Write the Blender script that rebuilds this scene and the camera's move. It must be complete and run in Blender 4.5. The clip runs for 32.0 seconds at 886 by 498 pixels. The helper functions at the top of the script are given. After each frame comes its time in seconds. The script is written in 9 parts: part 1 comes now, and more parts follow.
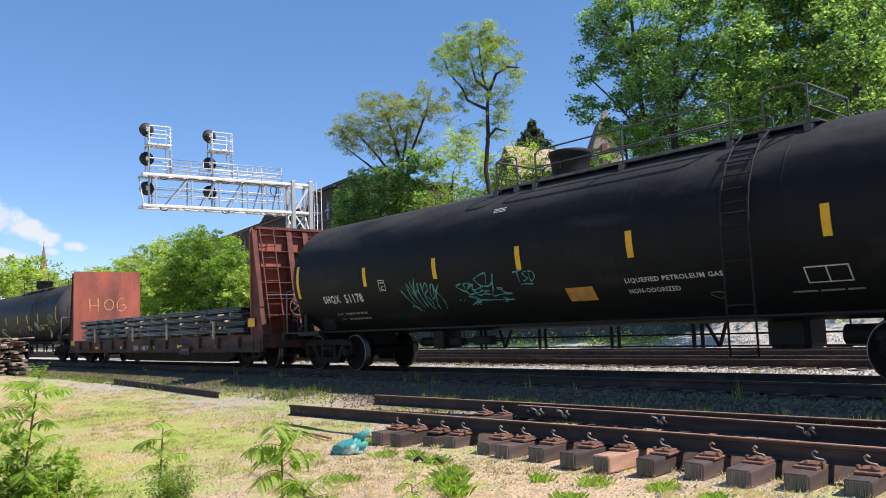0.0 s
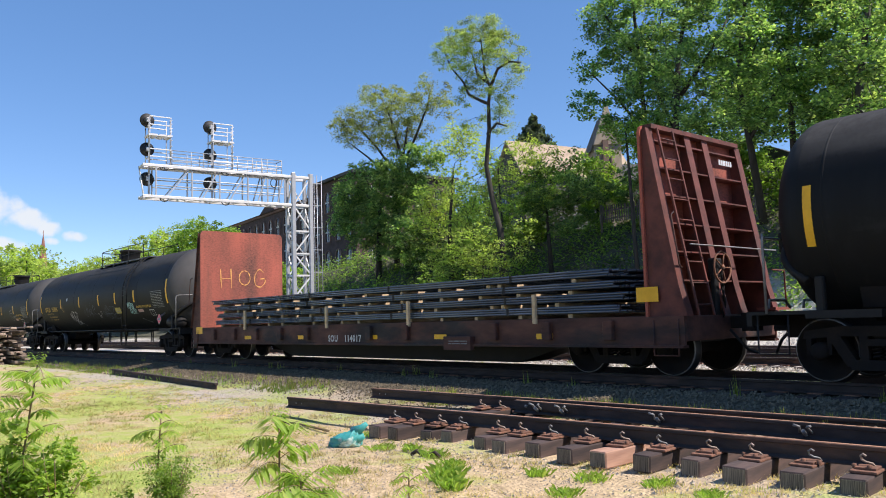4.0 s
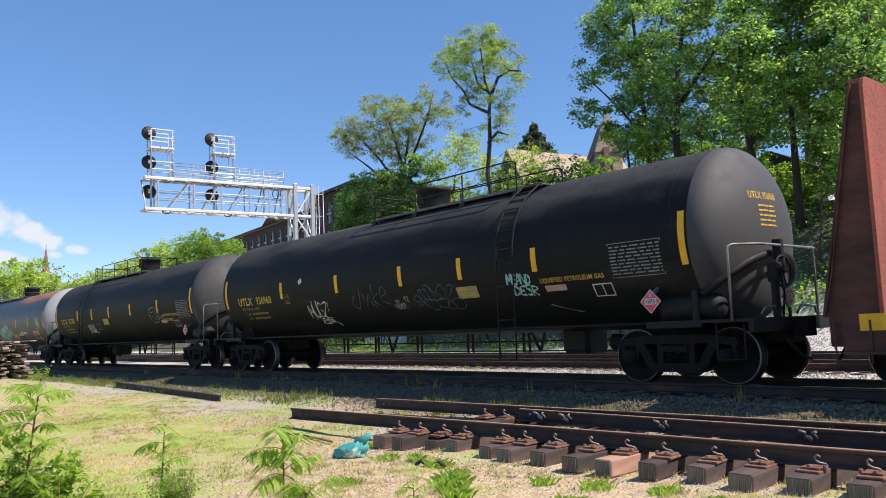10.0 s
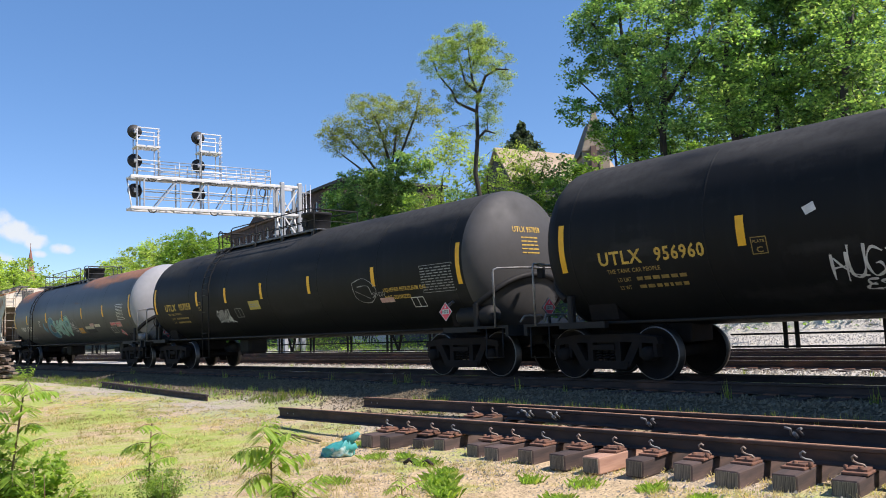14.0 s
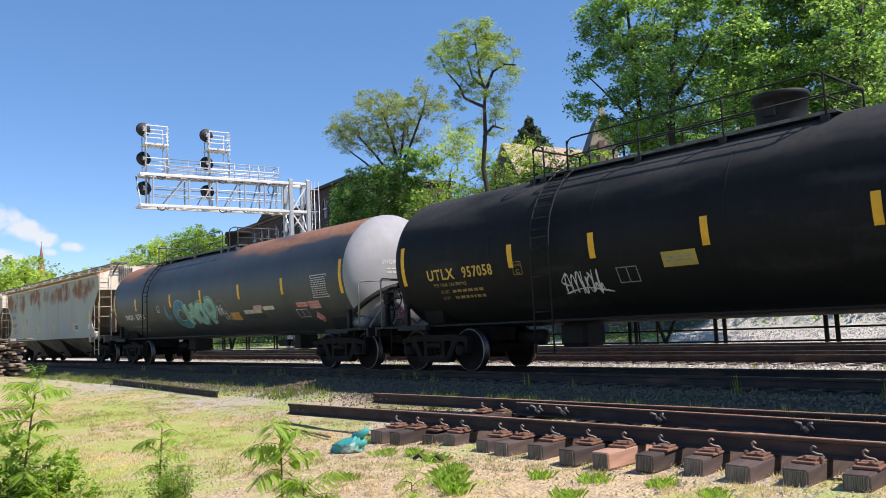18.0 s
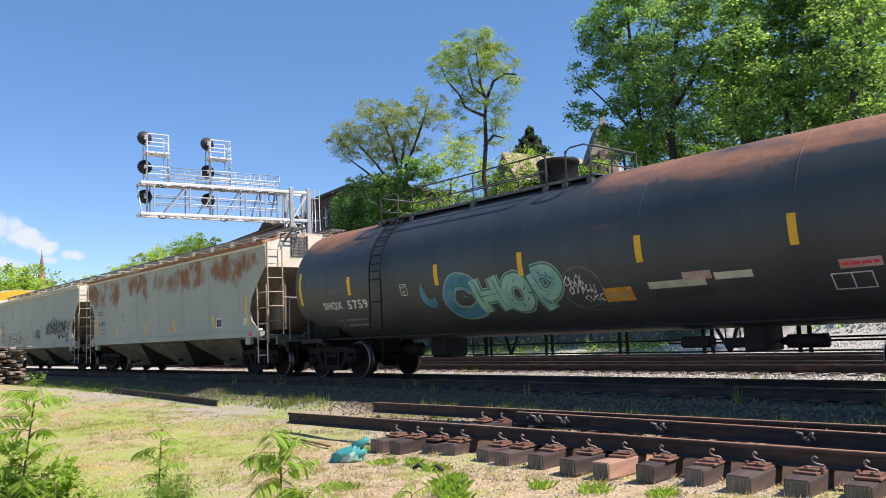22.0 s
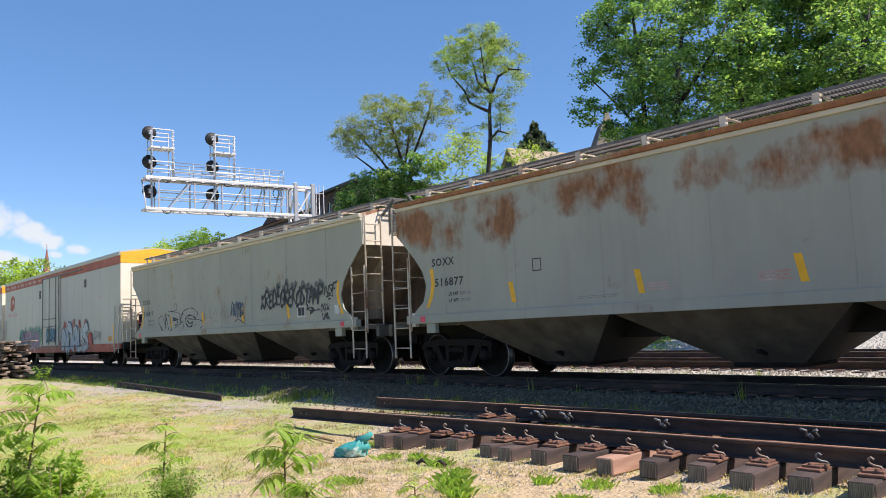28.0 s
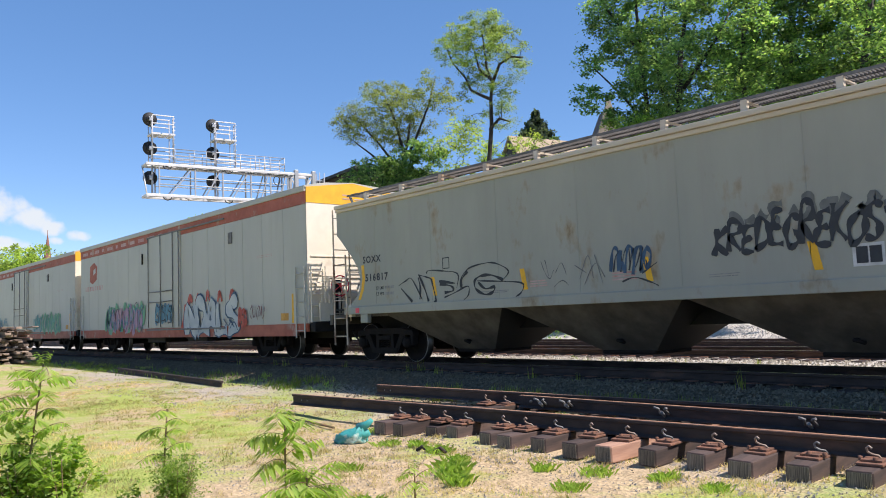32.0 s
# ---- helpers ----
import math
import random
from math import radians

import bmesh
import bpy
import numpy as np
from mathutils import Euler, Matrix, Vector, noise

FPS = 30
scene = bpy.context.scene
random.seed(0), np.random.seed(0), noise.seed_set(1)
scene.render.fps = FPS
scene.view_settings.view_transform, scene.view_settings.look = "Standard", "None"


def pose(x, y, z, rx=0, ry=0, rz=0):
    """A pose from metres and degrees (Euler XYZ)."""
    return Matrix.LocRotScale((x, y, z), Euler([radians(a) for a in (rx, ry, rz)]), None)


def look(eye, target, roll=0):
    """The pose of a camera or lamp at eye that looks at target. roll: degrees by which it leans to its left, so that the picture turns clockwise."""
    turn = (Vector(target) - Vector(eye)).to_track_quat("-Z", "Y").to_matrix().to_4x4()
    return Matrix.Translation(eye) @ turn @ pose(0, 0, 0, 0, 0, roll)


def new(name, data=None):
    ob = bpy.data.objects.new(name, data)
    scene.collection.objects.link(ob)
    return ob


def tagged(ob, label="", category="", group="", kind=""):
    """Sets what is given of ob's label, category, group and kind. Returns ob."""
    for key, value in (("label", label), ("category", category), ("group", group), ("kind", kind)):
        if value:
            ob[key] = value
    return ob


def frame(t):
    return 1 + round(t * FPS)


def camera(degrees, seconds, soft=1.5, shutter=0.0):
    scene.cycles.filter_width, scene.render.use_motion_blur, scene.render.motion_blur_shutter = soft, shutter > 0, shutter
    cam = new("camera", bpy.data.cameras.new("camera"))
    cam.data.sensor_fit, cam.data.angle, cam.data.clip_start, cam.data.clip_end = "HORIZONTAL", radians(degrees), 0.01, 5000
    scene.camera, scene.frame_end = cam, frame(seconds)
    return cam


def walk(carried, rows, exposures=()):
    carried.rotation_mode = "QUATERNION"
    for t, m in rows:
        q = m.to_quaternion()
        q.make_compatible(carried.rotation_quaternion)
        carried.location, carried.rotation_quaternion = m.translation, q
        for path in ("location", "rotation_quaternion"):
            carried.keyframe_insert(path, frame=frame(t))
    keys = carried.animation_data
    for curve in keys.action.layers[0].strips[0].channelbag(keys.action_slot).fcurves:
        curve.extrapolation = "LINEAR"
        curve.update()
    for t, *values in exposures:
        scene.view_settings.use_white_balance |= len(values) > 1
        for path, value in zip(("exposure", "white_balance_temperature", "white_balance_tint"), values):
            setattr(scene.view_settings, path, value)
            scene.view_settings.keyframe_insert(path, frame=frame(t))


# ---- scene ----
# Plan: x runs along the track (the train rolls towards +x), y away from the camera, z up, 0 at the rail head.
TRACK_Y, EYE = 12.46, (0.0, 0.0, 1.054)


def aim(azimuth, rise, roll):
    """The camera's pose: azimuth from -x towards +y, rise above the horizon."""
    a, e = radians(azimuth), radians(rise)
    way = Vector((-math.cos(a) * math.cos(e), math.sin(a) * math.cos(e), math.sin(e)))
    return look(EYE, Vector(EYE) + way * 10, roll)


# seconds, azimuth, rise, roll of the hand-held camera; seconds and metres rolled by the train
SWAY = [
    (0.0, 41.16, 5.50, -2.34), (0.5, 41.23, 5.44, -2.40), (1.0, 41.23, 5.47, -2.32), (1.5, 41.08, 5.62, -2.16), (2.0, 40.90, 5.76, -2.01),
    (2.5, 40.83, 5.61, -1.80), (3.0, 40.98, 5.32, -1.69), (3.5, 41.21, 5.01, -1.69), (5.5, 40.97, 5.49, -1.54), (6.0, 40.97, 5.50, -1.63),
    (6.5, 40.94, 5.52, -1.82), (7.0, 40.94, 5.60, -2.08), (7.5, 41.03, 5.80, -2.07), (8.0, 41.08, 6.03, -2.01), (8.5, 40.95, 6.03, -2.23),
    (9.0, 41.01, 5.87, -2.33), (9.5, 41.07, 5.74, -2.23), (10.0, 41.04, 5.75, -2.29), (10.5, 41.17, 5.86, -2.51), (11.0, 41.19, 5.90, -2.74),
    (11.5, 41.27, 5.87, -2.83), (12.0, 41.29, 5.82, -2.99), (12.5, 41.44, 5.93, -3.06), (13.0, 41.69, 6.06, -2.90), (13.5, 41.92, 5.96, -2.73),
    (14.0, 41.92, 5.61, -2.48), (14.5, 41.70, 5.28, -2.53), (16.5, 41.71, 5.25, -2.77), (17.0, 41.63, 5.22, -2.71), (17.5, 41.40, 5.20, -2.60),
    (18.0, 41.30, 5.34, -2.74), (18.5, 41.26, 5.45, -2.63), (19.0, 41.15, 5.46, -2.79), (19.5, 41.07, 5.51, -2.80), (20.0, 41.09, 5.61, -2.76),
    (20.5, 41.10, 5.79, -2.73), (21.0, 41.13, 5.95, -2.69), (21.5, 41.26, 6.04, -2.64), (22.0, 41.30, 5.99, -2.61), (22.5, 41.27, 5.96, -2.54),
    (23.0, 41.31, 5.97, -2.59), (23.5, 41.24, 6.07, -2.72), (24.0, 41.23, 6.11, -2.75), (24.5, 41.26, 6.04, -2.52), (25.0, 41.17, 5.83, -2.46),
    (25.5, 41.22, 5.69, -2.44), (27.5, 41.11, 5.81, -2.47), (28.0, 40.99, 5.68, -2.42), (28.5, 40.79, 5.67, -2.26), (29.0, 40.78, 5.63, -2.15),
    (29.5, 40.78, 5.47, -2.17), (30.0, 40.82, 5.34, -2.32), (30.5, 40.96, 5.27, -2.30), (31.0, 40.91, 5.09, -2.03), (31.5, 40.87, 4.93, -1.96),
    (32.0, 40.91, 4.80, -2.17),
]
RUN = [
    (0.0, -0.00), (0.5, 1.70), (1.0, 3.41), (1.5, 5.08), (2.0, 6.80), (2.5, 8.54), (3.0, 10.23),
    (3.5, 11.92), (5.5, 18.74), (6.0, 20.41), (6.5, 22.11), (7.0, 23.84), (7.5, 25.55), (8.0, 27.27),
    (8.5, 29.00), (9.0, 30.68), (9.5, 32.40), (10.0, 34.16), (10.5, 35.85), (11.0, 37.58), (11.5, 39.34),
    (12.0, 41.09), (12.5, 42.79), (13.0, 44.54), (13.5, 46.28), (14.0, 47.98), (14.5, 49.66), (16.5, 56.23),
    (17.0, 57.98), (17.5, 59.74), (18.0, 61.51), (18.5, 63.26), (19.0, 65.05), (19.5, 66.81), (20.0, 68.57),
    (20.5, 70.39), (21.0, 72.18), (21.5, 73.93), (22.0, 75.74), (22.5, 77.53), (23.0, 79.28), (23.5, 81.07),
    (24.0, 82.85), (24.5, 84.62), (25.0, 86.44), (25.5, 88.23), (27.5, 95.39), (28.0, 97.22), (28.5, 99.01),
    (29.0, 100.77), (29.5, 102.55), (30.0, 104.32), (30.5, 106.09), (31.0, 107.92), (31.5, 109.72), (32.0, 111.46),
]
cam = camera(58.5, 32.0, soft=0.95, shutter=0.06)
walk(cam, [(t, aim(a, e, r)) for t, a, e, r in SWAY], [(0.0, 0.5, 6600.0, 17.0), (32.0, 0.5, 6600.0, 17.0)])

# ---- light ----
SUN = Vector((0.68, 0.36, 1.0)).normalized()
world = bpy.data.worlds.new("world")
scene.world = world
world.use_nodes = True
wn, wl = world.node_tree.nodes, world.node_tree.links
sky = wn.new("ShaderNodeTexSky")
sky.sky_type, sky.sun_disc = "NISHITA", False
sky.sun_elevation = math.asin(SUN.z)
sky.sun_rotation = math.atan2(SUN.x, SUN.y)
sky.altitude = 2200
sky.air_density, sky.dust_density, sky.ozone_density = 1.0, 0.05, 1.6
tone = wn.new("ShaderNodeHueSaturation")
tone.inputs["Hue"].default_value, tone.inputs["Saturation"].default_value = 0.501, 1.15
wl.new(sky.outputs[0], tone.inputs["Color"])
haze = wn.new("ShaderNodeMix")
haze.data_type = "RGBA"
haze.inputs[0].default_value, haze.inputs[7].default_value = 0.25, (0.85, 2.5, 5.3, 1)
wl.new(tone.outputs[0], haze.inputs[6])
# fair-weather clouds low over the horizon: soft lumps at slopes (across, up) seen along -x, frayed by noise
def sky_calc(op, a, b=0.0):
    n = wn.new("ShaderNodeMath")
    n.operation = op
    for value, socket in ((a, n.inputs[0]), (b, n.inputs[1])):
        if isinstance(value, (int, float)):
            socket.default_value = value
        else:
            wl.new(value, socket)
    return n.outputs[0]


way = wn.new("ShaderNodeTexCoord")
split = wn.new("ShaderNodeSeparateXYZ")
wl.new(way.outputs["Generated"], split.inputs[0])
ahead = sky_calc("MAXIMUM", sky_calc("MULTIPLY", split.outputs[0], -1.0), 0.2)
across, rise = sky_calc("DIVIDE", split.outputs[1], ahead), sky_calc("DIVIDE", split.outputs[2], ahead)
body = None
for u, v, ru, rv in ((0.200, 0.142, 0.034, 0.017), (0.236, 0.129, 0.026, 0.014), (0.259, 0.119, 0.014, 0.010), (0.288, 0.1115, 0.014, 0.007), (0.200, 0.099, 0.045, 0.009), (0.160, 0.150, 0.050, 0.020), (0.262, 0.105, 0.010, 0.005), (0.06, 0.13, 0.07, 0.02), (-0.2, 0.12, 0.12, 0.02)):
    du, dv = sky_calc("DIVIDE", sky_calc("SUBTRACT", across, u), ru), sky_calc("DIVIDE", sky_calc("SUBTRACT", rise, v), rv)
    lump = sky_calc("SUBTRACT", 1.0, sky_calc("ADD", sky_calc("MULTIPLY", du, du), sky_calc("MULTIPLY", dv, dv)))
    body = lump if body is None else sky_calc("MAXIMUM", body, lump)
puff = wn.new("ShaderNodeTexNoise")
puff.inputs["Scale"].default_value, puff.inputs["Detail"].default_value = 46.0, 8.0
wl.new(way.outputs["Generated"], puff.inputs["Vector"])
cover = wn.new("ShaderNodeMapRange")
cover.interpolation_type = "SMOOTHSTEP"
cover.inputs[1].default_value, cover.inputs[2].default_value, cover.inputs[4].default_value = -0.35, 0.95, 0.92
wl.new(sky_calc("ADD", sky_calc("MAXIMUM", body, -1.2), sky_calc("MULTIPLY", sky_calc("SUBTRACT", puff.outputs[0], 0.5), 3.2)), cover.inputs[0])
cloud = wn.new("ShaderNodeMix")
cloud.data_type = "RGBA"
cloud.inputs[7].default_value = (4.7, 5.15, 5.3, 1)
wl.new(cover.outputs[0], cloud.inputs[0])
wl.new(haze.outputs[2], cloud.inputs[6])
wl.new(cloud.outputs[2], wn["Background"].inputs[0])
wn["Background"].inputs[1].default_value = 0.124
sun = new("sun", bpy.data.lights.new("sun", "SUN"))
sun.data.energy, sun.data.angle, sun.data.color = 5.0, radians(0.53), (1.0, 0.95, 0.87)
sun.matrix_world = SUN.to_track_quat("Z", "Y").to_matrix().to_4x4()

# ---- materials ----
def node(nt, kind, **values):
    n = nt.nodes.new(kind)
    for key, value in values.items():
        if key in n.inputs:
            n.inputs[key].default_value = value
    return n


def ramp(nt, fac, stops):
    n = nt.nodes.new("ShaderNodeValToRGB")
    while len(n.color_ramp.elements) < len(stops):
        n.color_ramp.elements.new(0.5)
    for e, (at, c) in zip(n.color_ramp.elements, stops):
        e.position, e.color = at, (c, c, c, 1) if isinstance(c, (int, float)) else (*c, 1)
    nt.links.new(fac, n.inputs[0])
    return n.outputs[0]


def noise_of(nt, coords, scale, detail=5.0, rough=0.55, stretch=(1, 1, 1)):
    m = nt.nodes.new("ShaderNodeMapping")
    m.inputs["Scale"].default_value = stretch
    nt.links.new(coords, m.inputs[0])
    n = node(nt, "ShaderNodeTexNoise", Scale=scale, Detail=detail, Roughness=rough)
    nt.links.new(m.outputs[0], n.inputs["Vector"])
    return n.outputs[0]


def mixed(nt, fac, a, b, kind="MIX"):
    n = nt.nodes.new("ShaderNodeMix")
    n.data_type, n.blend_type = "RGBA", kind
    for value, socket in ((fac, n.inputs[0]), (a, n.inputs[6]), (b, n.inputs[7])):
        if isinstance(value, (int, float)):
            socket.default_value = value
        elif isinstance(value, tuple):
            socket.default_value = (*value, 1)
        else:
            nt.links.new(value, socket)
    return n.outputs[2]


def calc(nt, op, a, b=0.0):
    n = nt.nodes.new("ShaderNodeMath")
    n.operation = op
    for value, socket in ((a, n.inputs[0]), (b, n.inputs[1])):
        if isinstance(value, (int, float)):
            socket.default_value = value
        else:
            nt.links.new(value, socket)
    return n.outputs[0]


def band(nt, value, lo, hi):
    n = nt.nodes.new("ShaderNodeMapRange")
    n.interpolation_type = "SMOOTHSTEP"
    n.inputs[1].default_value, n.inputs[2].default_value = lo, hi
    nt.links.new(value, n.inputs[0])
    return n.outputs[0]


def base_mat(name):
    m = bpy.data.materials.new(name)
    m.use_nodes = True
    nt = m.node_tree
    coords = nt.nodes.new("ShaderNodeTexCoord").outputs["Object"]
    return m, nt, nt.nodes["Principled BSDF"], coords


def bumped(nt, bsdf, height, strength, distance=0.01):
    b = node(nt, "ShaderNodeBump", Strength=strength, Distance=distance)
    nt.links.new(height, b.inputs["Height"])
    nt.links.new(b.outputs[0], bsdf.inputs["Normal"])


def mat(name, base, alt=None, rough=0.75, metal=0.0, scale=3.0, stain=None, stain_scale=0.8, stain_at=(0.55, 0.7),
        bump=0.15, grain=60.0, stretch=(1, 1, 1), vary=0.0, spec=0.5):
    """A worn surface: grain between two tones, larger stains, fine relief, piece-to-piece variation."""
    m, nt, bsdf, co = base_mat(name)
    alt = alt or tuple(c * 0.75 for c in base)
    fine = noise_of(nt, co, scale, 7, 0.6, stretch)
    col = mixed(nt, ramp(nt, fine, [(0.35, 0.0), (0.65, 1.0)]), base, alt)
    if stain:
        big = noise_of(nt, co, stain_scale, 8, 0.62, stretch)
        col = mixed(nt, ramp(nt, big, [(stain_at[0], 0.0), (stain_at[1], 1.0)]), col, stain)
    if vary:
        info = nt.nodes.new("ShaderNodeObjectInfo")
        k = calc(nt, "ADD", calc(nt, "MULTIPLY", info.outputs["Random"], vary), 1 - vary / 2)
        grey = nt.nodes.new("ShaderNodeCombineColor")
        for i in range(3):
            nt.links.new(k, grey.inputs[i])
        col = mixed(nt, 1.0, col, grey.outputs[0], "MULTIPLY")
    nt.links.new(col, bsdf.inputs["Base Color"])
    bsdf.inputs["Metallic"].default_value = metal
    bsdf.inputs["Specular IOR Level"].default_value = spec
    r = ramp(nt, fine, [(0.3, max(rough - 0.12, 0.03)), (0.7, min(rough + 0.1, 1.0))])
    nt.links.new(r, bsdf.inputs["Roughness"])
    if bump:
        bumped(nt, bsdf, noise_of(nt, co, grain, 4, 0.6, stretch), bump, 0.006)
    return m


def leaf_mat(name, dark, light, yellow=None, glow=1.45):
    """Thin leaves: tone differs from leaf to leaf, light shines through."""
    m, nt, bsdf, co = base_mat(name)
    rnd = nt.nodes.new("ShaderNodeNewGeometry").outputs["Random Per Island"]
    stops = [(0.0, dark), (0.75, light)] + ([(1.0, yellow)] if yellow else [])
    col = ramp(nt, rnd, stops)
    broad = ramp(nt, noise_of(nt, co, 0.45, 3), [(0.32, 0.5), (0.68, 1.28)])
    col = mixed(nt, 1.0, col, broad, "MULTIPLY")
    nt.links.new(col, bsdf.inputs["Base Color"])
    bsdf.inputs["Roughness"].default_value = 0.5
    tr = nt.nodes.new("ShaderNodeBsdfTranslucent")
    tint = mixed(nt, 1.0, col, (glow, glow * 1.04, glow * 0.56), "MULTIPLY")
    nt.links.new(tint, tr.inputs[0])
    mix = node(nt, "ShaderNodeMixShader", Fac=0.6)
    nt.links.new(bsdf.outputs[0], mix.inputs[1])
    nt.links.new(tr.outputs[0], mix.inputs[2])
    nt.links.new(mix.outputs[0], nt.nodes["Material Output"].inputs[0])
    return m


def ground_mat():
    """Dry grass and bare dirt in front, crushed stone along the tracks, pale gravel and wooded soil behind."""
    m, nt, bsdf, co = base_mat("ground")
    sep = nt.nodes.new("ShaderNodeSeparateXYZ")
    nt.links.new(co, sep.inputs[0])
    y = sep.outputs[1]
    wob = noise_of(nt, co, 0.35, 5)
    far = noise_of(nt, co, 0.16, 4)
    fine = noise_of(nt, co, 9.0, 8, 0.7)
    straw = mixed(nt, ramp(nt, fine, [(0.34, 0.0), (0.66, 1.0)]), (0.60, 0.45, 0.275), (0.33, 0.25, 0.15))
    grass = mixed(nt, ramp(nt, fine, [(0.3, 0.0), (0.7, 1.0)]), (0.20, 0.30, 0.05), (0.40, 0.43, 0.105))
    patch = calc(nt, "ADD", noise_of(nt, co, 0.55, 7, 0.7), calc(nt, "MULTIPLY", band(nt, calc(nt, "MULTIPLY", sep.outputs[0], -1.0), 7.0, 15.0), 0.05))
    col = mixed(nt, ramp(nt, patch, [(0.49, 0.0), (0.60, 0.9)]), straw, grass)
    vor = node(nt, "ShaderNodeTexVoronoi", Scale=24.0)
    nt.links.new(co, vor.inputs["Vector"])
    # Stone round the main track is coloured darker to imitate the train's shade.
    stone = mixed(nt, vor.outputs["Color"], (0.068, 0.054, 0.035), (0.18, 0.146, 0.098))
    yy = calc(nt, "ADD", y, calc(nt, "MULTIPLY", calc(nt, "SUBTRACT", wob, 0.5), 2.4))
    grit = mixed(nt, vor.outputs["Color"], (0.24, 0.215, 0.18), (0.50, 0.455, 0.39))
    strewn = calc(nt, "MULTIPLY", band(nt, yy, 6.4, 8.2), ramp(nt, noise_of(nt, co, 0.4, 5, 0.6), [(0.40, 0.0), (0.58, 0.85)]))
    col = mixed(nt, strewn, col, grit)
    col = mixed(nt, band(nt, yy, 8.9, 10.1), col, stone)
    pale = mixed(nt, vor.outputs["Color"], (0.36, 0.33, 0.285), (0.60, 0.56, 0.50))
    col = mixed(nt, band(nt, y, 14.0, 14.6), col, pale)
    soil = mixed(nt, ramp(nt, fine, [(0.35, 0.0), (0.65, 1.0)]), (0.125, 0.112, 0.09), (0.075, 0.082, 0.052))
    edge = calc(nt, "ADD", y, calc(nt, "MULTIPLY", calc(nt, "SUBTRACT", far, 0.5), 5.0))
    left = band(nt, calc(nt, "MULTIPLY", sep.outputs[0], -1.0), 15.5, 18.5)
    edge = calc(nt, "ADD", edge, calc(nt, "MULTIPLY", left, 4.2))
    col = mixed(nt, band(nt, edge, 29.2, 30.6), col, soil)
    nt.links.new(col, bsdf.inputs["Base Color"])
    bsdf.inputs["Roughness"].default_value = 0.95
    bsdf.inputs["Specular IOR Level"].default_value = 0.15
    bumped(nt, bsdf, calc(nt, "ADD", fine, vor.outputs["Distance"]), 0.7, 0.03)
    return m


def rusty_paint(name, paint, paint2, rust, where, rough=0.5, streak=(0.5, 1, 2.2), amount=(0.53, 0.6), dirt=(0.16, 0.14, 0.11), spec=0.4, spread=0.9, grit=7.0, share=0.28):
    """Painted steel with patches of the `rust` colour inside the reach `where(nt, x, z)` (0 to 1) and grime over the
    rest.
    """
    m, nt, bsdf, co = base_mat(name)
    sep = nt.nodes.new("ShaderNodeSeparateXYZ")
    nt.links.new(co, sep.inputs[0])
    big = noise_of(nt, co, spread, 4, 0.5, streak)
    fine = noise_of(nt, co, grit, 8, 0.65, (1, 1, 0.5) if grit < 10 else (1, 0.6, 1.3))
    col = mixed(nt, ramp(nt, noise_of(nt, co, 0.7, 6, 0.6, (1, 1, 0.4)), [(0.35, 0.0), (0.65, 1.0)]), paint, paint2)
    streaks = noise_of(nt, co, 5.0, 6, 0.6, (1, 1, 0.06))
    col = mixed(nt, calc(nt, "MULTIPLY", ramp(nt, streaks, [(0.52, 0.0), (0.75, 1.0)]), 0.45), col, dirt)
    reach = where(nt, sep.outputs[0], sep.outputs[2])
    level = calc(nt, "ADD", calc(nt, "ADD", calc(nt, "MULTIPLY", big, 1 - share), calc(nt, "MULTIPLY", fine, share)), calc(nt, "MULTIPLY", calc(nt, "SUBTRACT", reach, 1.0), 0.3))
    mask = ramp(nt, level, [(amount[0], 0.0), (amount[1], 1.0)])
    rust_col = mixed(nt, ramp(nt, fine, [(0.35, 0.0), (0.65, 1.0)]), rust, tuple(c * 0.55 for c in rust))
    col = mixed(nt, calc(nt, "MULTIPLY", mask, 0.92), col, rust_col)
    nt.links.new(col, bsdf.inputs["Base Color"])
    bsdf.inputs["Specular IOR Level"].default_value = spec
    nt.links.new(mixed(nt, mask, (rough,) * 3, (0.9, 0.9, 0.9)), bsdf.inputs["Roughness"])
    bumped(nt, bsdf, noise_of(nt, co, 3.0, 5, 0.6), 0.12, 0.01)
    return m


GROUND = ground_mat()
# Stone tone lowered in place of the shade beside the train.
BALLAST = mat("ballast_stone", (0.074, 0.060, 0.039), (0.20, 0.163, 0.108), 0.95, scale=11, bump=0.5, vary=0.5)
PEBBLE = mat("tan_pebbles", (0.30, 0.265, 0.215), (0.46, 0.41, 0.34), 0.95, scale=11, bump=0.4)
TAN_STONE = mat("tan_crushed_stone", (0.28, 0.245, 0.195), (0.52, 0.47, 0.39), 0.95, scale=9, bump=0.4, vary=0.5)
PALE_STONE = mat("pale_stone", (0.37, 0.342, 0.298), (0.60, 0.56, 0.50), 0.95, scale=9, bump=0.4)
RAIL_RUST = mat("rusty_rail", (0.05, 0.031, 0.025), (0.03, 0.021, 0.018), 0.85, 0.0, 9, (0.12, 0.06, 0.04), 2.0, bump=0.3, stretch=(0.3, 1, 1))
RAIL_TOP = mat("worn_rail_top", (0.50, 0.28, 0.175), (0.33, 0.165, 0.10), 0.55, 0.2, 5, stretch=(0.1, 1, 1), bump=0.05)
RAIL_SHINE = mat("polished_rail_top", (0.62, 0.62, 0.62), (0.45, 0.44, 0.43), 0.22, 1.0, 5, stretch=(0.1, 1, 1), bump=0.03)
PLATE_RUST = mat("rusty_tie_plate", (0.235, 0.105, 0.06), (0.11, 0.058, 0.04), 0.9, 0.05, 14, bump=0.3, vary=0.4)
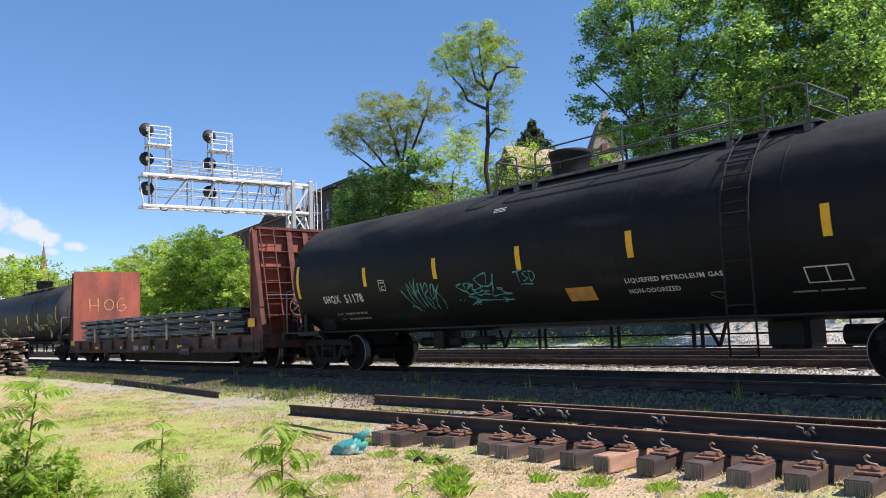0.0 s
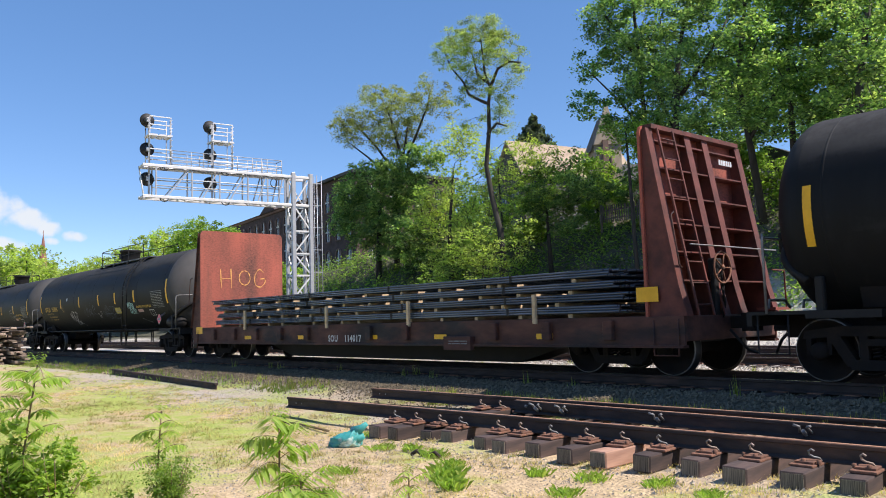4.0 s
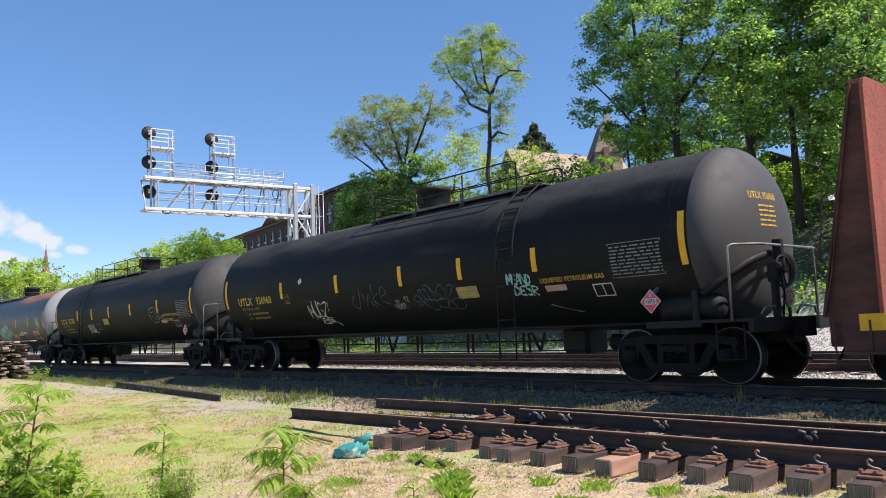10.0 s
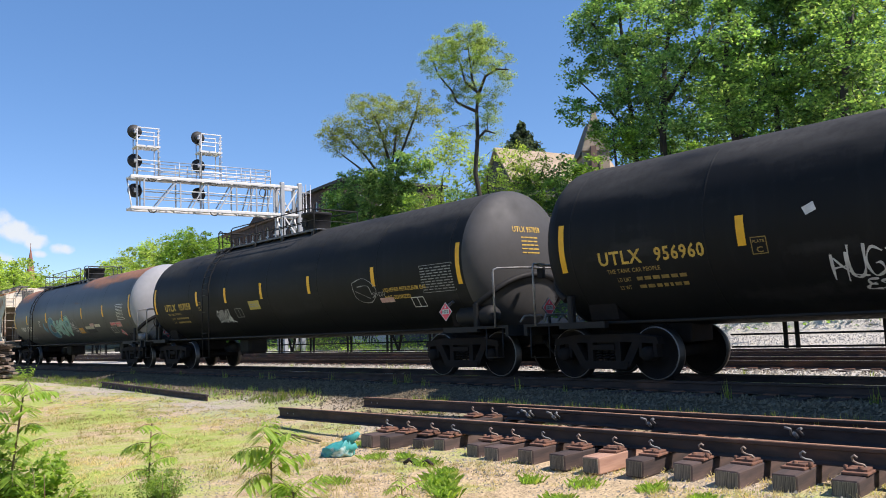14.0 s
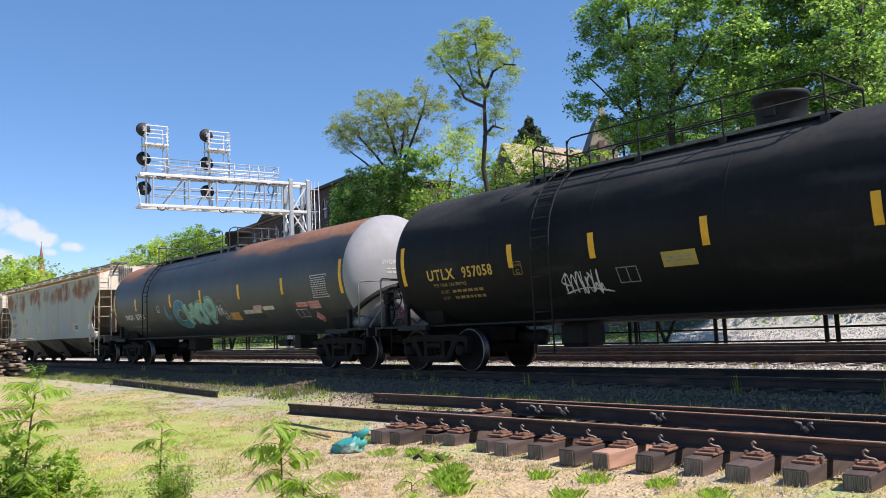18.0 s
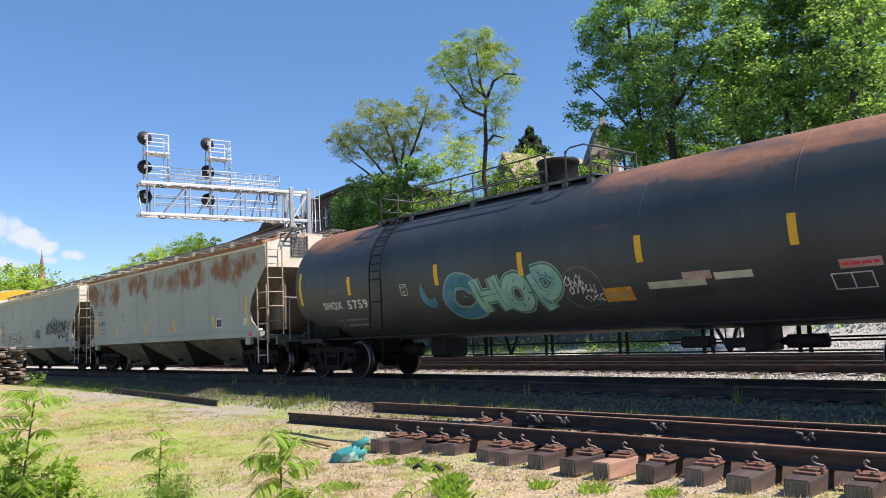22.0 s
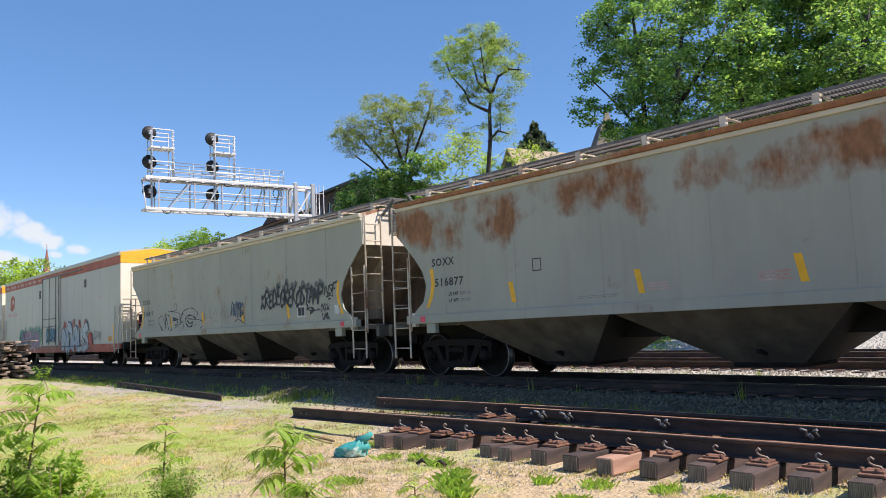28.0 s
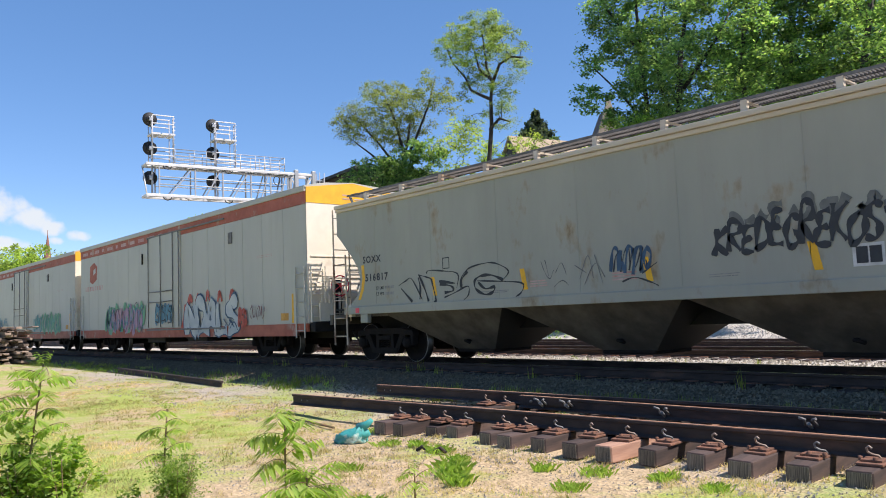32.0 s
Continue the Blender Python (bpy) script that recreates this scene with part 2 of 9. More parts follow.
TIE_WOOD = mat("creosoted_tie", (0.088, 0.056, 0.046), (0.036, 0.027, 0.025), 0.85, 0, 9, (0.19, 0.14, 0.12), 3.0, bump=0.5, grain=30, stretch=(1, 0.12, 1), vary=0.7)
TIE_FRESH = mat("pale_orange_tie", (0.46, 0.27, 0.185), (0.30, 0.16, 0.11), 0.85, 0, 9, bump=0.5, grain=30, stretch=(1, 0.12, 1))
TIE_END = mat("cut_tie_end", (0.27, 0.225, 0.17), (0.014, 0.012, 0.011), 0.9, 0, 24, bump=0.5, grain=40, stretch=(4.5, 1, 0.07), vary=0.5)
# Grey fading in above z 2.8 paints sunlight onto the upper shell.
BLACK_TANK = rusty_paint("black_tank_paint_sunlit_top", (0.0095, 0.0103, 0.011), (0.0128, 0.0134, 0.014), (0.085, 0.083, 0.08), lambda nt, x, z: band(nt, z, 2.8, 3.8), 0.55, amount=(0.25, 0.58), dirt=(0.02, 0.021, 0.023), spec=0.1)
GREY_TANK = rusty_paint("dark_grey_tank_paint", (0.034, 0.039, 0.043), (0.054, 0.060, 0.065), (0.36, 0.165, 0.095),
                        lambda nt, x, z: calc(nt, "MULTIPLY", band(nt, z, 3.0, 3.75), calc(nt, "SUBTRACT", 1.0, calc(nt, "MULTIPLY", band(nt, x, -5.6, -5.2), calc(nt, "SUBTRACT", 1.0, band(nt, x, 0.9, 1.7))))), 0.5, amount=(0.33, 0.47), dirt=(0.022, 0.026, 0.03))
# Lighter copies of the shell paints, with sunlight put into the colour, for +x heads.
TANK_HEAD = mat("sunlit_tank_head", (0.052, 0.05, 0.049), (0.042, 0.041, 0.040), 0.7, 0, 1.2, (0.04, 0.035, 0.032), 0.7, bump=0.05)
GREY_HEAD = mat("sunlit_grey_tank_head", (0.31, 0.31, 0.32), (0.25, 0.25, 0.26), 0.65, 0, 1.2, (0.25, 0.19, 0.15), 0.9, (0.62, 0.8), bump=0.05)
BLACK_STEEL = mat("black_steel", (0.012, 0.012, 0.013), (0.022, 0.021, 0.02), 0.65, 0.0, 4, bump=0.1, spec=0.2)
TRUCK_STEEL = mat("greasy_truck_steel", (0.011, 0.010, 0.010), (0.022, 0.018, 0.016), 0.85, 0.0, 3, (0.03, 0.021, 0.017), 1.5, bump=0.3, spec=0.12)
WHEEL_STEEL = mat("dark_wheel_steel", (0.010, 0.009, 0.009), (0.02, 0.016, 0.014), 0.85, 0.0, 3, bump=0.15, spec=0.1)
TREAD = mat("polished_wheel_tread", (0.13, 0.122, 0.115), (0.08, 0.074, 0.07), 0.45, 1.0, 3, bump=0.02)
RIM_EDGE = mat("bright_rim_edge", (0.30, 0.285, 0.27), (0.19, 0.18, 0.17), 0.4, 0.3, 3, bump=0.02)
GALV = mat("galvanised_steel", (0.42, 0.43, 0.45), (0.34, 0.35, 0.37), 0.5, 0.35, 3, bump=0.05)
WHITE_STEEL = mat("white_painted_steel", (0.66, 0.655, 0.64), (0.56, 0.555, 0.54), 0.5, 0.1, 3, bump=0.05)
SIGNAL_BLACK = mat("matt_black_signal", (0.012, 0.012, 0.013), (0.02, 0.02, 0.02), 0.6, 0, 3, bump=0.05)
LENS = mat("dark_lens", (0.02, 0.02, 0.025), None, 0.08, 0, 3, bump=0)
GREY_HANDRAIL = mat("grey_handrail", (0.24, 0.24, 0.235), (0.13, 0.12, 0.11), 0.55, 0.2, 5, bump=0.1)
DARK_RAIL = mat("dull_dark_handrail", (0.075, 0.075, 0.078), (0.045, 0.044, 0.045), 0.6, 0.1, 5, bump=0.1)
GRATING = mat("weathered_grating", (0.18, 0.172, 0.16), (0.11, 0.105, 0.1), 0.7, 0.3, 6, bump=0.2)
WALKWAY = mat("dull_walkway_grating", (0.13, 0.13, 0.132), (0.07, 0.07, 0.072), 0.6, 0.3, 6, bump=0.2)
YELLOW = mat("yellow_reflector", (0.82, 0.43, 0.008), (0.70, 0.36, 0.008), 0.55, 0, 6, bump=0.02)
WHITE_INK = mat("white_lettering", (0.62, 0.62, 0.60), (0.45, 0.45, 0.44), 0.7, 0, 8, bump=0)
GREY_INK = mat("faded_lettering", (0.28, 0.28, 0.275), (0.15, 0.15, 0.15), 0.7, 0, 8, bump=0)
DULL_YELLOW = mat("faded_yellow_lettering", (0.30, 0.21, 0.05), (0.19, 0.13, 0.04), 0.7, 0, 8, bump=0)
YELLOW_INK = mat("yellow_lettering", (0.62, 0.40, 0.06), (0.42, 0.27, 0.05), 0.7, 0, 8, bump=0)
BLACK_INK = mat("black_lettering", (0.02, 0.022, 0.028), (0.04, 0.045, 0.05), 0.7, 0, 8, bump=0)
ORANGE_SPRAY = mat("faded_orange_spray", (0.74, 0.36, 0.10), (0.55, 0.24, 0.08), 0.7, 0, 6, bump=0)
LIGHT_CYAN = mat("pale_cyan_spray", (0.36, 0.56, 0.55), (0.17, 0.38, 0.38), 0.6, 0, 5, bump=0)
ORANGE_PANEL = mat("orange_panel", (0.60, 0.30, 0.03), (0.45, 0.2, 0.03), 0.6, 0, 6, bump=0.02)
CYAN_SPRAY = mat("cyan_spray", (0.07, 0.31, 0.31), (0.045, 0.18, 0.19), 0.6, 0, 5, bump=0)
BLUE_SPRAY = mat("blue_spray", (0.055, 0.21, 0.31), (0.03, 0.13, 0.20), 0.6, 0, 3, bump=0)
MINT_SPRAY = mat("mint_spray", (0.28, 0.47, 0.40), (0.16, 0.34, 0.29), 0.6, 0, 3, bump=0)
GREEN_SPRAY = mat("green_spray", (0.05, 0.21, 0.10), (0.03, 0.13, 0.06), 0.6, 0, 3, bump=0)
GREY_SPRAY = mat("grey_spray", (0.17, 0.17, 0.17), (0.09, 0.09, 0.09), 0.6, 0, 4, bump=0)
DIM_SPRAY = mat("dim_blue_spray", (0.06, 0.09, 0.15), (0.035, 0.05, 0.085), 0.6, 0, 4, bump=0)
RED_SPRAY = mat("red_spray", (0.48, 0.07, 0.04), (0.35, 0.05, 0.03), 0.6, 0, 4, bump=0)
SIGN_RED = mat("red_placard", (0.78, 0.05, 0.09), (0.66, 0.045, 0.08), 0.5, 0, 5, bump=0)
FADED_RED = mat("faded_red_label", (0.42, 0.20, 0.17), (0.5, 0.38, 0.35), 0.7, 0, 5, bump=0)
BOX_RED = rusty_paint("oxide_red_paint", (0.43, 0.115, 0.078), (0.33, 0.095, 0.066), (0.16, 0.08, 0.064), lambda nt, x, z: calc(nt, "ADD", calc(nt, "MULTIPLY", x, 0.0), 1.0), 0.75, (1, 1.4, 0.45), (0.40, 0.66), dirt=(0.16, 0.08, 0.06), spec=0.2, spread=0.9, grit=24.0, share=0.42)
# Dirty oxide red, taken darker to carry the shade on the front bulkhead.
RIB_RED = mat("dirty_shaded_oxide_red", (0.15, 0.038, 0.026), (0.07, 0.025, 0.02), 0.8, 0, 3, (0.05, 0.03, 0.026), 1.2, bump=0.2)
DECK_RED = mat("grimy_oxide_red", (0.105, 0.036, 0.022), (0.048, 0.02, 0.015), 0.8, 0, 2.2, (0.018, 0.013, 0.012), 0.8, (0.5, 0.62), bump=0.25, stretch=(0.5, 1, 1.4))
PIPE_BLUE = mat("blue_black_pipe", (0.07, 0.086, 0.108), (0.115, 0.135, 0.16), 0.30, 0.65, 5, bump=0.04, vary=0.7, stretch=(0.1, 1, 1))
TIMBER = mat("pale_timber", (0.62, 0.46, 0.28), (0.46, 0.33, 0.19), 0.8, 0, 8, bump=0.3, stretch=(1, 0.2, 1))
HOPPER_RUST = rusty_paint("pale_grey_paint_rusting", (0.35, 0.355, 0.302), (0.30, 0.305, 0.26), (0.31, 0.13, 0.055),
                          lambda nt, x, z: calc(nt, "ADD", 0.25, calc(nt, "MULTIPLY", calc(nt, "SUBTRACT", band(nt, z, 2.3, 3.15), calc(nt, "MULTIPLY", band(nt, z, 3.4, 3.8), 0.4)), 0.75)), 0.62, (1.0, 1, 0.95), (0.425, 0.55), dirt=(0.28, 0.24, 0.19), spread=1.05, share=0.2)
HOPPER_CLEAN = rusty_paint("pale_grey_paint", (0.35, 0.352, 0.295), (0.30, 0.305, 0.257), (0.40, 0.27, 0.13), lambda nt, x, z: calc(nt, "ADD", 0.72, calc(nt, "MULTIPLY", z, 0.0)), 0.6, (1.3, 1, 0.9), (0.475, 0.61), dirt=(0.30, 0.28, 0.24))
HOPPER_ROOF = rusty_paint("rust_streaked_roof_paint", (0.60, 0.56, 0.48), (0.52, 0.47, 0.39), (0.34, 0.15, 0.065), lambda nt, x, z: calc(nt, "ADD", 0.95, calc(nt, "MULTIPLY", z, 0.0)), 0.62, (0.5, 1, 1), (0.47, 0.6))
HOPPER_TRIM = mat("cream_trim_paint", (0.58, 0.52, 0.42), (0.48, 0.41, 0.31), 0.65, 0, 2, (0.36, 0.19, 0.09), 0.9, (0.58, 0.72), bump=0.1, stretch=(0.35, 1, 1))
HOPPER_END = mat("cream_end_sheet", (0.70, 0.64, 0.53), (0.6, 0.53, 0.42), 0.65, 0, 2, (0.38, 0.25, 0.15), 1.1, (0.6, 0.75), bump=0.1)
LADDER_PAINT = mat("weathered_cream_ladder_paint", (0.52, 0.45, 0.36), (0.38, 0.30, 0.22), 0.7, 0, 3, (0.20, 0.095, 0.05), 1.5, bump=0.1)
# Tan tone lowered so that the bays and end platforms read as shaded.
HOPPER_SHADE = mat("shaded_hopper_slope", (0.135, 0.116, 0.09), (0.07, 0.058, 0.045), 0.8, 0, 2, (0.05, 0.042, 0.035), 0.7, (0.5, 0.68), bump=0.15)
# Browner and darker than the side paint, with downward streaks.
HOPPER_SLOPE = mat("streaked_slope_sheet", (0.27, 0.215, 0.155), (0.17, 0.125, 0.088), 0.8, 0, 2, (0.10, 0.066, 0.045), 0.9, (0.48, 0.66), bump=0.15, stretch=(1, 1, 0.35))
# Near-black that paints shade onto the bays' +x slopes.
HOPPER_SLOPE_SHADE = mat("near_black_painted_shade", (0.022, 0.02, 0.018), (0.045, 0.039, 0.033), 0.8, 0, 3, bump=0.15)
HOPPER_EAVE = rusty_paint("rusted_eave_paint", (0.42, 0.36, 0.28), (0.36, 0.28, 0.2), (0.36, 0.14, 0.055), lambda nt, x, z: calc(nt, "ADD", 1.1, calc(nt, "MULTIPLY", z, 0.0)), 0.7, (0.4, 1, 1), (0.36, 0.5))
REEFER_WHITE = rusty_paint("dirty_white_paint", (0.445, 0.437, 0.378), (0.395, 0.387, 0.338), (0.33, 0.29, 0.23), lambda nt, x, z: calc(nt, "ADD", 0.4, calc(nt, "MULTIPLY", z, 0.0)), 0.5, (1, 1, 0.5), (0.5, 0.62), dirt=(0.38, 0.35, 0.29))
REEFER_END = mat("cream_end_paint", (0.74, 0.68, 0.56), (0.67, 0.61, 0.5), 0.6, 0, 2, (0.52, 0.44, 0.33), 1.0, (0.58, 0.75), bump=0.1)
REEFER_RED = mat("faded_orange_red", (0.40, 0.095, 0.05), (0.30, 0.075, 0.045), 0.65, 0, 3, (0.42, 0.30, 0.24), 1.5, (0.58, 0.7), bump=0.05)
GRIMY_BAR = mat("grimy_locking_bars", (0.12, 0.115, 0.105), (0.22, 0.21, 0.19), 0.7, 0.1, 4, bump=0.1)
REEFER_YELLOW = mat("yellow_end_band", (0.78, 0.42, 0.02), (0.66, 0.35, 0.02), 0.55, 0, 3, bump=0.05)
BRICK = mat("dark_mill_brick", (0.085, 0.052, 0.043), (0.055, 0.037, 0.033), 0.9, 0, 1.2, (0.045, 0.035, 0.033), 0.15, bump=0.2)
BRICK_LIGHT = mat("weathered_brick", (0.22, 0.135, 0.1), (0.16, 0.1, 0.078), 0.9, 0, 2, bump=0.2)
SLATE = mat("dark_roofing", (0.07, 0.068, 0.066), (0.045, 0.043, 0.042), 0.85, 0, 2, bump=0.2)
TAN_ROOF = mat("tan_shingle_roof", (0.42, 0.325, 0.22), (0.33, 0.25, 0.17), 0.9, 0, 4, (0.30, 0.22, 0.16), 0.5, bump=0.3, stretch=(1, 1, 4))
SHINGLE_BROWN = mat("brown_shingle_roof", (0.17, 0.135, 0.105), (0.12, 0.095, 0.075), 0.9, 0, 3, bump=0.3, stretch=(1, 1, 4))
STONE = mat("buff_stone", (0.45, 0.36, 0.26), (0.33, 0.26, 0.19), 0.9, 0, 2, (0.22, 0.18, 0.14), 0.6, bump=0.3)
SIDING = mat("white_siding", (0.66, 0.65, 0.62), (0.55, 0.54, 0.52), 0.8, 0, 2, bump=0.05)
GREY_SIDING = mat("grey_board_siding", (0.11, 0.10, 0.088), (0.07, 0.064, 0.058), 0.9, 0, 4, bump=0.3)
GLASS = mat("dark_window_glass", (0.025, 0.03, 0.035), (0.035, 0.04, 0.045), 0.08, 0, 2, bump=0)
PICKET = mat("weathered_picket", (0.15, 0.14, 0.125), (0.09, 0.08, 0.07), 0.9, 0, 5, bump=0.2, vary=0.4)
BARK = mat("grey_brown_bark", (0.045, 0.039, 0.031), (0.026, 0.023, 0.019), 0.95, 0, 6, bump=0.8, grain=14, stretch=(1, 1, 0.25))
PLANK_OLD = mat("weathered_board", (0.34, 0.265, 0.205), (0.19, 0.14, 0.11), 0.9, 0, 6, (0.44, 0.40, 0.35), 2.0, bump=0.4, stretch=(0.15, 1, 1), vary=0.8)
CONCRETE = mat("weathered_concrete", (0.15, 0.145, 0.135), (0.10, 0.096, 0.09), 0.9, 0, 2, (0.06, 0.058, 0.052), 0.8, bump=0.2)
STEEPLE_RED = mat("copper_red_spire", (0.30, 0.13, 0.09), (0.22, 0.1, 0.075), 0.8, 0, 1, bump=0.05)
LEAF_MAPLE = leaf_mat("maple_leaves", (0.082, 0.168, 0.06), (0.215, 0.355, 0.125), (0.46, 0.57, 0.23))
LEAF_SPRING = leaf_mat("young_leaves", (0.17, 0.25, 0.08), (0.30, 0.38, 0.13), (0.41, 0.47, 0.19), 1.6)
LEAF_LIME = leaf_mat("fresh_lime_leaves", (0.22, 0.31, 0.07), (0.36, 0.45, 0.115), (0.47, 0.53, 0.17), 1.9)
LEAF_OLIVE = leaf_mat("budding_leaves", (0.17, 0.21, 0.07), (0.27, 0.31, 0.11), (0.36, 0.37, 0.15))
LEAF_BUSH = leaf_mat("bush_leaves", (0.12, 0.215, 0.04), (0.22, 0.335, 0.065), (0.32, 0.42, 0.10), 1.8)
LEAF_DEEP = leaf_mat("deep_green_maple_leaves", (0.062, 0.13, 0.047), (0.215, 0.35, 0.11), (0.44, 0.54, 0.19), 1.85)
LEAF_DUSK = leaf_mat("dark_maple_leaves", (0.057, 0.12, 0.042), (0.195, 0.315, 0.098), (0.40, 0.49, 0.165), 1.65)
LEAF_DARK = leaf_mat("shaded_leaves", (0.11, 0.20, 0.05), (0.23, 0.35, 0.085), (0.34, 0.45, 0.13), 1.7)
LEAF_SPRUCE = leaf_mat("spruce_needles", (0.06, 0.09, 0.065), (0.11, 0.145, 0.10))
LEAF_SUMAC = leaf_mat("sumac_leaflets", (0.24, 0.38, 0.06), (0.38, 0.53, 0.10), (0.52, 0.6, 0.16))
GRASS_BLADE = leaf_mat("grass_blades", (0.19, 0.26, 0.05), (0.34, 0.38, 0.09), (0.55, 0.48, 0.21))
STALK = mat("reddish_stalk", (0.20, 0.10, 0.055), (0.13, 0.12, 0.05), 0.7, 0, 8, bump=0.1)
BAG = mat("teal_plastic", (0.045, 0.36, 0.34), (0.025, 0.20, 0.19), 0.6, 0, 3, (0.50, 0.66, 0.60), 5.0, (0.52, 0.62), bump=0.6, grain=12)


# ---- building helpers ----
class Shape:
    """Gathers boxes, tubes, lathed and extruded forms into one mesh."""

    def __init__(self):
        self.v, self.f, self.m, self.s = [], [], [], []
        self.slot, self.round = 0, False

    def add(self, verts, faces, smooth=None):
        k = len(self.v)
        self.v += [tuple(p) for p in verts]
        self.f += [tuple(i + k for i in f) for f in faces]
        self.m += [self.slot] * len(faces)
        self.s += [self.round if smooth is None else smooth] * len(faces)
        return self

    def use(self, slot):
        self.slot = slot
        return self

    def box(self, x0, x1, y0, y1, z0, z1, bevel=0.0):
        if not bevel:
            v = [(x, y, z) for x in (x0, x1) for y in (y0, y1) for z in (z0, z1)]
            return self.add(v, [(0, 1, 3, 2), (4, 6, 7, 5), (0, 4, 5, 1), (2, 3, 7, 6), (0, 2, 6, 4), (1, 5, 7, 3)], False)
        b = min(bevel, (x1 - x0) / 2.2, (y1 - y0) / 2.2, (z1 - z0) / 2.2)
        ring = lambda z, i: [(x0 + i + b, y0 + i, z), (x1 - i - b, y0 + i, z), (x1 - i, y0 + i + b, z), (x1 - i, y1 - i - b, z), (x1 - i - b, y1 - i, z), (x0 + i + b, y1 - i, z), (x0 + i, y1 - i - b, z), (x0 + i, y0 + i + b, z)]
        v = ring(z0, b * 0.5) + ring(z0 + b, 0) + ring(z1 - b, 0) + ring(z1, b * 0.5)
        f = [tuple(range(7, -1, -1)), tuple(range(24, 32))]
        for k in (0, 8, 16):
            f += [(k + i, k + (i + 1) % 8, k + 8 + (i + 1) % 8, k + 8 + i) for i in range(8)]
        return self.add(v, f, False)

    def beam(self, p, q, w, h=None):
        p, q, h = Vector(p), Vector(q), h or w
        d = (q - p).normalized()
        side = d.cross(Vector((0, 0, 1)))
        side = side.normalized() if side.length > 1e-4 else Vector((1, 0, 0))
        up = side.cross(d)
        v = [e + side * a * w / 2 + up * b * h / 2 for e in (p, q) for a, b in ((-1, -1), (1, -1), (1, 1), (-1, 1))]
        return self.add(v, [(3, 2, 1, 0), (4, 5, 6, 7), (0, 1, 5, 4), (1, 2, 6, 5), (2, 3, 7, 6), (3, 0, 4, 7)], False)

    def tube(self, pts, r, n=8, r2=None):
        pts = [Vector(p) for p in pts]
        k = len(pts)
        v, f = [], []
        side = None
        for i, p in enumerate(pts):
            d = (pts[min(i + 1, k - 1)] - pts[max(i - 1, 0)]).normalized()
            if side is None:
                side = d.orthogonal().normalized()
            side = (side - d * side.dot(d)).normalized()
            up = d.cross(side)
            rr = r if r2 is None else r + (r2 - r) * i / max(k - 1, 1)
            v += [p + (side * math.cos(a) + up * math.sin(a)) * rr for a in (2 * math.pi * j / n for j in range(n))]
        for i in range(k - 1):
            f += [(i * n + j, i * n + (j + 1) % n, (i + 1) * n + (j + 1) % n, (i + 1) * n + j) for j in range(n)]
        self.add(v, f, True)
        base = len(self.v) - len(v)
        self.f += [tuple(base + j for j in range(n - 1, -1, -1)), tuple(base + (k - 1) * n + j for j in range(n))]
        self.m += [self.slot] * 2
        self.s += [False] * 2
        return self

    def lathe(self, profile, n=32, axis="x", at=(0, 0, 0), smooth=True):
        """Turn (along, radius) pairs round an axis."""
        v, f = [], []
        for a, r in profile:
            for j in range(n):
                c, s = r * math.cos(2 * math.pi * j / n), r * math.sin(2 * math.pi * j / n)
                p = {"x": (a, c, s), "y": (s, a, c), "z": (c, s, a)}[axis]
                v.append((p[0] + at[0], p[1] + at[1], p[2] + at[2]))
        for i in range(len(profile) - 1):
            f += [(i * n + j, i * n + (j + 1) % n, (i + 1) * n + (j + 1) % n, (i + 1) * n + j) for j in range(n)]
        return self.add(v, f, smooth)

    def prism(self, poly, a, b, axis="y"):
        """Extrude a polygon given in the two other axes from a to b."""
        put = {"y": lambda p, t: (p[0], t, p[1]), "x": lambda p, t: (t, p[0], p[1]), "z": lambda p, t: (p[0], p[1], t)}[axis]
        n = len(poly)
        v = [put(p, a) for p in poly] + [put(p, b) for p in poly]
        f = [tuple(range(n)), tuple(range(2 * n - 1, n - 1, -1))] + [(i, i + n, (i + 1) % n + n, (i + 1) % n) for i in range(n)]
        return self.add(v, f, False)

    def mesh(self, name, *mats):
        me = bpy.data.meshes.new(name)
        me.from_pydata(self.v, [], self.f)
        for m in mats:
            me.materials.append(m)
        me.polygons.foreach_set("material_index", self.m)
        me.polygons.foreach_set("use_smooth", self.s)
        bm = bmesh.new()
        bm.from_mesh(me)
        bmesh.ops.recalc_face_normals(bm, faces=bm.faces)
        bm.to_mesh(me)
        bm.free()
        return me


def part(name, shape, material, parent, label="", at=None):
    """One mesh under a thing or under a part."""
    mats = material if isinstance(material, (list, tuple)) else [material]
    me = shape.mesh(name, *mats) if isinstance(shape, Shape) else shape
    ob = new(name, me)
    ob.parent = parent
    if at is not None:
        ob.matrix_basis = at
    return tagged(ob, label)


def thing(name, label, category, m=None, group="", kind=""):
    """An Empty at a thing's base, to hold its parts."""
    ob = new(name)
    if m is not None:
        ob.matrix_basis = m
    return tagged(ob, label, category, group, kind)


def solid(name, shape, material, label, category, m=None, group="", kind=""):
    """A thing of one mesh."""
    mats = material if isinstance(material, (list, tuple)) else [material]
    ob = new(name, shape.mesh(name, *mats) if isinstance(shape, Shape) else shape)
    if m is not None:
        ob.matrix_basis = m
    return tagged(ob, label, category, group, kind)


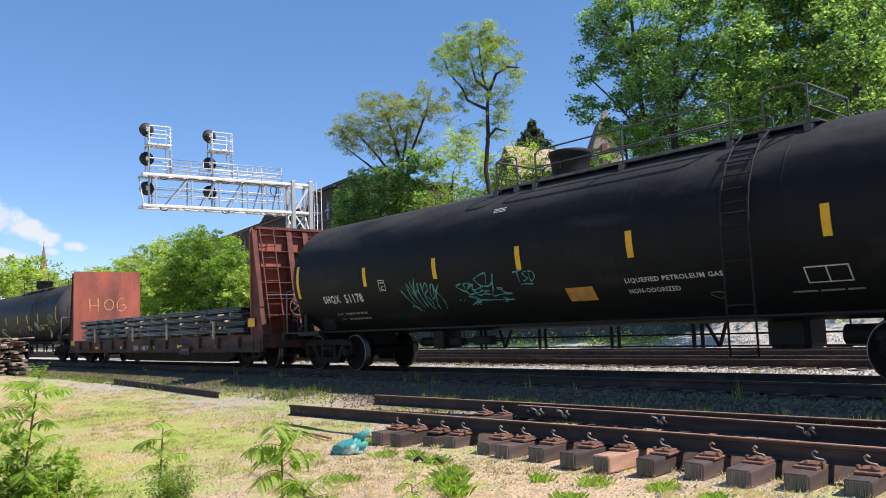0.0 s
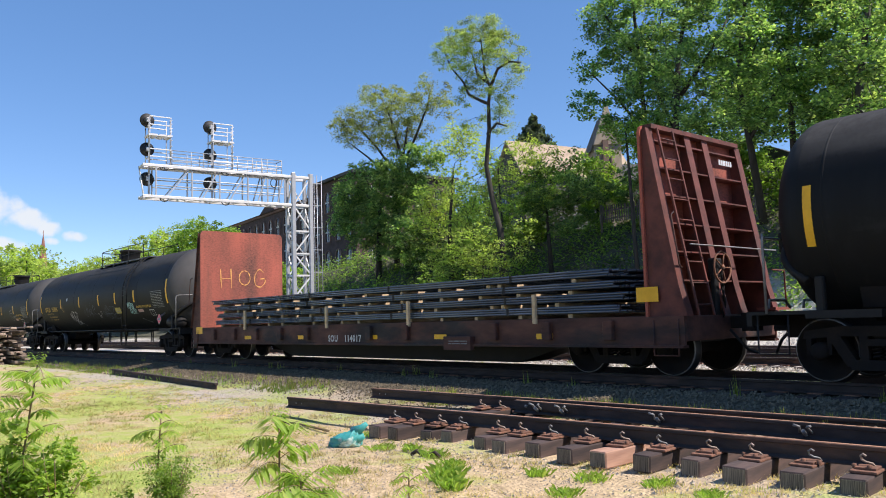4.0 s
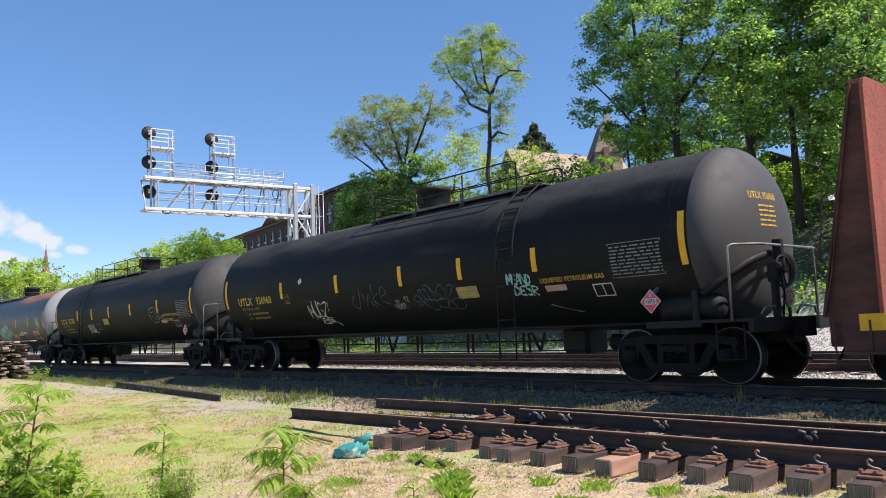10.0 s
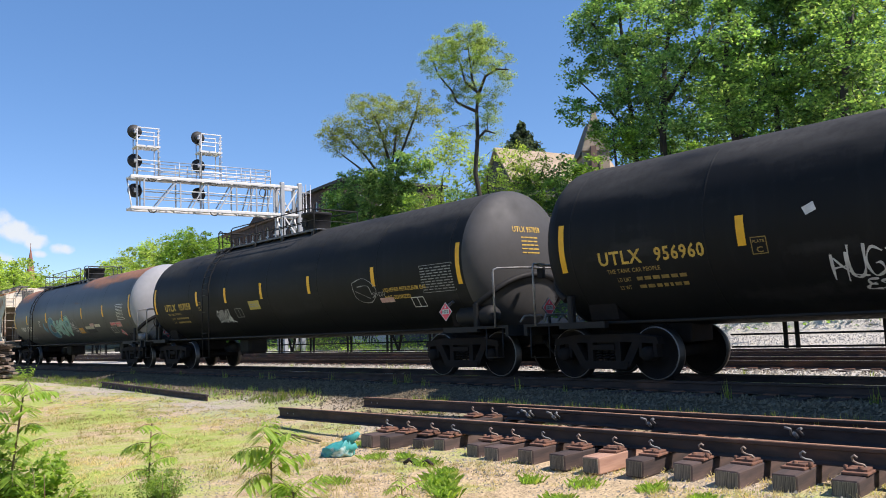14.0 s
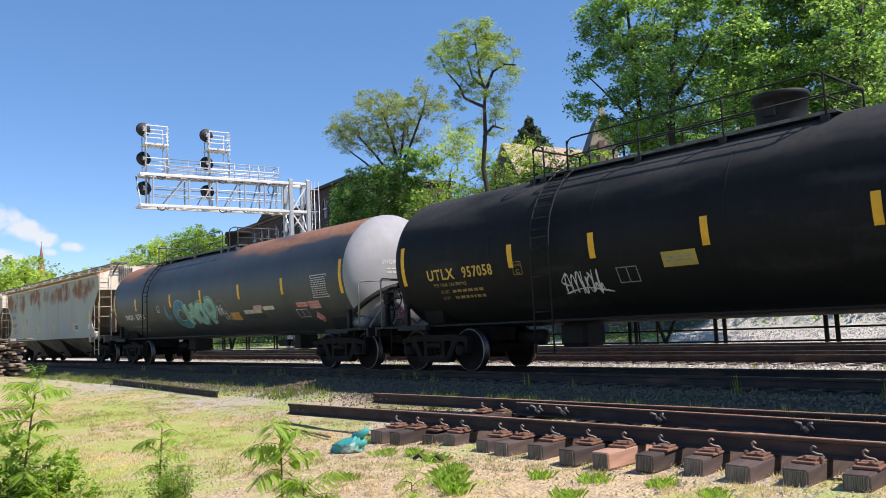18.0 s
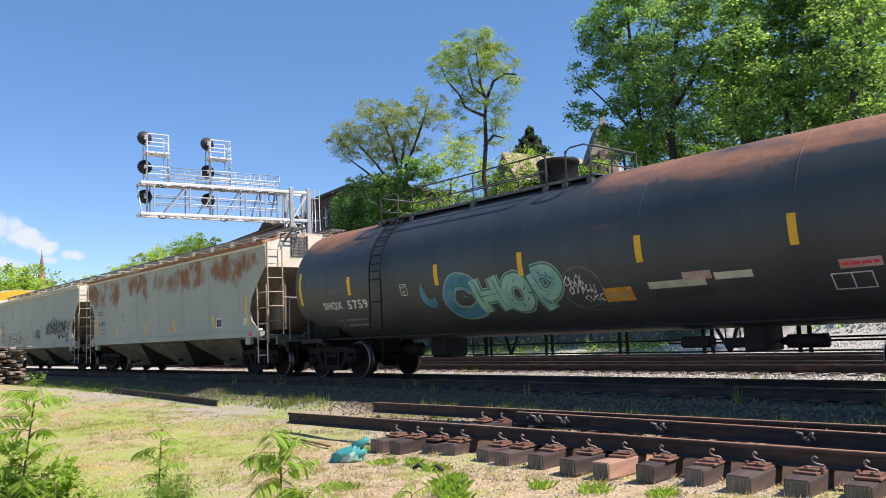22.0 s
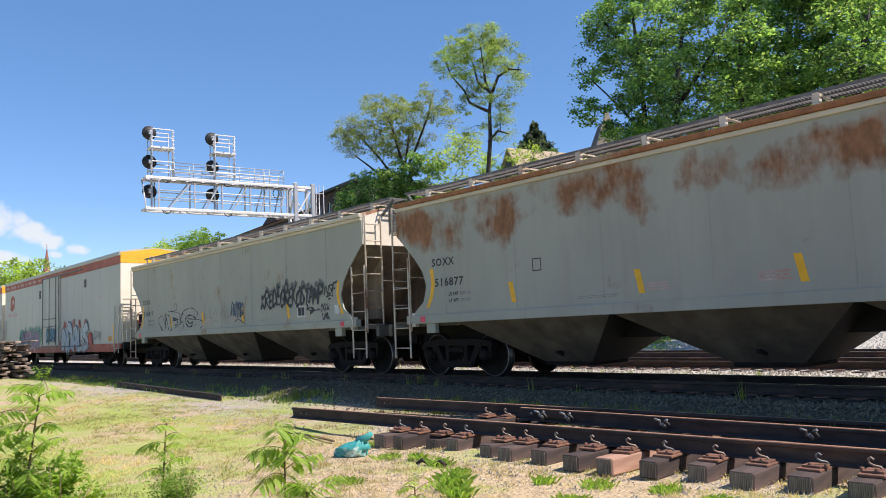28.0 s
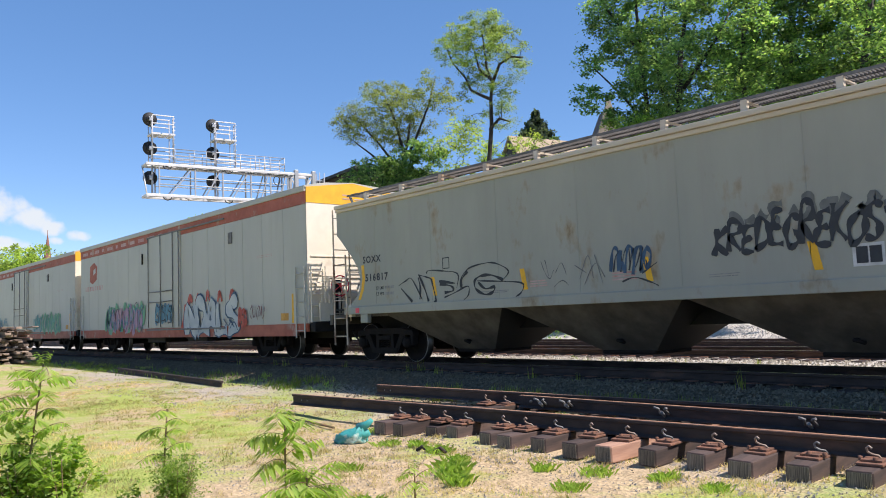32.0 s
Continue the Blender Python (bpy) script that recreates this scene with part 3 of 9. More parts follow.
def lettering(text, width, height, material):
    """Flat letters in the xz plane, centred, facing -y."""
    cu = bpy.data.curves.new("lettering", "FONT")
    cu.body, cu.resolution_u, cu.offset = text, 2, 0.024
    cu.space_character = 1.12
    ob = new("lettering", cu)
    me = bpy.data.meshes.new_from_object(ob.evaluated_get(bpy.context.evaluated_depsgraph_get()))
    bpy.data.objects.remove(ob)
    co = np.zeros(len(me.vertices) * 3)
    me.vertices.foreach_get("co", co)
    co = co.reshape(-1, 3)
    lo, hi = co.min(0), co.max(0)
    size = np.maximum(hi - lo, 1e-6)
    out = np.zeros_like(co)
    out[:, 0] = ((co[:, 0] - lo[0]) / size[0] - 0.5) * width
    out[:, 2] = ((co[:, 1] - lo[1]) / size[1] - 0.5) * height
    me.vertices.foreach_set("co", out.ravel())
    me.materials.clear()
    me.materials.append(material)
    return me


TANK_Z, TANK_R, DOME = 2.41, 1.51, 0.66


def on_tank(me, x, z, lift=0.006):
    """Wrap a flat mesh (xz plane, centred) onto the tank's near side, its middle at x and height z."""
    a0 = math.asin(max(-1, min(1, (z - TANK_Z) / TANK_R)))
    for v in me.vertices:
        a = a0 + v.co.z / TANK_R
        r = TANK_R + lift + 0.5 * abs(v.co.y)
        v.co = (v.co.x + x, -math.cos(a) * r, TANK_Z + math.sin(a) * r)
    return me


def on_side(me, x, z, y):
    for v in me.vertices:
        v.co = (v.co.x + x, y - abs(v.co.y), v.co.z + z)
    return me


def panel(w, h, material, skew=0.0, parts=6):
    """A thin flat panel in the xz plane, cut in strips so that it can be wrapped."""
    s = Shape()
    v = [(-w / 2 + i * w + skew * (j / parts - 0.5), 0, -h / 2 + h * j / parts) for j in range(parts + 1) for i in (0, 1)]
    s.add(v, [(2 * j, 2 * j + 1, 2 * j + 3, 2 * j + 2) for j in range(parts)])
    return s.mesh("panel", material)


def bars(w, h, rows, material, fill=0.55, seed=1, cuts=3):
    """Rows of plain bars, for writing too small to read."""
    rnd, s = random.Random(seed), Shape()
    for r in range(rows):
        z, x = h / 2 - (r + 0.5) * h / rows, -w / 2
        while x < w / 2 - 0.02:
            L = min(w / cuts * rnd.uniform(0.4, 1.1), w / 2 - x)
            t = h / rows * fill / 2
            s.add([(x, 0, z - t), (x + L, 0, z - t), (x + L, 0, z + t), (x, 0, z + t)], [(0, 1, 2, 3)])
            x += L + w * 0.04
    return s.mesh("bars", material)


def outline(w, h, t, material, crosses=0):
    s = Shape()
    q = lambda x0, x1, z0, z1: s.add([(x0, 0, z0), (x1, 0, z0), (x1, 0, z1), (x0, 0, z1)], [(0, 1, 2, 3)])
    q(-w / 2, w / 2, h / 2 - t, h / 2), q(-w / 2, w / 2, -h / 2, -h / 2 + t)
    q(-w / 2, -w / 2 + t, -h / 2 + t, h / 2 - t), q(w / 2 - t, w / 2, -h / 2 + t, h / 2 - t)
    for i in range(crosses):
        x = -w / 2 + w * (i + 1) / (crosses + 1)
        q(x - t / 2, x + t / 2, -h / 2 + t, h / 2 - t)
    return s.mesh("outline", material)


def strokes(lines, width, material, first=0, swell=0.35):
    """Spray lines: each a list of (x, z) points, drawn as a flat ribbon."""
    s = Shape()
    for n, line in enumerate(lines, first):
        pts = []
        for i in range(len(line) - 1):
            p0, p1, p2, p3 = line[max(i - 1, 0)], line[i], line[i + 1], line[min(i + 2, len(line) - 1)]
            for k in range(5):
                t = k / 5
                pts.append([0.5 * (2 * b + (c - a) * t + (2 * a - 5 * b + 4 * c - d) * t * t + (3 * b - a - 3 * c + d) * t ** 3) for a, b, c, d in zip(p0, p1, p2, p3)])
        pts.append(list(line[-1]))
        v = []
        for i, p in enumerate(pts):
            a, b = pts[max(i - 1, 0)], pts[min(i + 1, len(pts) - 1)]
            d = Vector((b[0] - a[0], b[1] - a[1]))
            d = d.normalized() if d.length > 1e-6 else Vector((1, 0))
            w = width / 2 * (0.75 + swell * math.sin(i * 0.9 + n))
            v += [(p[0] - d.y * w, 0.0004 * n, p[1] + d.x * w), (p[0] + d.y * w, 0.0004 * n, p[1] - d.x * w)]
        s.add(v, [(2 * i, 2 * i + 1, 2 * i + 3, 2 * i + 2) for i in range(len(pts) - 1)])
    return s.mesh("strokes", material)


def sprayed(car, lines, width, ink, wrap, label=""):
    """A tag: every stroke is a piece of its own."""
    tag = None
    for n, line in enumerate(lines):
        me = wrap(strokes([line], width, ink, n))
        tag = part("stroke", me, None, tag) if tag else part("graffiti", me, None, car, label)
        first = tag if n == 0 else first
        tag = first


def scrawl(w, h, count, seed):
    """Points of an unreadable tag: leaning hooks, loops, arches and slashes side by side."""
    rnd, lines = random.Random(seed), []
    forms = ([(-0.4, 0.5), (-0.3, -0.1), (0.0, -0.5), (0.4, -0.2), (0.3, 0.4)], [(-0.5, -0.5), (-0.2, 0.5), (0.1, -0.3), (0.5, 0.5)],
             [(0.4, 0.4), (-0.1, 0.5), (-0.4, 0.1), (0.2, -0.1), (0.4, -0.4), (-0.4, -0.5)], [(0.1, 0.5), (-0.4, 0.0), (0.1, -0.5), (0.5, 0.0), (0.0, 0.45)],
             [(-0.5, -0.5), (-0.3, 0.3), (0.1, 0.5), (0.4, 0.1), (0.45, -0.5)], [(-0.3, 0.5), (-0.35, -0.5), (0.0, -0.1), (0.4, -0.5)], [(0.4, 0.5), (-0.3, -0.1), (0.5, -0.6)])
    for i in range(count):
        x, d, up = -w / 2 + w * (i + 0.5) / count, w / count * 1.05, rnd.uniform(0.8, 1.1)
        lines.append([(x + d * (a + rnd.uniform(-0.12, 0.12)) + 0.12 * h * b, h * up * (b + rnd.uniform(-0.1, 0.1))) for a, b in rnd.choice(forms)])
    return lines


GLYPHS = {
    "K": [[(0.1, 1), (0.12, 0.5), (0.05, 0)], [(0.85, 1), (0.15, 0.5), (0.9, 0.0)]], "R": [[(0.1, 0), (0.1, 1), (0.7, 0.95), (0.75, 0.65), (0.2, 0.5), (0.85, 0)]],
    "E": [[(0.8, 0.95), (0.2, 0.9), (0.25, 0.55), (0.65, 0.52), (0.2, 0.45), (0.12, 0.1), (0.85, 0.05)]], "D": [[(0.1, 0), (0.12, 1), (0.7, 0.8), (0.8, 0.3), (0.1, 0)]],
    "P": [[(0.15, 0), (0.15, 1), (0.8, 0.95), (0.8, 0.6), (0.2, 0.5)]], "S": [[(0.8, 0.9), (0.4, 1), (0.15, 0.75), (0.7, 0.4), (0.6, 0.05), (0.1, 0.1)]],
    "O": [[(0.5, 1), (0.1, 0.6), (0.3, 0), (0.85, 0.3), (0.8, 0.8), (0.5, 1)]], "T": [[(0, 0.95), (0.9, 1)], [(0.45, 1), (0.4, 0)]], "A": [[(0.05, 0), (0.45, 1), (0.9, 0)], [(0.2, 0.35), (0.75, 0.38)]],
    "M": [[(0.05, 0), (0.15, 1), (0.5, 0.4), (0.85, 1), (0.95, 0)]], "N": [[(0.08, 0), (0.1, 1), (0.85, 0.05), (0.85, 1)]], "F": [[(0.85, 1), (0.15, 0.95), (0.1, 0)], [(0.15, 0.5), (0.65, 0.52)]],
    "H": [[(0.1, 1), (0.1, 0)], [(0.85, 1.05), (0.8, -0.1)], [(0.0, 0.45), (0.95, 0.55)]], "U": [[(0.1, 1), (0.12, 0.2), (0.5, 0), (0.85, 0.25), (0.85, 1)]], "Z": [[(0.1, 0.95), (0.9, 1), (0.1, 0.05), (1.1, -0.1)]],
    "G": [[(0.85, 0.85), (0.4, 1), (0.1, 0.5), (0.4, 0), (0.85, 0.15), (0.8, 0.45), (0.5, 0.45)]], "L": [[(0.15, 1), (0.12, 0.05), (0.85, 0.05)]],
}


def spelled(word, x0, x1, z0, z1, lean, seed, sway=0.06):
    """Stroke lines of a sprayed word, letter by letter."""
    rnd, lines = random.Random(seed), []
    step = (x1 - x0) / len(word)
    for i, letter in enumerate(word):
        grow, drop = rnd.uniform(0.9, 1.25), rnd.uniform(-0.08, 0.08)
        for line in GLYPHS[letter]:
            lines.append([(x0 + step * (i + a * 1.15 - 0.08 + rnd.uniform(-sway, sway)) + lean * (z1 - z0) * b, z0 + (z1 - z0) * (b * grow + drop)) for a, b in line])
    return lines


# ---- ground and tracks ----
def height(x, y):
    """The ground: foreground, track bed, gravel apron, wooded bank."""
    pts = ((-400, -0.6), (8.4, -0.6), (9.2, -0.5), (10.6, -0.2), (14.6, -0.2), (16.4, -0.2), (24.0, -0.2), (28.0, 0.35), (30.0, 1.9), (34.0, 5.5), (40.0, 6.4), (60.0, 8.5), (140.0, 9.0), (3000, 9.0))
    for (a, b), (c, d) in zip(pts, pts[1:]):
        if a <= y <= c:
            z = b + (d - b) * (y - a) / (c - a)
            break
    else:
        z = -0.6 if y < 0 else 9.0
    if y < 9.2:
        z += 0.28 * max(0.0, min(1.0, (-x - 11) / 22)) * min(1.0, (9.2 - y) / 1.2 + 0.15)
    rough = 0.05 if y < 8.6 or y > 24 else 0.012
    if y > 28.5:
        rough = 0.4
        z *= 1.0 - 0.55 * max(0.0, min(1.0, (-x - 45) / 60))
    return z + rough * (noise.noise((x * 0.45, y * 0.45, 0)) + 0.5 * noise.noise((x * 1.7, y * 1.7, 3)))


def build_ground():
    xs = [-2500, -1200, -600, -350, -220, -150, -110, -85, -70] + [-60 + 0.75 * i for i in range(97)] + [16, 22, 32, 60, 120, 400, 1500]
    ys = [-1500, -400, -120, -40, -18, -8, -4, -2, 0] + [0.6 + 0.45 * i for i in range(32)] + [15.5 + 0.7 * i for i in range(40)] + [46, 52, 60, 75, 100, 140, 260, 600, 1500, 2900]
    n = len(ys)
    s = Shape()
    s.add([(x, y, height(x, y)) for x in xs for y in ys], [(i * n + j, (i + 1) * n + j, (i + 1) * n + j + 1, i * n + j + 1) for i in range(len(xs) - 1) for j in range(n - 1)], True)
    solid("ground", s, GROUND, "dry grass, crushed stone and a wooded bank", "ground", kind="structure")


build_ground()


def rail_profile(s, x0, x1, y, top, width=0.072, h=0.17, tilt=0.0):
    """Head, web and foot of a rail along x."""
    w = width / 2
    poly = [(-0.07, -h), (0.07, -h), (0.07, -h + 0.012), (0.012, -h + 0.035), (0.012, -0.05), (w, -0.038), (w, -0.008), (w - 0.012, 0), (-w + 0.012, 0), (-w, -0.008), (-w, -0.038), (-0.012, -0.05), (-0.012, -h + 0.035), (-0.07, -h + 0.012)]
    k = len(s.f)
    s.prism([(y + a, top + b) for a, b in poly], x0, x1, "x")
    s.m[k + 2 + 7] = 1
    return s


def build_track(y0, x0, x1, label, shine):
    track = thing("railway_track", label, "railway track", pose(0, y0, 0), "tracks", kind="structure")
    for side in (-0.7525, 0.7525):
        part("rail", rail_profile(Shape(), x0, x1, side, 0.0), [RAIL_RUST, RAIL_SHINE if shine else RAIL_TOP], track)
    return track


MAIN = build_track(TRACK_Y, -320, 90, "main track with polished rails on shade-darkened crushed stone", True)
SECOND = build_track(17.95, -320, 90, "second track with rusty rails on pale stone", True)
THIRD = build_track(22.15, -320, 90, "third track with rusty rails on pale stone", True)


def stones(name, count, x0, x1, y0, y1, size, material, label, seed, accept=None):
    """Loose crushed stone lying on the ground."""
    rnd, s = random.Random(seed), Shape()
    for _ in range(count):
        x, y = rnd.uniform(x0, x1), rnd.uniform(y0, y1)
        if accept and not accept(x, y):
            continue
        r = size * rnd.uniform(0.5, 1.25)
        z = height(x, y) + r * 0.25
        a = rnd.uniform(0, 6.28)
        v = [(x + r * rnd.uniform(0.6, 1) * math.cos(a + k * 2.09), y + r * rnd.uniform(0.6, 1) * math.sin(a + k * 2.09), z + r * rnd.uniform(-0.5, 0.1)) for k in range(3)]
        v += [(x + r * 0.3, y, z + r * rnd.uniform(0.4, 0.8)), (x - r * 0.3, y + r * 0.2, z + r * rnd.uniform(0.2, 0.7))]
        s.add(v, [(0, 1, 3), (1, 2, 3), (2, 0, 4), (0, 3, 4), (2, 4, 3)])
    solid(name, s, material, label, "gravel", kind="stuff")


stones("ballast", 34000, -34, 4, 8.3, 11.6, 0.037, BALLAST, "crushed stone on the track shoulder, darkened to read as shaded", 3, lambda x, y: random.Random(int(x * 977 + y * 331)).random() < min(1, (y - 8.9) / 1.0))
stones("pale_ballast", 15000, -40, 2, 13.4, 17.1, 0.04, TAN_STONE, "pale crushed stone between the tracks", 4)
stones("gravel_apron", 9000, -16.5, 2, 23.5, 29.5, 0.045, PALE_STONE, "pale gravel on the slope behind the tracks", 5)
stones("fine_gravel", 7000, -10, -1, 3.6, 8.6, 0.017, PEBBLE, "fine tan gravel between the old ties", 7)
stones("scattered_gravel", 4200, -26, 0, 6.2, 9.8, 0.026, PEBBLE, "grey gravel strewn on the dry ground", 6)


# ---- rolling stock ----
def wheelset_mesh():
    """Axle and both wheels turned in one piece."""
    wheel = [(0.70, 0.10, 0), (0.70, 0.17, 0), (0.735, 0.20, 0), (0.75, 0.36, 0), (0.70, 0.395, 0), (0.70, 0.44, 1), (0.70, 0.482, 1), (0.725, 0.486, 1), (0.74, 0.462, 1), (0.832, 0.452, 2), (0.843, 0.434, 0), (0.84, 0.40, 0), (0.79, 0.37, 0), (0.775, 0.21, 0), (0.83, 0.17, 0), (0.83, 0.075, 0), (0.98, 0.075, 0), (0.98, 0.0, 0)]
    prof = [(-y, r) for y, r, m in reversed(wheel)] + [(y, r) for y, r, m in wheel]
    tread = [m for y, r, m in wheel]
    mats = [tread[len(wheel) - 2 - i] for i in range(len(wheel) - 1)] + [0] + tread[:-1]
    s = Shape().lathe(prof, 32, "y")
    for i, m in enumerate(mats):
        s.m[i * 32:(i + 1) * 32] = [m] * 32
    return s.mesh("wheelset", WHEEL_STEEL, TREAD, RIM_EDGE)


def side_frame_mesh():
    s = Shape()
    s.prism([(-1.12, 0.62), (-1.08, 0.74), (-0.6, 0.80), (0.6, 0.80), (1.08, 0.74), (1.12, 0.62), (0.62, 0.66), (-0.62, 0.66)], -0.09, 0.09)
    s.prism([(-0.46, 0.20), (0.46, 0.20), (0.52, 0.34), (-0.52, 0.34)], -0.10, 0.10)
    for k in (-1, 1):
        s.prism([(k * 0.80, 0.70), (k * 0.62, 0.70), (k * 0.36, 0.26), (k * 0.52, 0.24)], -0.085, 0.085)
        s.prism([(k * 0.24, 0.34), (k * 0.35, 0.34), (k * 0.35, 0.66), (k * 0.24, 0.66)], -0.085, 0.085)
        s.box(*sorted((k * 0.72, k * 0.78)), -0.08, 0.08, 0.40, 0.66)
        s.box(*sorted((k * 1.0, k * 1.07)), -0.08, 0.08, 0.40, 0.66)
        s.lathe([(-0.16, 0.0), (-0.16, 0.10), (-0.10, 0.125), (0.08, 0.125)], 16, "y", (k * 0.889, 0, 0.457))
    return s.mesh("side_frame", TRUCK_STEEL)


def spring_mesh():
    s = Shape()
    for x in (-0.15, 0.0, 0.15):
        pts = [(x + 0.055 * math.cos(a), 0.055 * math.sin(a), 0.35 + a * 0.0082) for a in (i * 0.7 for i in range(32))]
        s.tube(pts, 0.016, 5)
    s.box(-0.24, 0.24, -0.11, 0.11, 0.53, 0.62)
    return s.mesh("spring_nest", TRUCK_STEEL)


WHEELSET, SIDE_FRAME, SPRINGS = wheelset_mesh(), side_frame_mesh(), spring_mesh()
BOLSTER = Shape().box(-0.22, 0.22, -1.0, 1.0, 0.50, 0.72, 0.03).box(-0.3, 0.3, -0.3, 0.3, 0.72, 0.86).mesh("bolster", TRUCK_STEEL)
SPINNING = []
CARS = []


def trucks(car, offset):
    for x in (-offset, offset):
        t = part("truck", BOLSTER, TRUCK_STEEL, car, "dark greasy steel truck", pose(x, 0, 0))
        for y in (-1.0, 1.0):
            part("side_frame", SIDE_FRAME, None, t, at=pose(0, y, 0))
            part("spring_nest", SPRINGS, None, t, at=pose(0, y, 0))
        for dx in (-0.889, 0.889):
            w = part("wheelset", WHEELSET, None, t, at=pose(dx, 0, 0.457))
            SPINNING.append((w, dx))


def coupler(car, x, z=0.87):
    k = 1 if x > 0 else -1
    s = Shape()
    s.box(*sorted((x - k * 0.7, x - k * 0.12)), -0.10, 0.10, z - 0.10, z + 0.10, 0.02)
    s.prism([(x - k * 0.14, -0.13), (x + k * 0.10, -0.16), (x + k * 0.13, -0.05), (x - k * 0.02, 0.0), (x + k * 0.10, 0.12), (x - k * 0.14, 0.16)], z - 0.15, z + 0.15, "z")
    part("coupler", s, TRUCK_STEEL, car)
    hose = [(x - k * 0.25, -0.3, z - 0.12), (x - k * 0.1, -0.32, z - 0.28), (x + k * 0.02, -0.25, z - 0.45), (x + k * 0.1, -0.12, z - 0.5)]
    part("air_hose", Shape().tube(hose, 0.025, 6), BLACK_STEEL, car)


def ladder(car, p, q, z0, z1, rungs, material, r=0.014, name="ladder", label=""):
    """Two stiles at p and q (x, y) with rungs between."""
    s = Shape()
    for a in (p, q):
        s.beam((a[0], a[1], z0), (a[0], a[1], z1), 0.045, 0.02)
    for i in range(rungs):
        z = z0 + (z1 - z0) * (i + 0.5) / rungs
        s.tube([(p[0], p[1], z), (q[0], q[1], z)], r, 6)
    return part(name, s, material, car, label)


def placard(car, me_at, number=True):
    """Red diamond with a white number panel; me_at wraps a flat mesh to its place."""
    diamond = lambda r, ink: Shape().add([(0, 0, -r), (r, 0, 0), (0, 0, r), (-r, 0, 0)], [(0, 1, 2, 3)]).mesh("placard", ink)
    p = part("placard", me_at(diamond(0.20, WHITE_INK), 0.008), None, car, "red diamond hazard placard")
    part("placard_field", me_at(diamond(0.18, SIGN_RED), 0.010), None, p, "red field")
    part("flame_mark", me_at(Shape().add([(-0.03, 0, 0.075), (0.03, 0, 0.075), (0, 0, 0.14)], [(0, 1, 2)]).mesh("flame", WHITE_INK), 0.012), None, p)
    part("number_panel", me_at(panel(0.22, 0.10, WHITE_INK, parts=1), 0.012), None, p)
    part("placard_number", me_at(lettering("1075", 0.17, 0.07, BLACK_INK), 0.016), None, p)


def head_x(L, y, z, lift=0.006):
    """How far out the domed head reaches at a point of the end view."""
    r = math.hypot(y, z - TANK_Z) / TANK_R
    return L + DOME * math.sqrt(max(0.0, 1 - r * r)) + lift


def on_head(me, y, z, L):
    """Lay a flat mesh on the domed head that looks along +x."""
    for v in me.vertices:
        a, b = v.co.x + y, v.co.z + z
        v.co = (head_x(L, a, b), a, b)
    return me


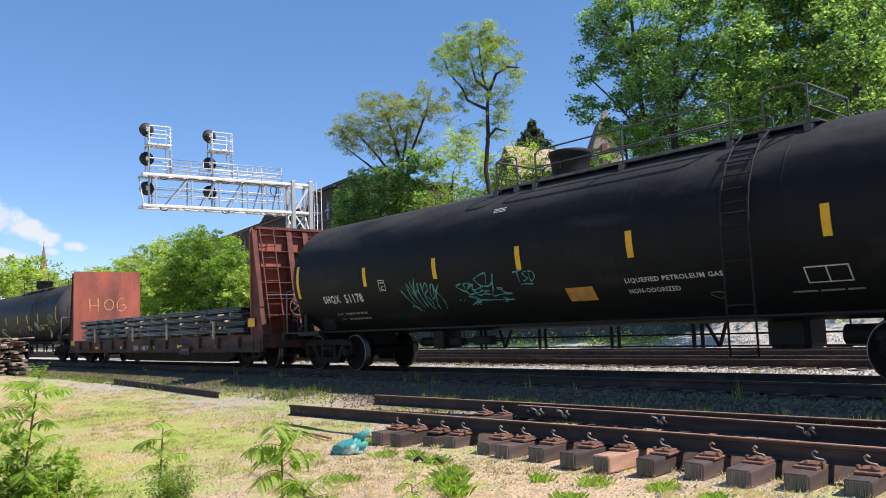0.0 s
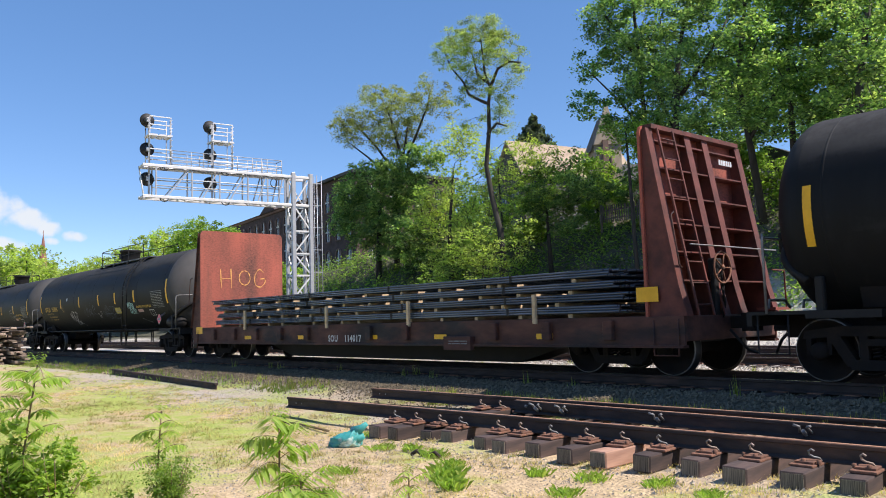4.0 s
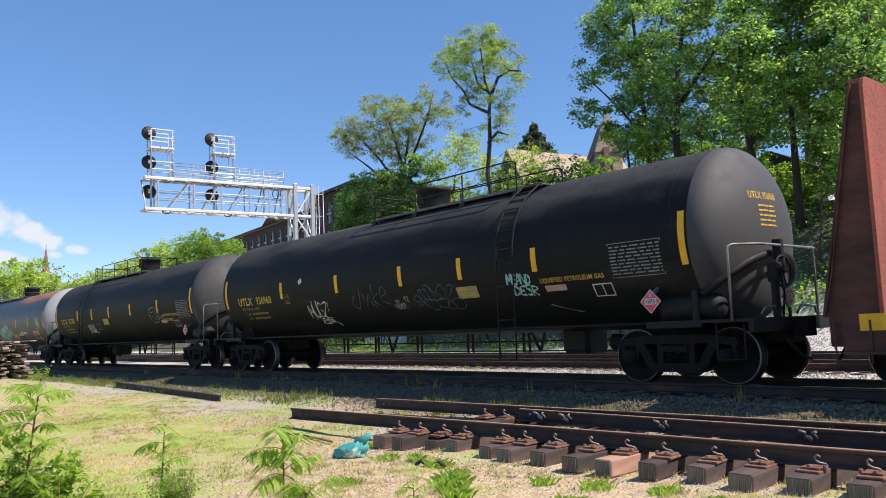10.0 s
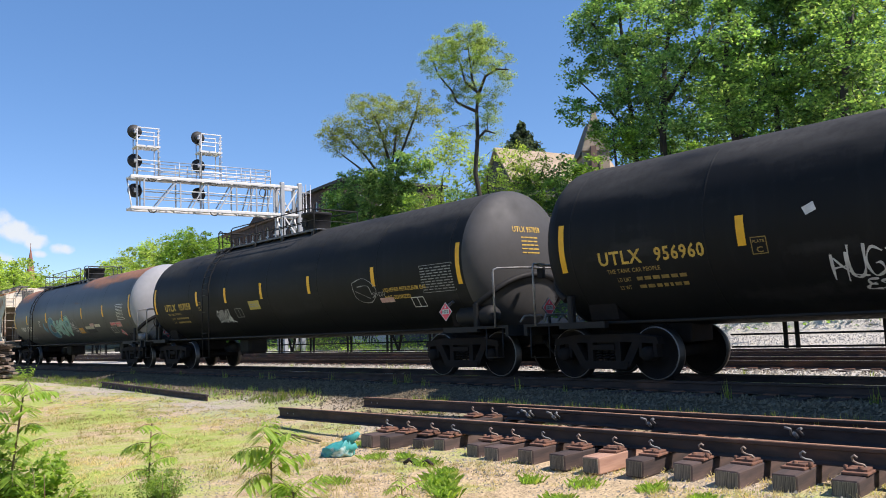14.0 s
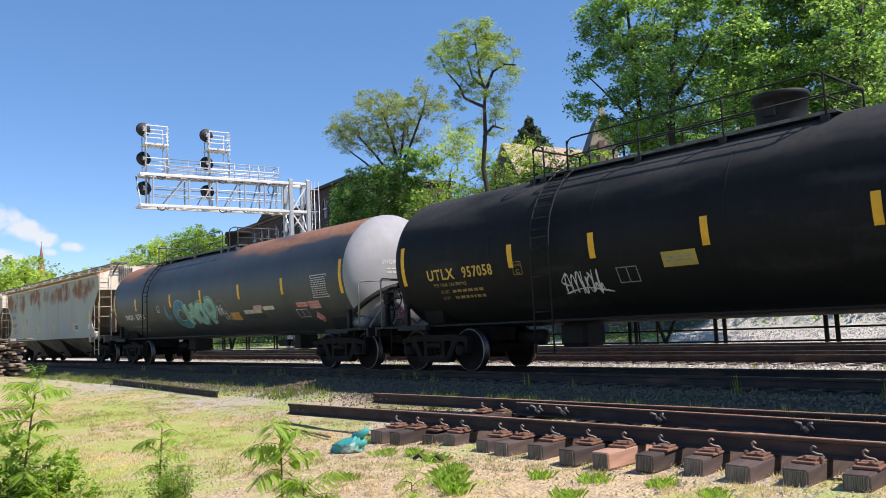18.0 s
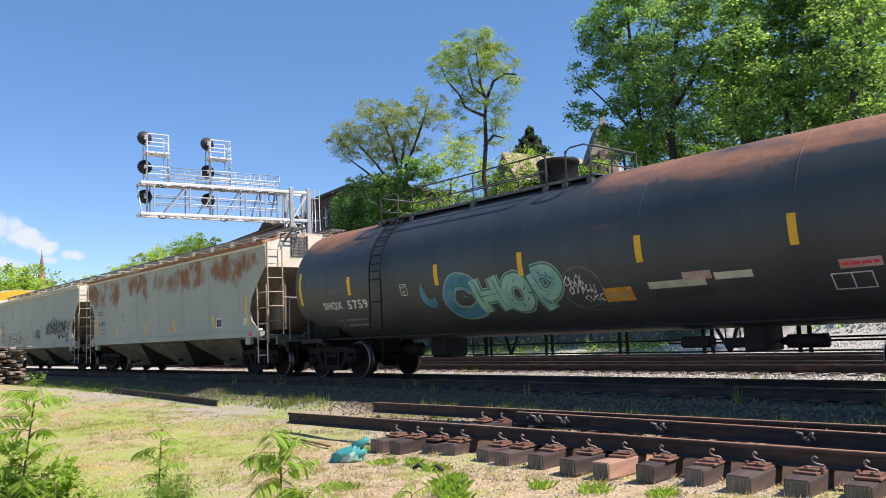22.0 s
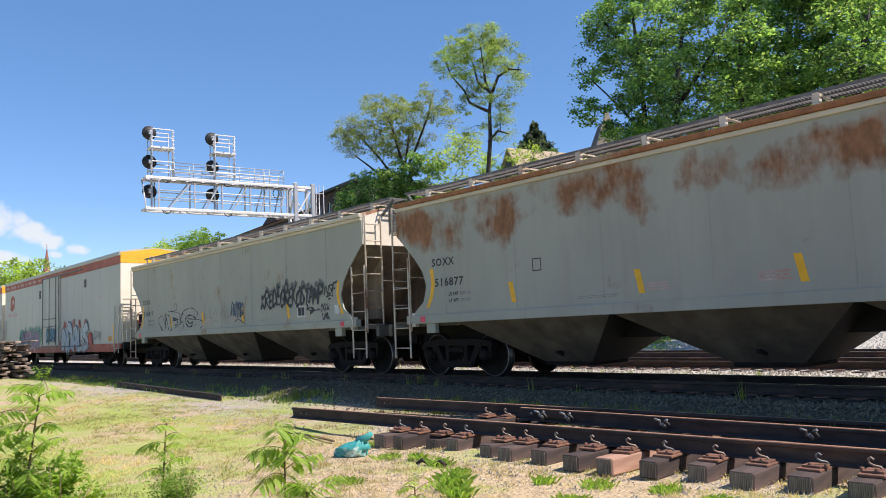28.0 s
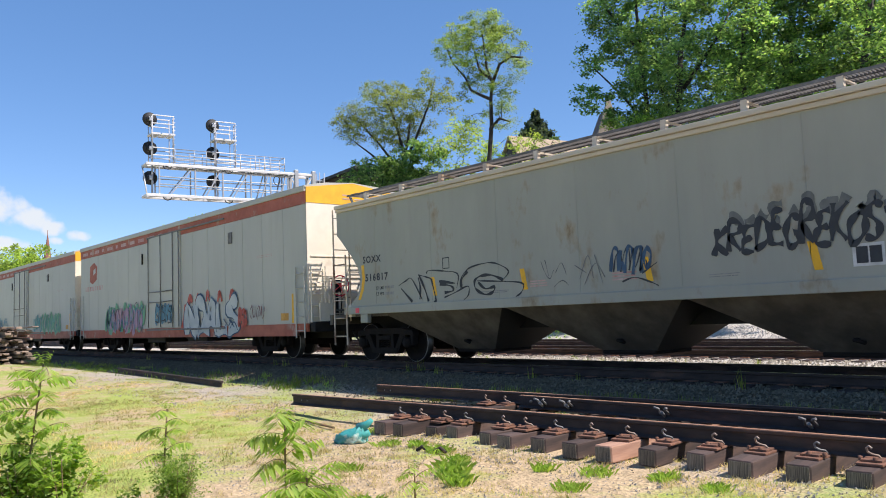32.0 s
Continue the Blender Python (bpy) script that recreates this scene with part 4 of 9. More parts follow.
def tank_car(x0, label, flip, style, truck_off, stripes, half):
    """A pressure tank car without a centre sill. flip: -1 turns the top fittings end for end."""
    grey = style == "grey"
    car = thing("tank_car", label, "tank car", pose(x0, TRACK_Y, 0), "cars of the freight train")
    CARS.append((car, x0))
    L = half + 0.12
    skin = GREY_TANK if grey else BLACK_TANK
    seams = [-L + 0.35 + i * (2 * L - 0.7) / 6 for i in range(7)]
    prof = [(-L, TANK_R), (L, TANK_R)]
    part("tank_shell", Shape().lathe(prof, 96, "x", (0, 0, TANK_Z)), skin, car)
    for sx in seams:
        part("weld_seam", Shape().lathe([(sx - 0.02, TANK_R - 0.002), (sx - 0.012, TANK_R + 0.004), (sx + 0.012, TANK_R + 0.004), (sx + 0.02, TANK_R - 0.002)], 96, "x", (0, 0, TANK_Z)), skin, car)
    for k in (-1, 1):
        head = [(k * (L + DOME * math.sin(a)), TANK_R * math.cos(a)) for a in (math.pi / 2 * i / 14 for i in range(15))]
        # only the sunward head gets the lightened paint
        part("tank_head", Shape().lathe(head, 96, "x", (0, 0, TANK_Z)), skin if k < 0 else GREY_HEAD if grey else TANK_HEAD, car, "" if k < 0 else "domed tank head, its paint lightened as if sunlit")
    for x in stripes:
        end = abs(x) > 7.5
        h = 0.86 if end else 0.45
        part("reflective_stripe", on_tank(panel(0.13 if not end else 0.12, h, YELLOW, parts=8), x, 2.33 if end else 2.27), None, car, "yellow reflective stripe")
    f = lambda x: flip * x
    # walkway, dome and railings on top
    a, b = sorted((f(-1.25), f(5.55))) if style != "black_u" else (-1.25, 4.5) if flip > 0 else (-4.55, 1.45)
    metal = DARK_RAIL if style != "black_u" else BLACK_STEEL
    for y in (-1, 1):
        s = Shape()
        s.box(a, b, *sorted((y * 0.30, y * 0.72)), 3.84, 3.86)
        s.box(a, b, *sorted((y * 0.72, y * 0.735)), 3.82, 3.875)
        n = int((b - a) / 0.09)
        for i in range(n):
            x = a + (i + 0.5) * (b - a) / n
            s.box(x - 0.012, x + 0.012, *sorted((y * 0.32, y * 0.71)), 3.86, 3.875)
        part("walkway", s, WALKWAY, car, "dull metal grating walkway")
        if style != "black_u":
            spans = [(f(-1.15), f(-0.56)), (f(-0.05), f(4.15)), (f(4.7), f(5.4))]
        else:
            spans = [(-1.15, 3.8)] if flip > 0 else [(-4.42, -4.15), (-3.55, 1.3)]
        for p, q in spans:
            p, q = sorted((p, q))
            n = max(1, round((q - p) / (2.05 if style != "black_u" else 1.62)))
            for i in range(n + 1):
                x = p + (q - p) * i / n
                part("railing_post", Shape().beam((x, y * 0.73, 3.62), (x, y * 0.73, 4.42), 0.024, 0.026).box(x - 0.06, x + 0.06, *sorted((y * 0.68, y * 0.80)), 3.66, 3.80), metal, car)
            part("railing", Shape().tube([(p, y * 0.73, 3.8), (p, y * 0.73, 4.34), (p + 0.04, y * 0.73, 4.42), (p + 0.12, y * 0.73, 4.46), (q - 0.12, y * 0.73, 4.46), (q - 0.04, y * 0.73, 4.42), (q, y * 0.73, 4.34), (q, y * 0.73, 3.8)], 0.016, 8), metal, car)
            if q - p > 1:
                part("middle_rail", Shape().tube([(p, y * 0.73, 4.12), (q, y * 0.73, 4.12)], 0.014, 6), metal, car)
    for x in (f(-1.15), f(5.4)) if style != "black_u" else (-1.15,) if flip > 0 else (-4.42, 1.3):
        part("end_railing", Shape().tube([(x, -0.73, 4.42), (x, 0.73, 4.42)], 0.021, 8).tube([(x, -0.73, 4.1), (x, 0.73, 4.1)], 0.014, 6), metal, car)
    hub = f(0.25) if style != "black_u" else 0.31
    dome = Shape().lathe([(3.82, 0.37), (4.05, 0.385), (4.36, 0.415), (4.37, 0.44), (4.43, 0.445), (4.46, 0.43), (4.46, 0.40), (4.44, 0.0)], 40, "z", (hub, 0, 0))
    dome.box(hub - 0.1, hub + 0.1, -0.45, -0.36, 4.06, 4.28)
    part("valve_housing", dome, BLACK_STEEL, car, "black round valve housing")
    # side ladder that follows the tank
    for y in (-1, 1):
        lx = f(4.57) if style != "black_u" else 4.2 if flip > 0 else -3.62
        s = Shape()
        path = [(y * (TANK_R + 0.10) * math.cos(radians(t)), TANK_Z + (TANK_R + 0.10) * math.sin(radians(t))) for t in (62, 48, 34, 20, 8, 0)] + [(y * 1.61, 1.6), (y * 1.61, 0.42)]
        for dx in (-0.22, 0.22):
            s.tube([(lx + dx, py, pz) for py, pz in path], 0.018, 6)
        for i in range(12):
            t = i / 11 * (len(path) - 1)
            k = min(int(t), len(path) - 2)
            py, pz = (path[k][j] + (path[k + 1][j] - path[k][j]) * (t - k) for j in (0, 1))
            s.tube([(lx - 0.22, py, pz), (lx + 0.22, py, pz)], 0.013, 6)
        part("ladder", s, BLACK_STEEL if not grey else TRUCK_STEEL, car)
        part("side_pipe", Shape().tube([(-L + 0.6, y * 1.22, 1.0), (L - 0.6, y * 1.22, 1.0)], 0.026, 6), BLACK_STEEL, car)
    # hung guard rail below the tank
    posts = [-5.2, -5.0, -3.6, -3.45, -1.7, -1.52, 0.3, 0.48, 2.2, 2.38, 4.0, 4.18, 5.6]
    for x in posts:
        part("hanger", Shape().beam((x, 0.95, 1.25), (x, 0.95, 0.44), 0.07, 0.03), BLACK_STEEL, car)
    for z in (0.47, 0.69):
        part("guard_rail", Shape().tube([(-6.2, 0.95, z), (6.2, 0.95, z)], 0.018, 6), BLACK_STEEL, car)
    for k in (-1, 1):
        part("brace", Shape().beam((k * 2.95, 0.9, 1.0), (k * 2.75, 0.9, 0.46), 0.05).beam((k * 2.45, 0.9, 1.0), (k * 2.75, 0.9, 0.46), 0.05), BLACK_STEEL, car)
        s = Shape()
        s.box(*sorted((k * 6.2, k * 9.0)), -0.36, 0.36, 0.62, 0.98, 0.03)
        s.prism([(-1.08, 1.42), (-0.98, 1.05), (-0.5, 0.86), (0.5, 0.86), (0.98, 1.05), (1.08, 1.42), (0.8, 1.3), (0, 1.12), (-0.8, 1.3)], k * truck_off - 0.3, k * truck_off + 0.3, "x")
        part("stub_sill", s, TRUCK_STEEL, car)
        d = Shape().box(*sorted((k * 8.15, k * 9.05)), -1.42, 1.42, 0.98, 1.03)
        d.box(*sorted((k * 8.98, k * 9.06)), -1.42, 1.42, 0.82, 1.03)
        d.box(*sorted((k * 7.2, k * 8.2)), -1.42, -1.30, 0.92, 1.03)
        d.box(*sorted((k * 7.2, k * 8.2)), 1.30, 1.42, 0.92, 1.03)
        part("end_platform", d, BLACK_STEEL, car)
        x, xm = k * 8.74, k * max(9.0, L + 0.85)
        part("end_handrail", Shape().tube([(x, -1.44, 1.0), (x, -1.44, 2.06), (x, -1.42, 2.12), (k * 8.78, -1.36, 2.15), (xm, -0.9, 2.155), (xm, 0.9, 2.155), (k * 8.78, 1.36, 2.15), (x, 1.42, 2.12), (x, 1.44, 2.06), (x, 1.44, 1.0)], 0.02, 8), GREY_HANDRAIL, car)
        arch = [(k * head_x(L, 1.25 * math.cos(radians(t)), 1.3 + 0.76 * math.sin(radians(t)), 0.03), 1.25 * math.cos(radians(t)), 1.3 + 0.76 * math.sin(radians(t))) for t in range(10, 171, 10)]
        part("head_strap", Shape().tube(arch, 0.065, 8), BLACK_STEEL, car)
        part("handrail_bracket", Shape().box(*sorted((k * (abs(xm) - 0.13), k * (abs(xm) + 0.02))), -0.3, -0.2, 1.95, 2.26, 0.015), BLACK_STEEL, car)
        for y in (-0.95, 0.2):
            part("platform_pipe", Shape().tube([(k * 8.95, y, 1.08), (k * 8.98, y + 0.1, 1.2), (k * 8.98, y + 0.6, 1.2), (k * 8.95, y + 0.7, 1.08)], 0.022, 6), GREY_HANDRAIL, car)
        part("sill_step", Shape().tube([(k * 8.9, -1.40, 0.98), (k * 8.9, -1.42, 0.42), (k * 8.45, -1.42, 0.42), (k * 8.45, -1.40, 0.98)], 0.014, 6), BLACK_STEEL, car)
        part("saddle_post", Shape().box(*sorted((k * 7.98, k * 8.1)), -1.30, -1.18, 1.0, 1.5, 0.02), BLACK_STEEL, car)
        coupler(car, k * 9.18)
    bx = f(4.4)
    if style != "black_u":
        part("brake_cylinder", Shape().lathe([(-0.42, 0.0), (-0.40, 0.05), (-0.3, 0.07), (-0.28, 0.11), (0.34, 0.11), (0.36, 0.0)], 20, "x", (f(-4.5), 0.1, 0.66)), BLACK_STEEL, car)
        part("outlet_housing", Shape().box(*sorted((f(-4.02), f(-3.64))), -0.25, 0.35, 0.52, 1.1, 0.02).box(*sorted((f(-3.64), f(-3.2))), -0.1, 0.15, 0.58, 0.74, 0.02), BLACK_STEEL, car)
        part("brake_rod", Shape().tube([(f(-6.2), 0.1, 0.66), (f(-2.0), 0.1, 0.66)], 0.018, 6).box(*sorted((f(-2.9), f(-2.3))), -0.02, 0.22, 0.58, 0.78, 0.04), BLACK_STEEL, car)
        part("rod_guide", Shape().tube([(f(-3.45), 0.0, 1.1), (f(-3.45), 0.0, 0.58), (f(-3.2), 0.0, 0.56), (f(-3.17), 0.0, 1.1)], 0.014, 6), BLACK_STEEL, car)
    part("bottom_valve_box", Shape().box(bx - 0.35, bx + 0.35, 0.1, 0.8, 0.45, 1.0, 0.08), BLACK_STEEL, car)
    part("brake_cylinder", Shape().lathe([(-0.35, 0.0), (-0.35, 0.16), (0.3, 0.16), (0.35, 0.0)], 20, "x", (f(5.6), 0.3, 0.66)), BLACK_STEEL, car)
    trucks(car, truck_off)
    return car


def wheel_of(car, x, y, z, r, material, name="brake_wheel"):
    s = Shape()
    s.tube([(x, y + r * math.cos(a), z + r * math.sin(a)) for a in (2 * math.pi * i / 24 for i in range(25))], 0.018, 6)
    for i in range(5):
        a = 2 * math.pi * i / 5
        s.tube([(x, y, z), (x, y + r * math.cos(a), z + r * math.sin(a))], 0.012, 5)
    s.lathe([(x - 0.03, 0.0), (x + 0.02, 0.05), (x + 0.03, 0.0)], 10, "x", (0, y, z))
    part(name, s, material, car)
    part("brake_stand", Shape().box(x - 0.2, x - 0.03, y - 0.14, y + 0.08, z - 0.16, z + 0.16, 0.03).box(x - 0.14, x - 0.06, y - 0.16, y - 0.02, 1.0, z - 0.1, 0.015).tube([(x - 0.05, y + 0.02, z - 0.1), (x - 0.03, y + 0.06, z - 0.35), (x - 0.06, y + 0.02, 1.02)], 0.018, 6), BLACK_STEEL, car)


def write_on_tank(car, text, x0, x1, z, h, ink, name="lettering"):
    part(name, on_tank(lettering(text, x1 - x0, h, ink), (x0 + x1) / 2, z), None, car)


def spray(car, lines, x, z, w, ink, wrap=None, name="graffiti"):
    sprayed(car, lines, w, ink, wrap or (lambda me: on_tank(me, x, z, 0.009)))


def flat_end(me, y, z, x):
    """Stand a flat mesh on an end face that looks along +x."""
    for v in me.vertices:
        v.co = (x + 0.004, v.co.x + y, v.co.z + z)
    return me


def tank_decals(car, name, ink, x_name, z=1.82, w=1.9):
    owner, number = name.split()
    write_on_tank(car, owner, x_name, x_name + w * 0.43, z, 0.235, ink, "reporting_mark")
    write_on_tank(car, number, x_name + w * 0.555, x_name + w, z, 0.235, ink, "car_number")
    faint = GREY_INK if ink is WHITE_INK else DULL_YELLOW
    for n, word in enumerate(("LD LMT", "LT WT")):
        write_on_tank(car, word, x_name + 0.28, x_name + (0.55 if n == 0 else 0.5), z - 0.36 - n * 0.13, 0.075, faint, "weight_data")
        part("weight_figure", on_tank(bars(0.92, 0.08, 1, faint, 0.8, 5 + n, 7), x_name + 1.12, z - 0.36 - n * 0.13), None, car)
    if ink is YELLOW_INK:
        write_on_tank(car, "THE TANK CAR PEOPLE", x_name + 0.12, x_name + 1.15, z - 0.215, 0.075, faint, "owner_line")
    part("plate_box", on_tank(outline(0.24, 0.26, 0.014, WHITE_INK if ink is WHITE_INK else DULL_YELLOW), -3.7 if car.location.x < -80 else -4.35, 2.03), None, car)
    write_on_tank(car, "C", *((-3.75, -3.65) if car.location.x < -80 else (-4.40, -4.30)), 1.97, 0.09, WHITE_INK if ink is WHITE_INK else DULL_YELLOW, "plate_letter")
    write_on_tank(car, "PLATE", *((-3.79, -3.61) if car.location.x < -80 else (-4.44, -4.26)), 2.09, 0.045, WHITE_INK if ink is WHITE_INK else DULL_YELLOW, "plate_word")


# first tank car, black
t0 = tank_car(-10.45, "black pressure tank car with white lettering and cyan graffiti", 1, "black_s", 7.29, (-8.03, -4.98, -2.41, 0.06, 2.62, 5.84, 8.05), 8.06)
tank_decals(t0, "SHQX  51178", WHITE_INK, -6.95, 1.80, 1.72)
write_on_tank(t0, "LIQUEFIED PETROLEUM GAS", 2.36, 4.17, 1.67, 0.105, WHITE_INK)
write_on_tank(t0, "NON-ODORIZED", 2.36, 3.35, 1.50, 0.095, WHITE_INK)
part("orange_panel", on_tank(panel(0.62, 0.30, ORANGE_PANEL), 1.33, 1.51), None, t0)
tagged(part("panel_writing", on_tank(bars(0.5, 0.12, 2, GREY_INK, 0.4, 8, 3), 1.33, 1.51, 0.009), None, t0), kind="stuff")
part("test_data_box", on_tank(outline(0.62, 0.28, 0.02, WHITE_INK, 1), 5.7, 1.55), None, t0)
part("data_line", on_tank(bars(1.0, 0.05, 1, GREY_INK, 0.7, 9, 2), 5.6, 1.33), None, t0)
part("top_stencil", on_tank(bars(0.34, 0.12, 3, WHITE_INK, 0.5, 3, 3), -0.62, 3.30), None, t0)
spray(t0, [[(-0.66, 0.17), (-0.47, -0.11), (-0.32, -0.33), (-0.19, -0.41)], [(-0.50, -0.26), (-0.35, -0.25), (-0.27, -0.39)], [(-0.41, 0.32), (-0.40, 0.15), (-0.31, -0.18)], [(-0.39, 0.29), (-0.21, 0.00), (-0.17, 0.31)], [(-0.27, 0.37), (-0.18, -0.07), (-0.09, -0.31)], [(-0.11, 0.41), (-0.21, 0.05)], [(-0.02, 0.31), (-0.04, 0.09), (0.03, -0.29)], [(-0.19, 0.03), (-0.10, 0.14), (-0.03, 0.03)], [(0.09, 0.30), (0.11, -0.09), (0.20, -0.36)], [(0.10, 0.14), (0.25, 0.29), (0.27, 0.13), (0.13, 0.02), (0.25, -0.13), (0.23, -0.36)], [(0.33, 0.07), (0.40, 0.22), (0.48, 0.24), (0.42, 0.00), (0.32, -0.11), (0.33, 0.09)], [(0.51, 0.21), (0.47, -0.06), (0.36, -0.31)], [(0.66, 0.22), (0.44, -0.06), (0.40, -0.37)], [(0.47, 0.14), (0.63, -0.07), (0.66, -0.24), (0.60, -0.38)]], -3.03, 1.72, 0.036, CYAN_SPRAY)
spray(t0, [[(-0.57, 0.18), (-0.73, 0.13), (-0.48, -0.01)], [(-0.49, 0.17), (-0.47, 0.05), (-0.41, -0.09)], [(-0.49, 0.17), (-0.30, 0.17), (-0.42, 0.05), (-0.22, 0.15), (-0.27, 0.03), (-0.05, 0.05), (0.03, 0.09), (0.23, 0.07)], [(0.16, 0.14), (0.21, 0.35), (-0.11, 0.27), (-0.11, 0.20), (0.04, 0.09), (0.28, 0.10), (0.39, 0.22), (0.41, 0.33)], [(0.41, 0.33), (0.32, 0.02), (0.25, -0.14), (0.50, -0.12), (0.78, -0.12)], [(-0.43, -0.08), (-0.24, -0.06), (-0.10, -0.11), (0.02, -0.08), (0.21, -0.11)], [(-0.26, 0.02), (-0.14, -0.05), (-0.00, -0.00), (0.05, -0.03), (0.22, -0.02)], [(-0.17, -0.22), (0.48, -0.25), (0.77, -0.26)], [(-0.46, -0.11), (-0.25, -0.22), (-0.49, -0.33)], [(-0.38, -0.10), (-0.20, -0.22), (-0.37, -0.34)], [(-0.27, -0.12), (-0.18, -0.23), (-0.26, -0.35)], [(0.48, -0.19), (0.63, -0.25), (0.50, -0.30)], [(-0.79, -0.19), (-0.74, -0.19)], [(-0.66, -0.20), (-0.63, -0.20)], [(0.43, 0.03), (0.58, 0.02)], [(0.43, -0.00), (0.58, -0.01)], [(0.51, -0.01), (0.62, -0.09), (0.79, -0.11)]], -1.10, 1.73, 0.036, CYAN_SPRAY)
spray(t0, [[(-0.14, 0.02), (0.0, -0.08), (0.12, 0.0), (0.05, 0.06), (-0.14, 0.05)]], 3.95, 1.36, 0.018, GREY_INK)
spray(t0, [[(-0.26, 0.1), (-0.02, 0.12)], [(-0.14, 0.11), (-0.13, -0.1)], [(0.1, 0.1), (0.0, 0.07), (0.04, 0.0), (0.09, -0.05), (-0.02, -0.09)], [(0.15, 0.1), (0.16, -0.1), (0.27, -0.04), (0.27, 0.06), (0.15, 0.1)], [(-0.12, -0.15), (0.2, -0.16)]], 0.12, 1.92, 0.03, CYAN_SPRAY)

# two black tank cars with yellow lettering
STRIPES_U = (-7.97, -4.6, -1.85, 0.76, 2.77, 4.86, 8.02)
u1 = tank_car(-49.05, "black pressure tank car with yellow lettering and pale tags", 1, "black_u", 7.5, STRIPES_U, 8.0)
u2 = tank_car(-67.57, "black pressure tank car with yellow lettering and a white tag", -1, "black_u", 7.35, (-7.8, -4.49, -2.52, -0.34, 2.14, 4.9, 7.81), 7.82)
for car, mark, seed in ((u1, "UTLX 956960", 31), (u2, "UTLX 957058", 41)):
    tank_decals(car, mark, YELLOW_INK, -7.2 if car is u1 else -7.0, 2.07, 1.98)
    tagged(part("capacity_chart", on_tank(bars(1.0, 0.52, 9, GREY_INK, 0.4, seed, 5), 7.1, 2.08), None, car), kind="stuff")
    part("chart_frame", on_tank(outline(1.06, 0.6, 0.012, GREY_INK), 7.1, 2.08), None, car)
    write_on_tank(car, "LIQUEFIED PETROLEUM GAS", 4.92 if car is u1 else 5.21, 6.4 if car is u1 else 6.7, 1.86 if car is u1 else 1.93, 0.11, YELLOW_INK)
    part("faded_label", on_tank(panel(0.5, 0.12, FADED_RED), 5.25, 1.72), None, car)
    part("test_data_box", on_tank(outline(0.42, 0.26, 0.022, WHITE_INK, 1), 6.3, 1.62), None, car)
    part("yellow_panel", on_tank(panel(0.62, 0.26, mat("olive_panel", (0.42, 0.33, 0.06), (0.3, 0.24, 0.06), 0.7, bump=0)), 2.88 if car is u1 else -0.86, 1.78 if car is u1 else 1.9), None, car)
    tagged(part("panel_writing", on_tank(bars(0.5, 0.12, 2, GREY_INK, 0.4, seed + 1, 3), 2.88 if car is u1 else -0.86, 1.78 if car is u1 else 1.9, 0.009), None, car), kind="stuff")
    part("placard_bracket", Shape().prism([(7.18, 1.36), (7.36, 1.18), (7.54, 1.36), (7.36, 1.54)], -1.475, -1.46).beam((7.36, -1.46, 1.45), (7.36, -1.2, 1.6), 0.05), GREY_HANDRAIL, car)
    placard(car, lambda me, lift: on_side(me, 7.36, 1.36, -1.475 - lift))
    part("head_mark", on_head(lettering(mark, 0.78, 0.125, YELLOW_INK), -0.17, 3.0, 8.12 if car is u1 else 7.94), None, car)
    part("head_data", on_head(bars(0.5, 0.4, 5, YELLOW_INK, 0.36, seed + 2, 3), -0.12, 2.67, 8.12 if car is u1 else 7.94), None, car)
    post = part("placard_post", Shape().beam((9.0, -0.13, 1.0), (9.0, -0.13, 1.18), 0.04), BLACK_STEEL, car)
    placard(car, lambda me, lift: flat_end(me, -0.13, 1.35, 9.0 + lift))
    part("placard_back", Shape().prism([(-0.33, 1.35), (-0.13, 1.15), (0.07, 1.35), (-0.13, 1.55)], 8.98, 9.0, "x"), GREY_HANDRAIL, car)
    part("air_reservoir", Shape().lathe([(7.35, 0.0), (7.38, 0.16), (7.46, 0.21), (8.3, 0.21), (8.38, 0.16), (8.41, 0.0)], 24, "x", (0, -1.05, 1.24)), BLACK_STEEL, car)
wheel_of(u1, 9.08, -0.42, 1.73, 0.25, BLACK_STEEL)
spray(u1, spelled("HUGZ", -0.5, 0.4, -0.16, 0.24, 0.1, 51) + spelled("ESA", -0.12, 0.42, -0.36, -0.2, 0.1, 52), -2.94, 1.60, 0.042, WHITE_INK)
spray(u1, [[(-0.5, 0.2), (-0.3, -0.05), (-0.1, -0.1)], [(0.1, -0.2), (0.4, -0.28), (0.55, -0.46)], [(0.45, 0.3), (0.38, 0.05)]], -2.88, 1.58, 0.03, WHITE_INK)
spray(u1, [[(-0.55, 0.1), (-0.7, -0.1), (-0.5, -0.25), (-0.35, 0.0), (-0.3, 0.3)], [(-0.2, 0.15), (-0.15, -0.2), (0.05, 0.1), (0.1, -0.2)], [(0.2, 0.35), (0.2, -0.25)], [(0.4, 0.1), (0.2, -0.05), (0.45, -0.25)], [(0.5, 0.0), (0.75, 0.1), (0.6, 0.25), (0.5, -0.05), (0.8, -0.2)]], -0.6, 1.85, 0.026, DIM_SPRAY)
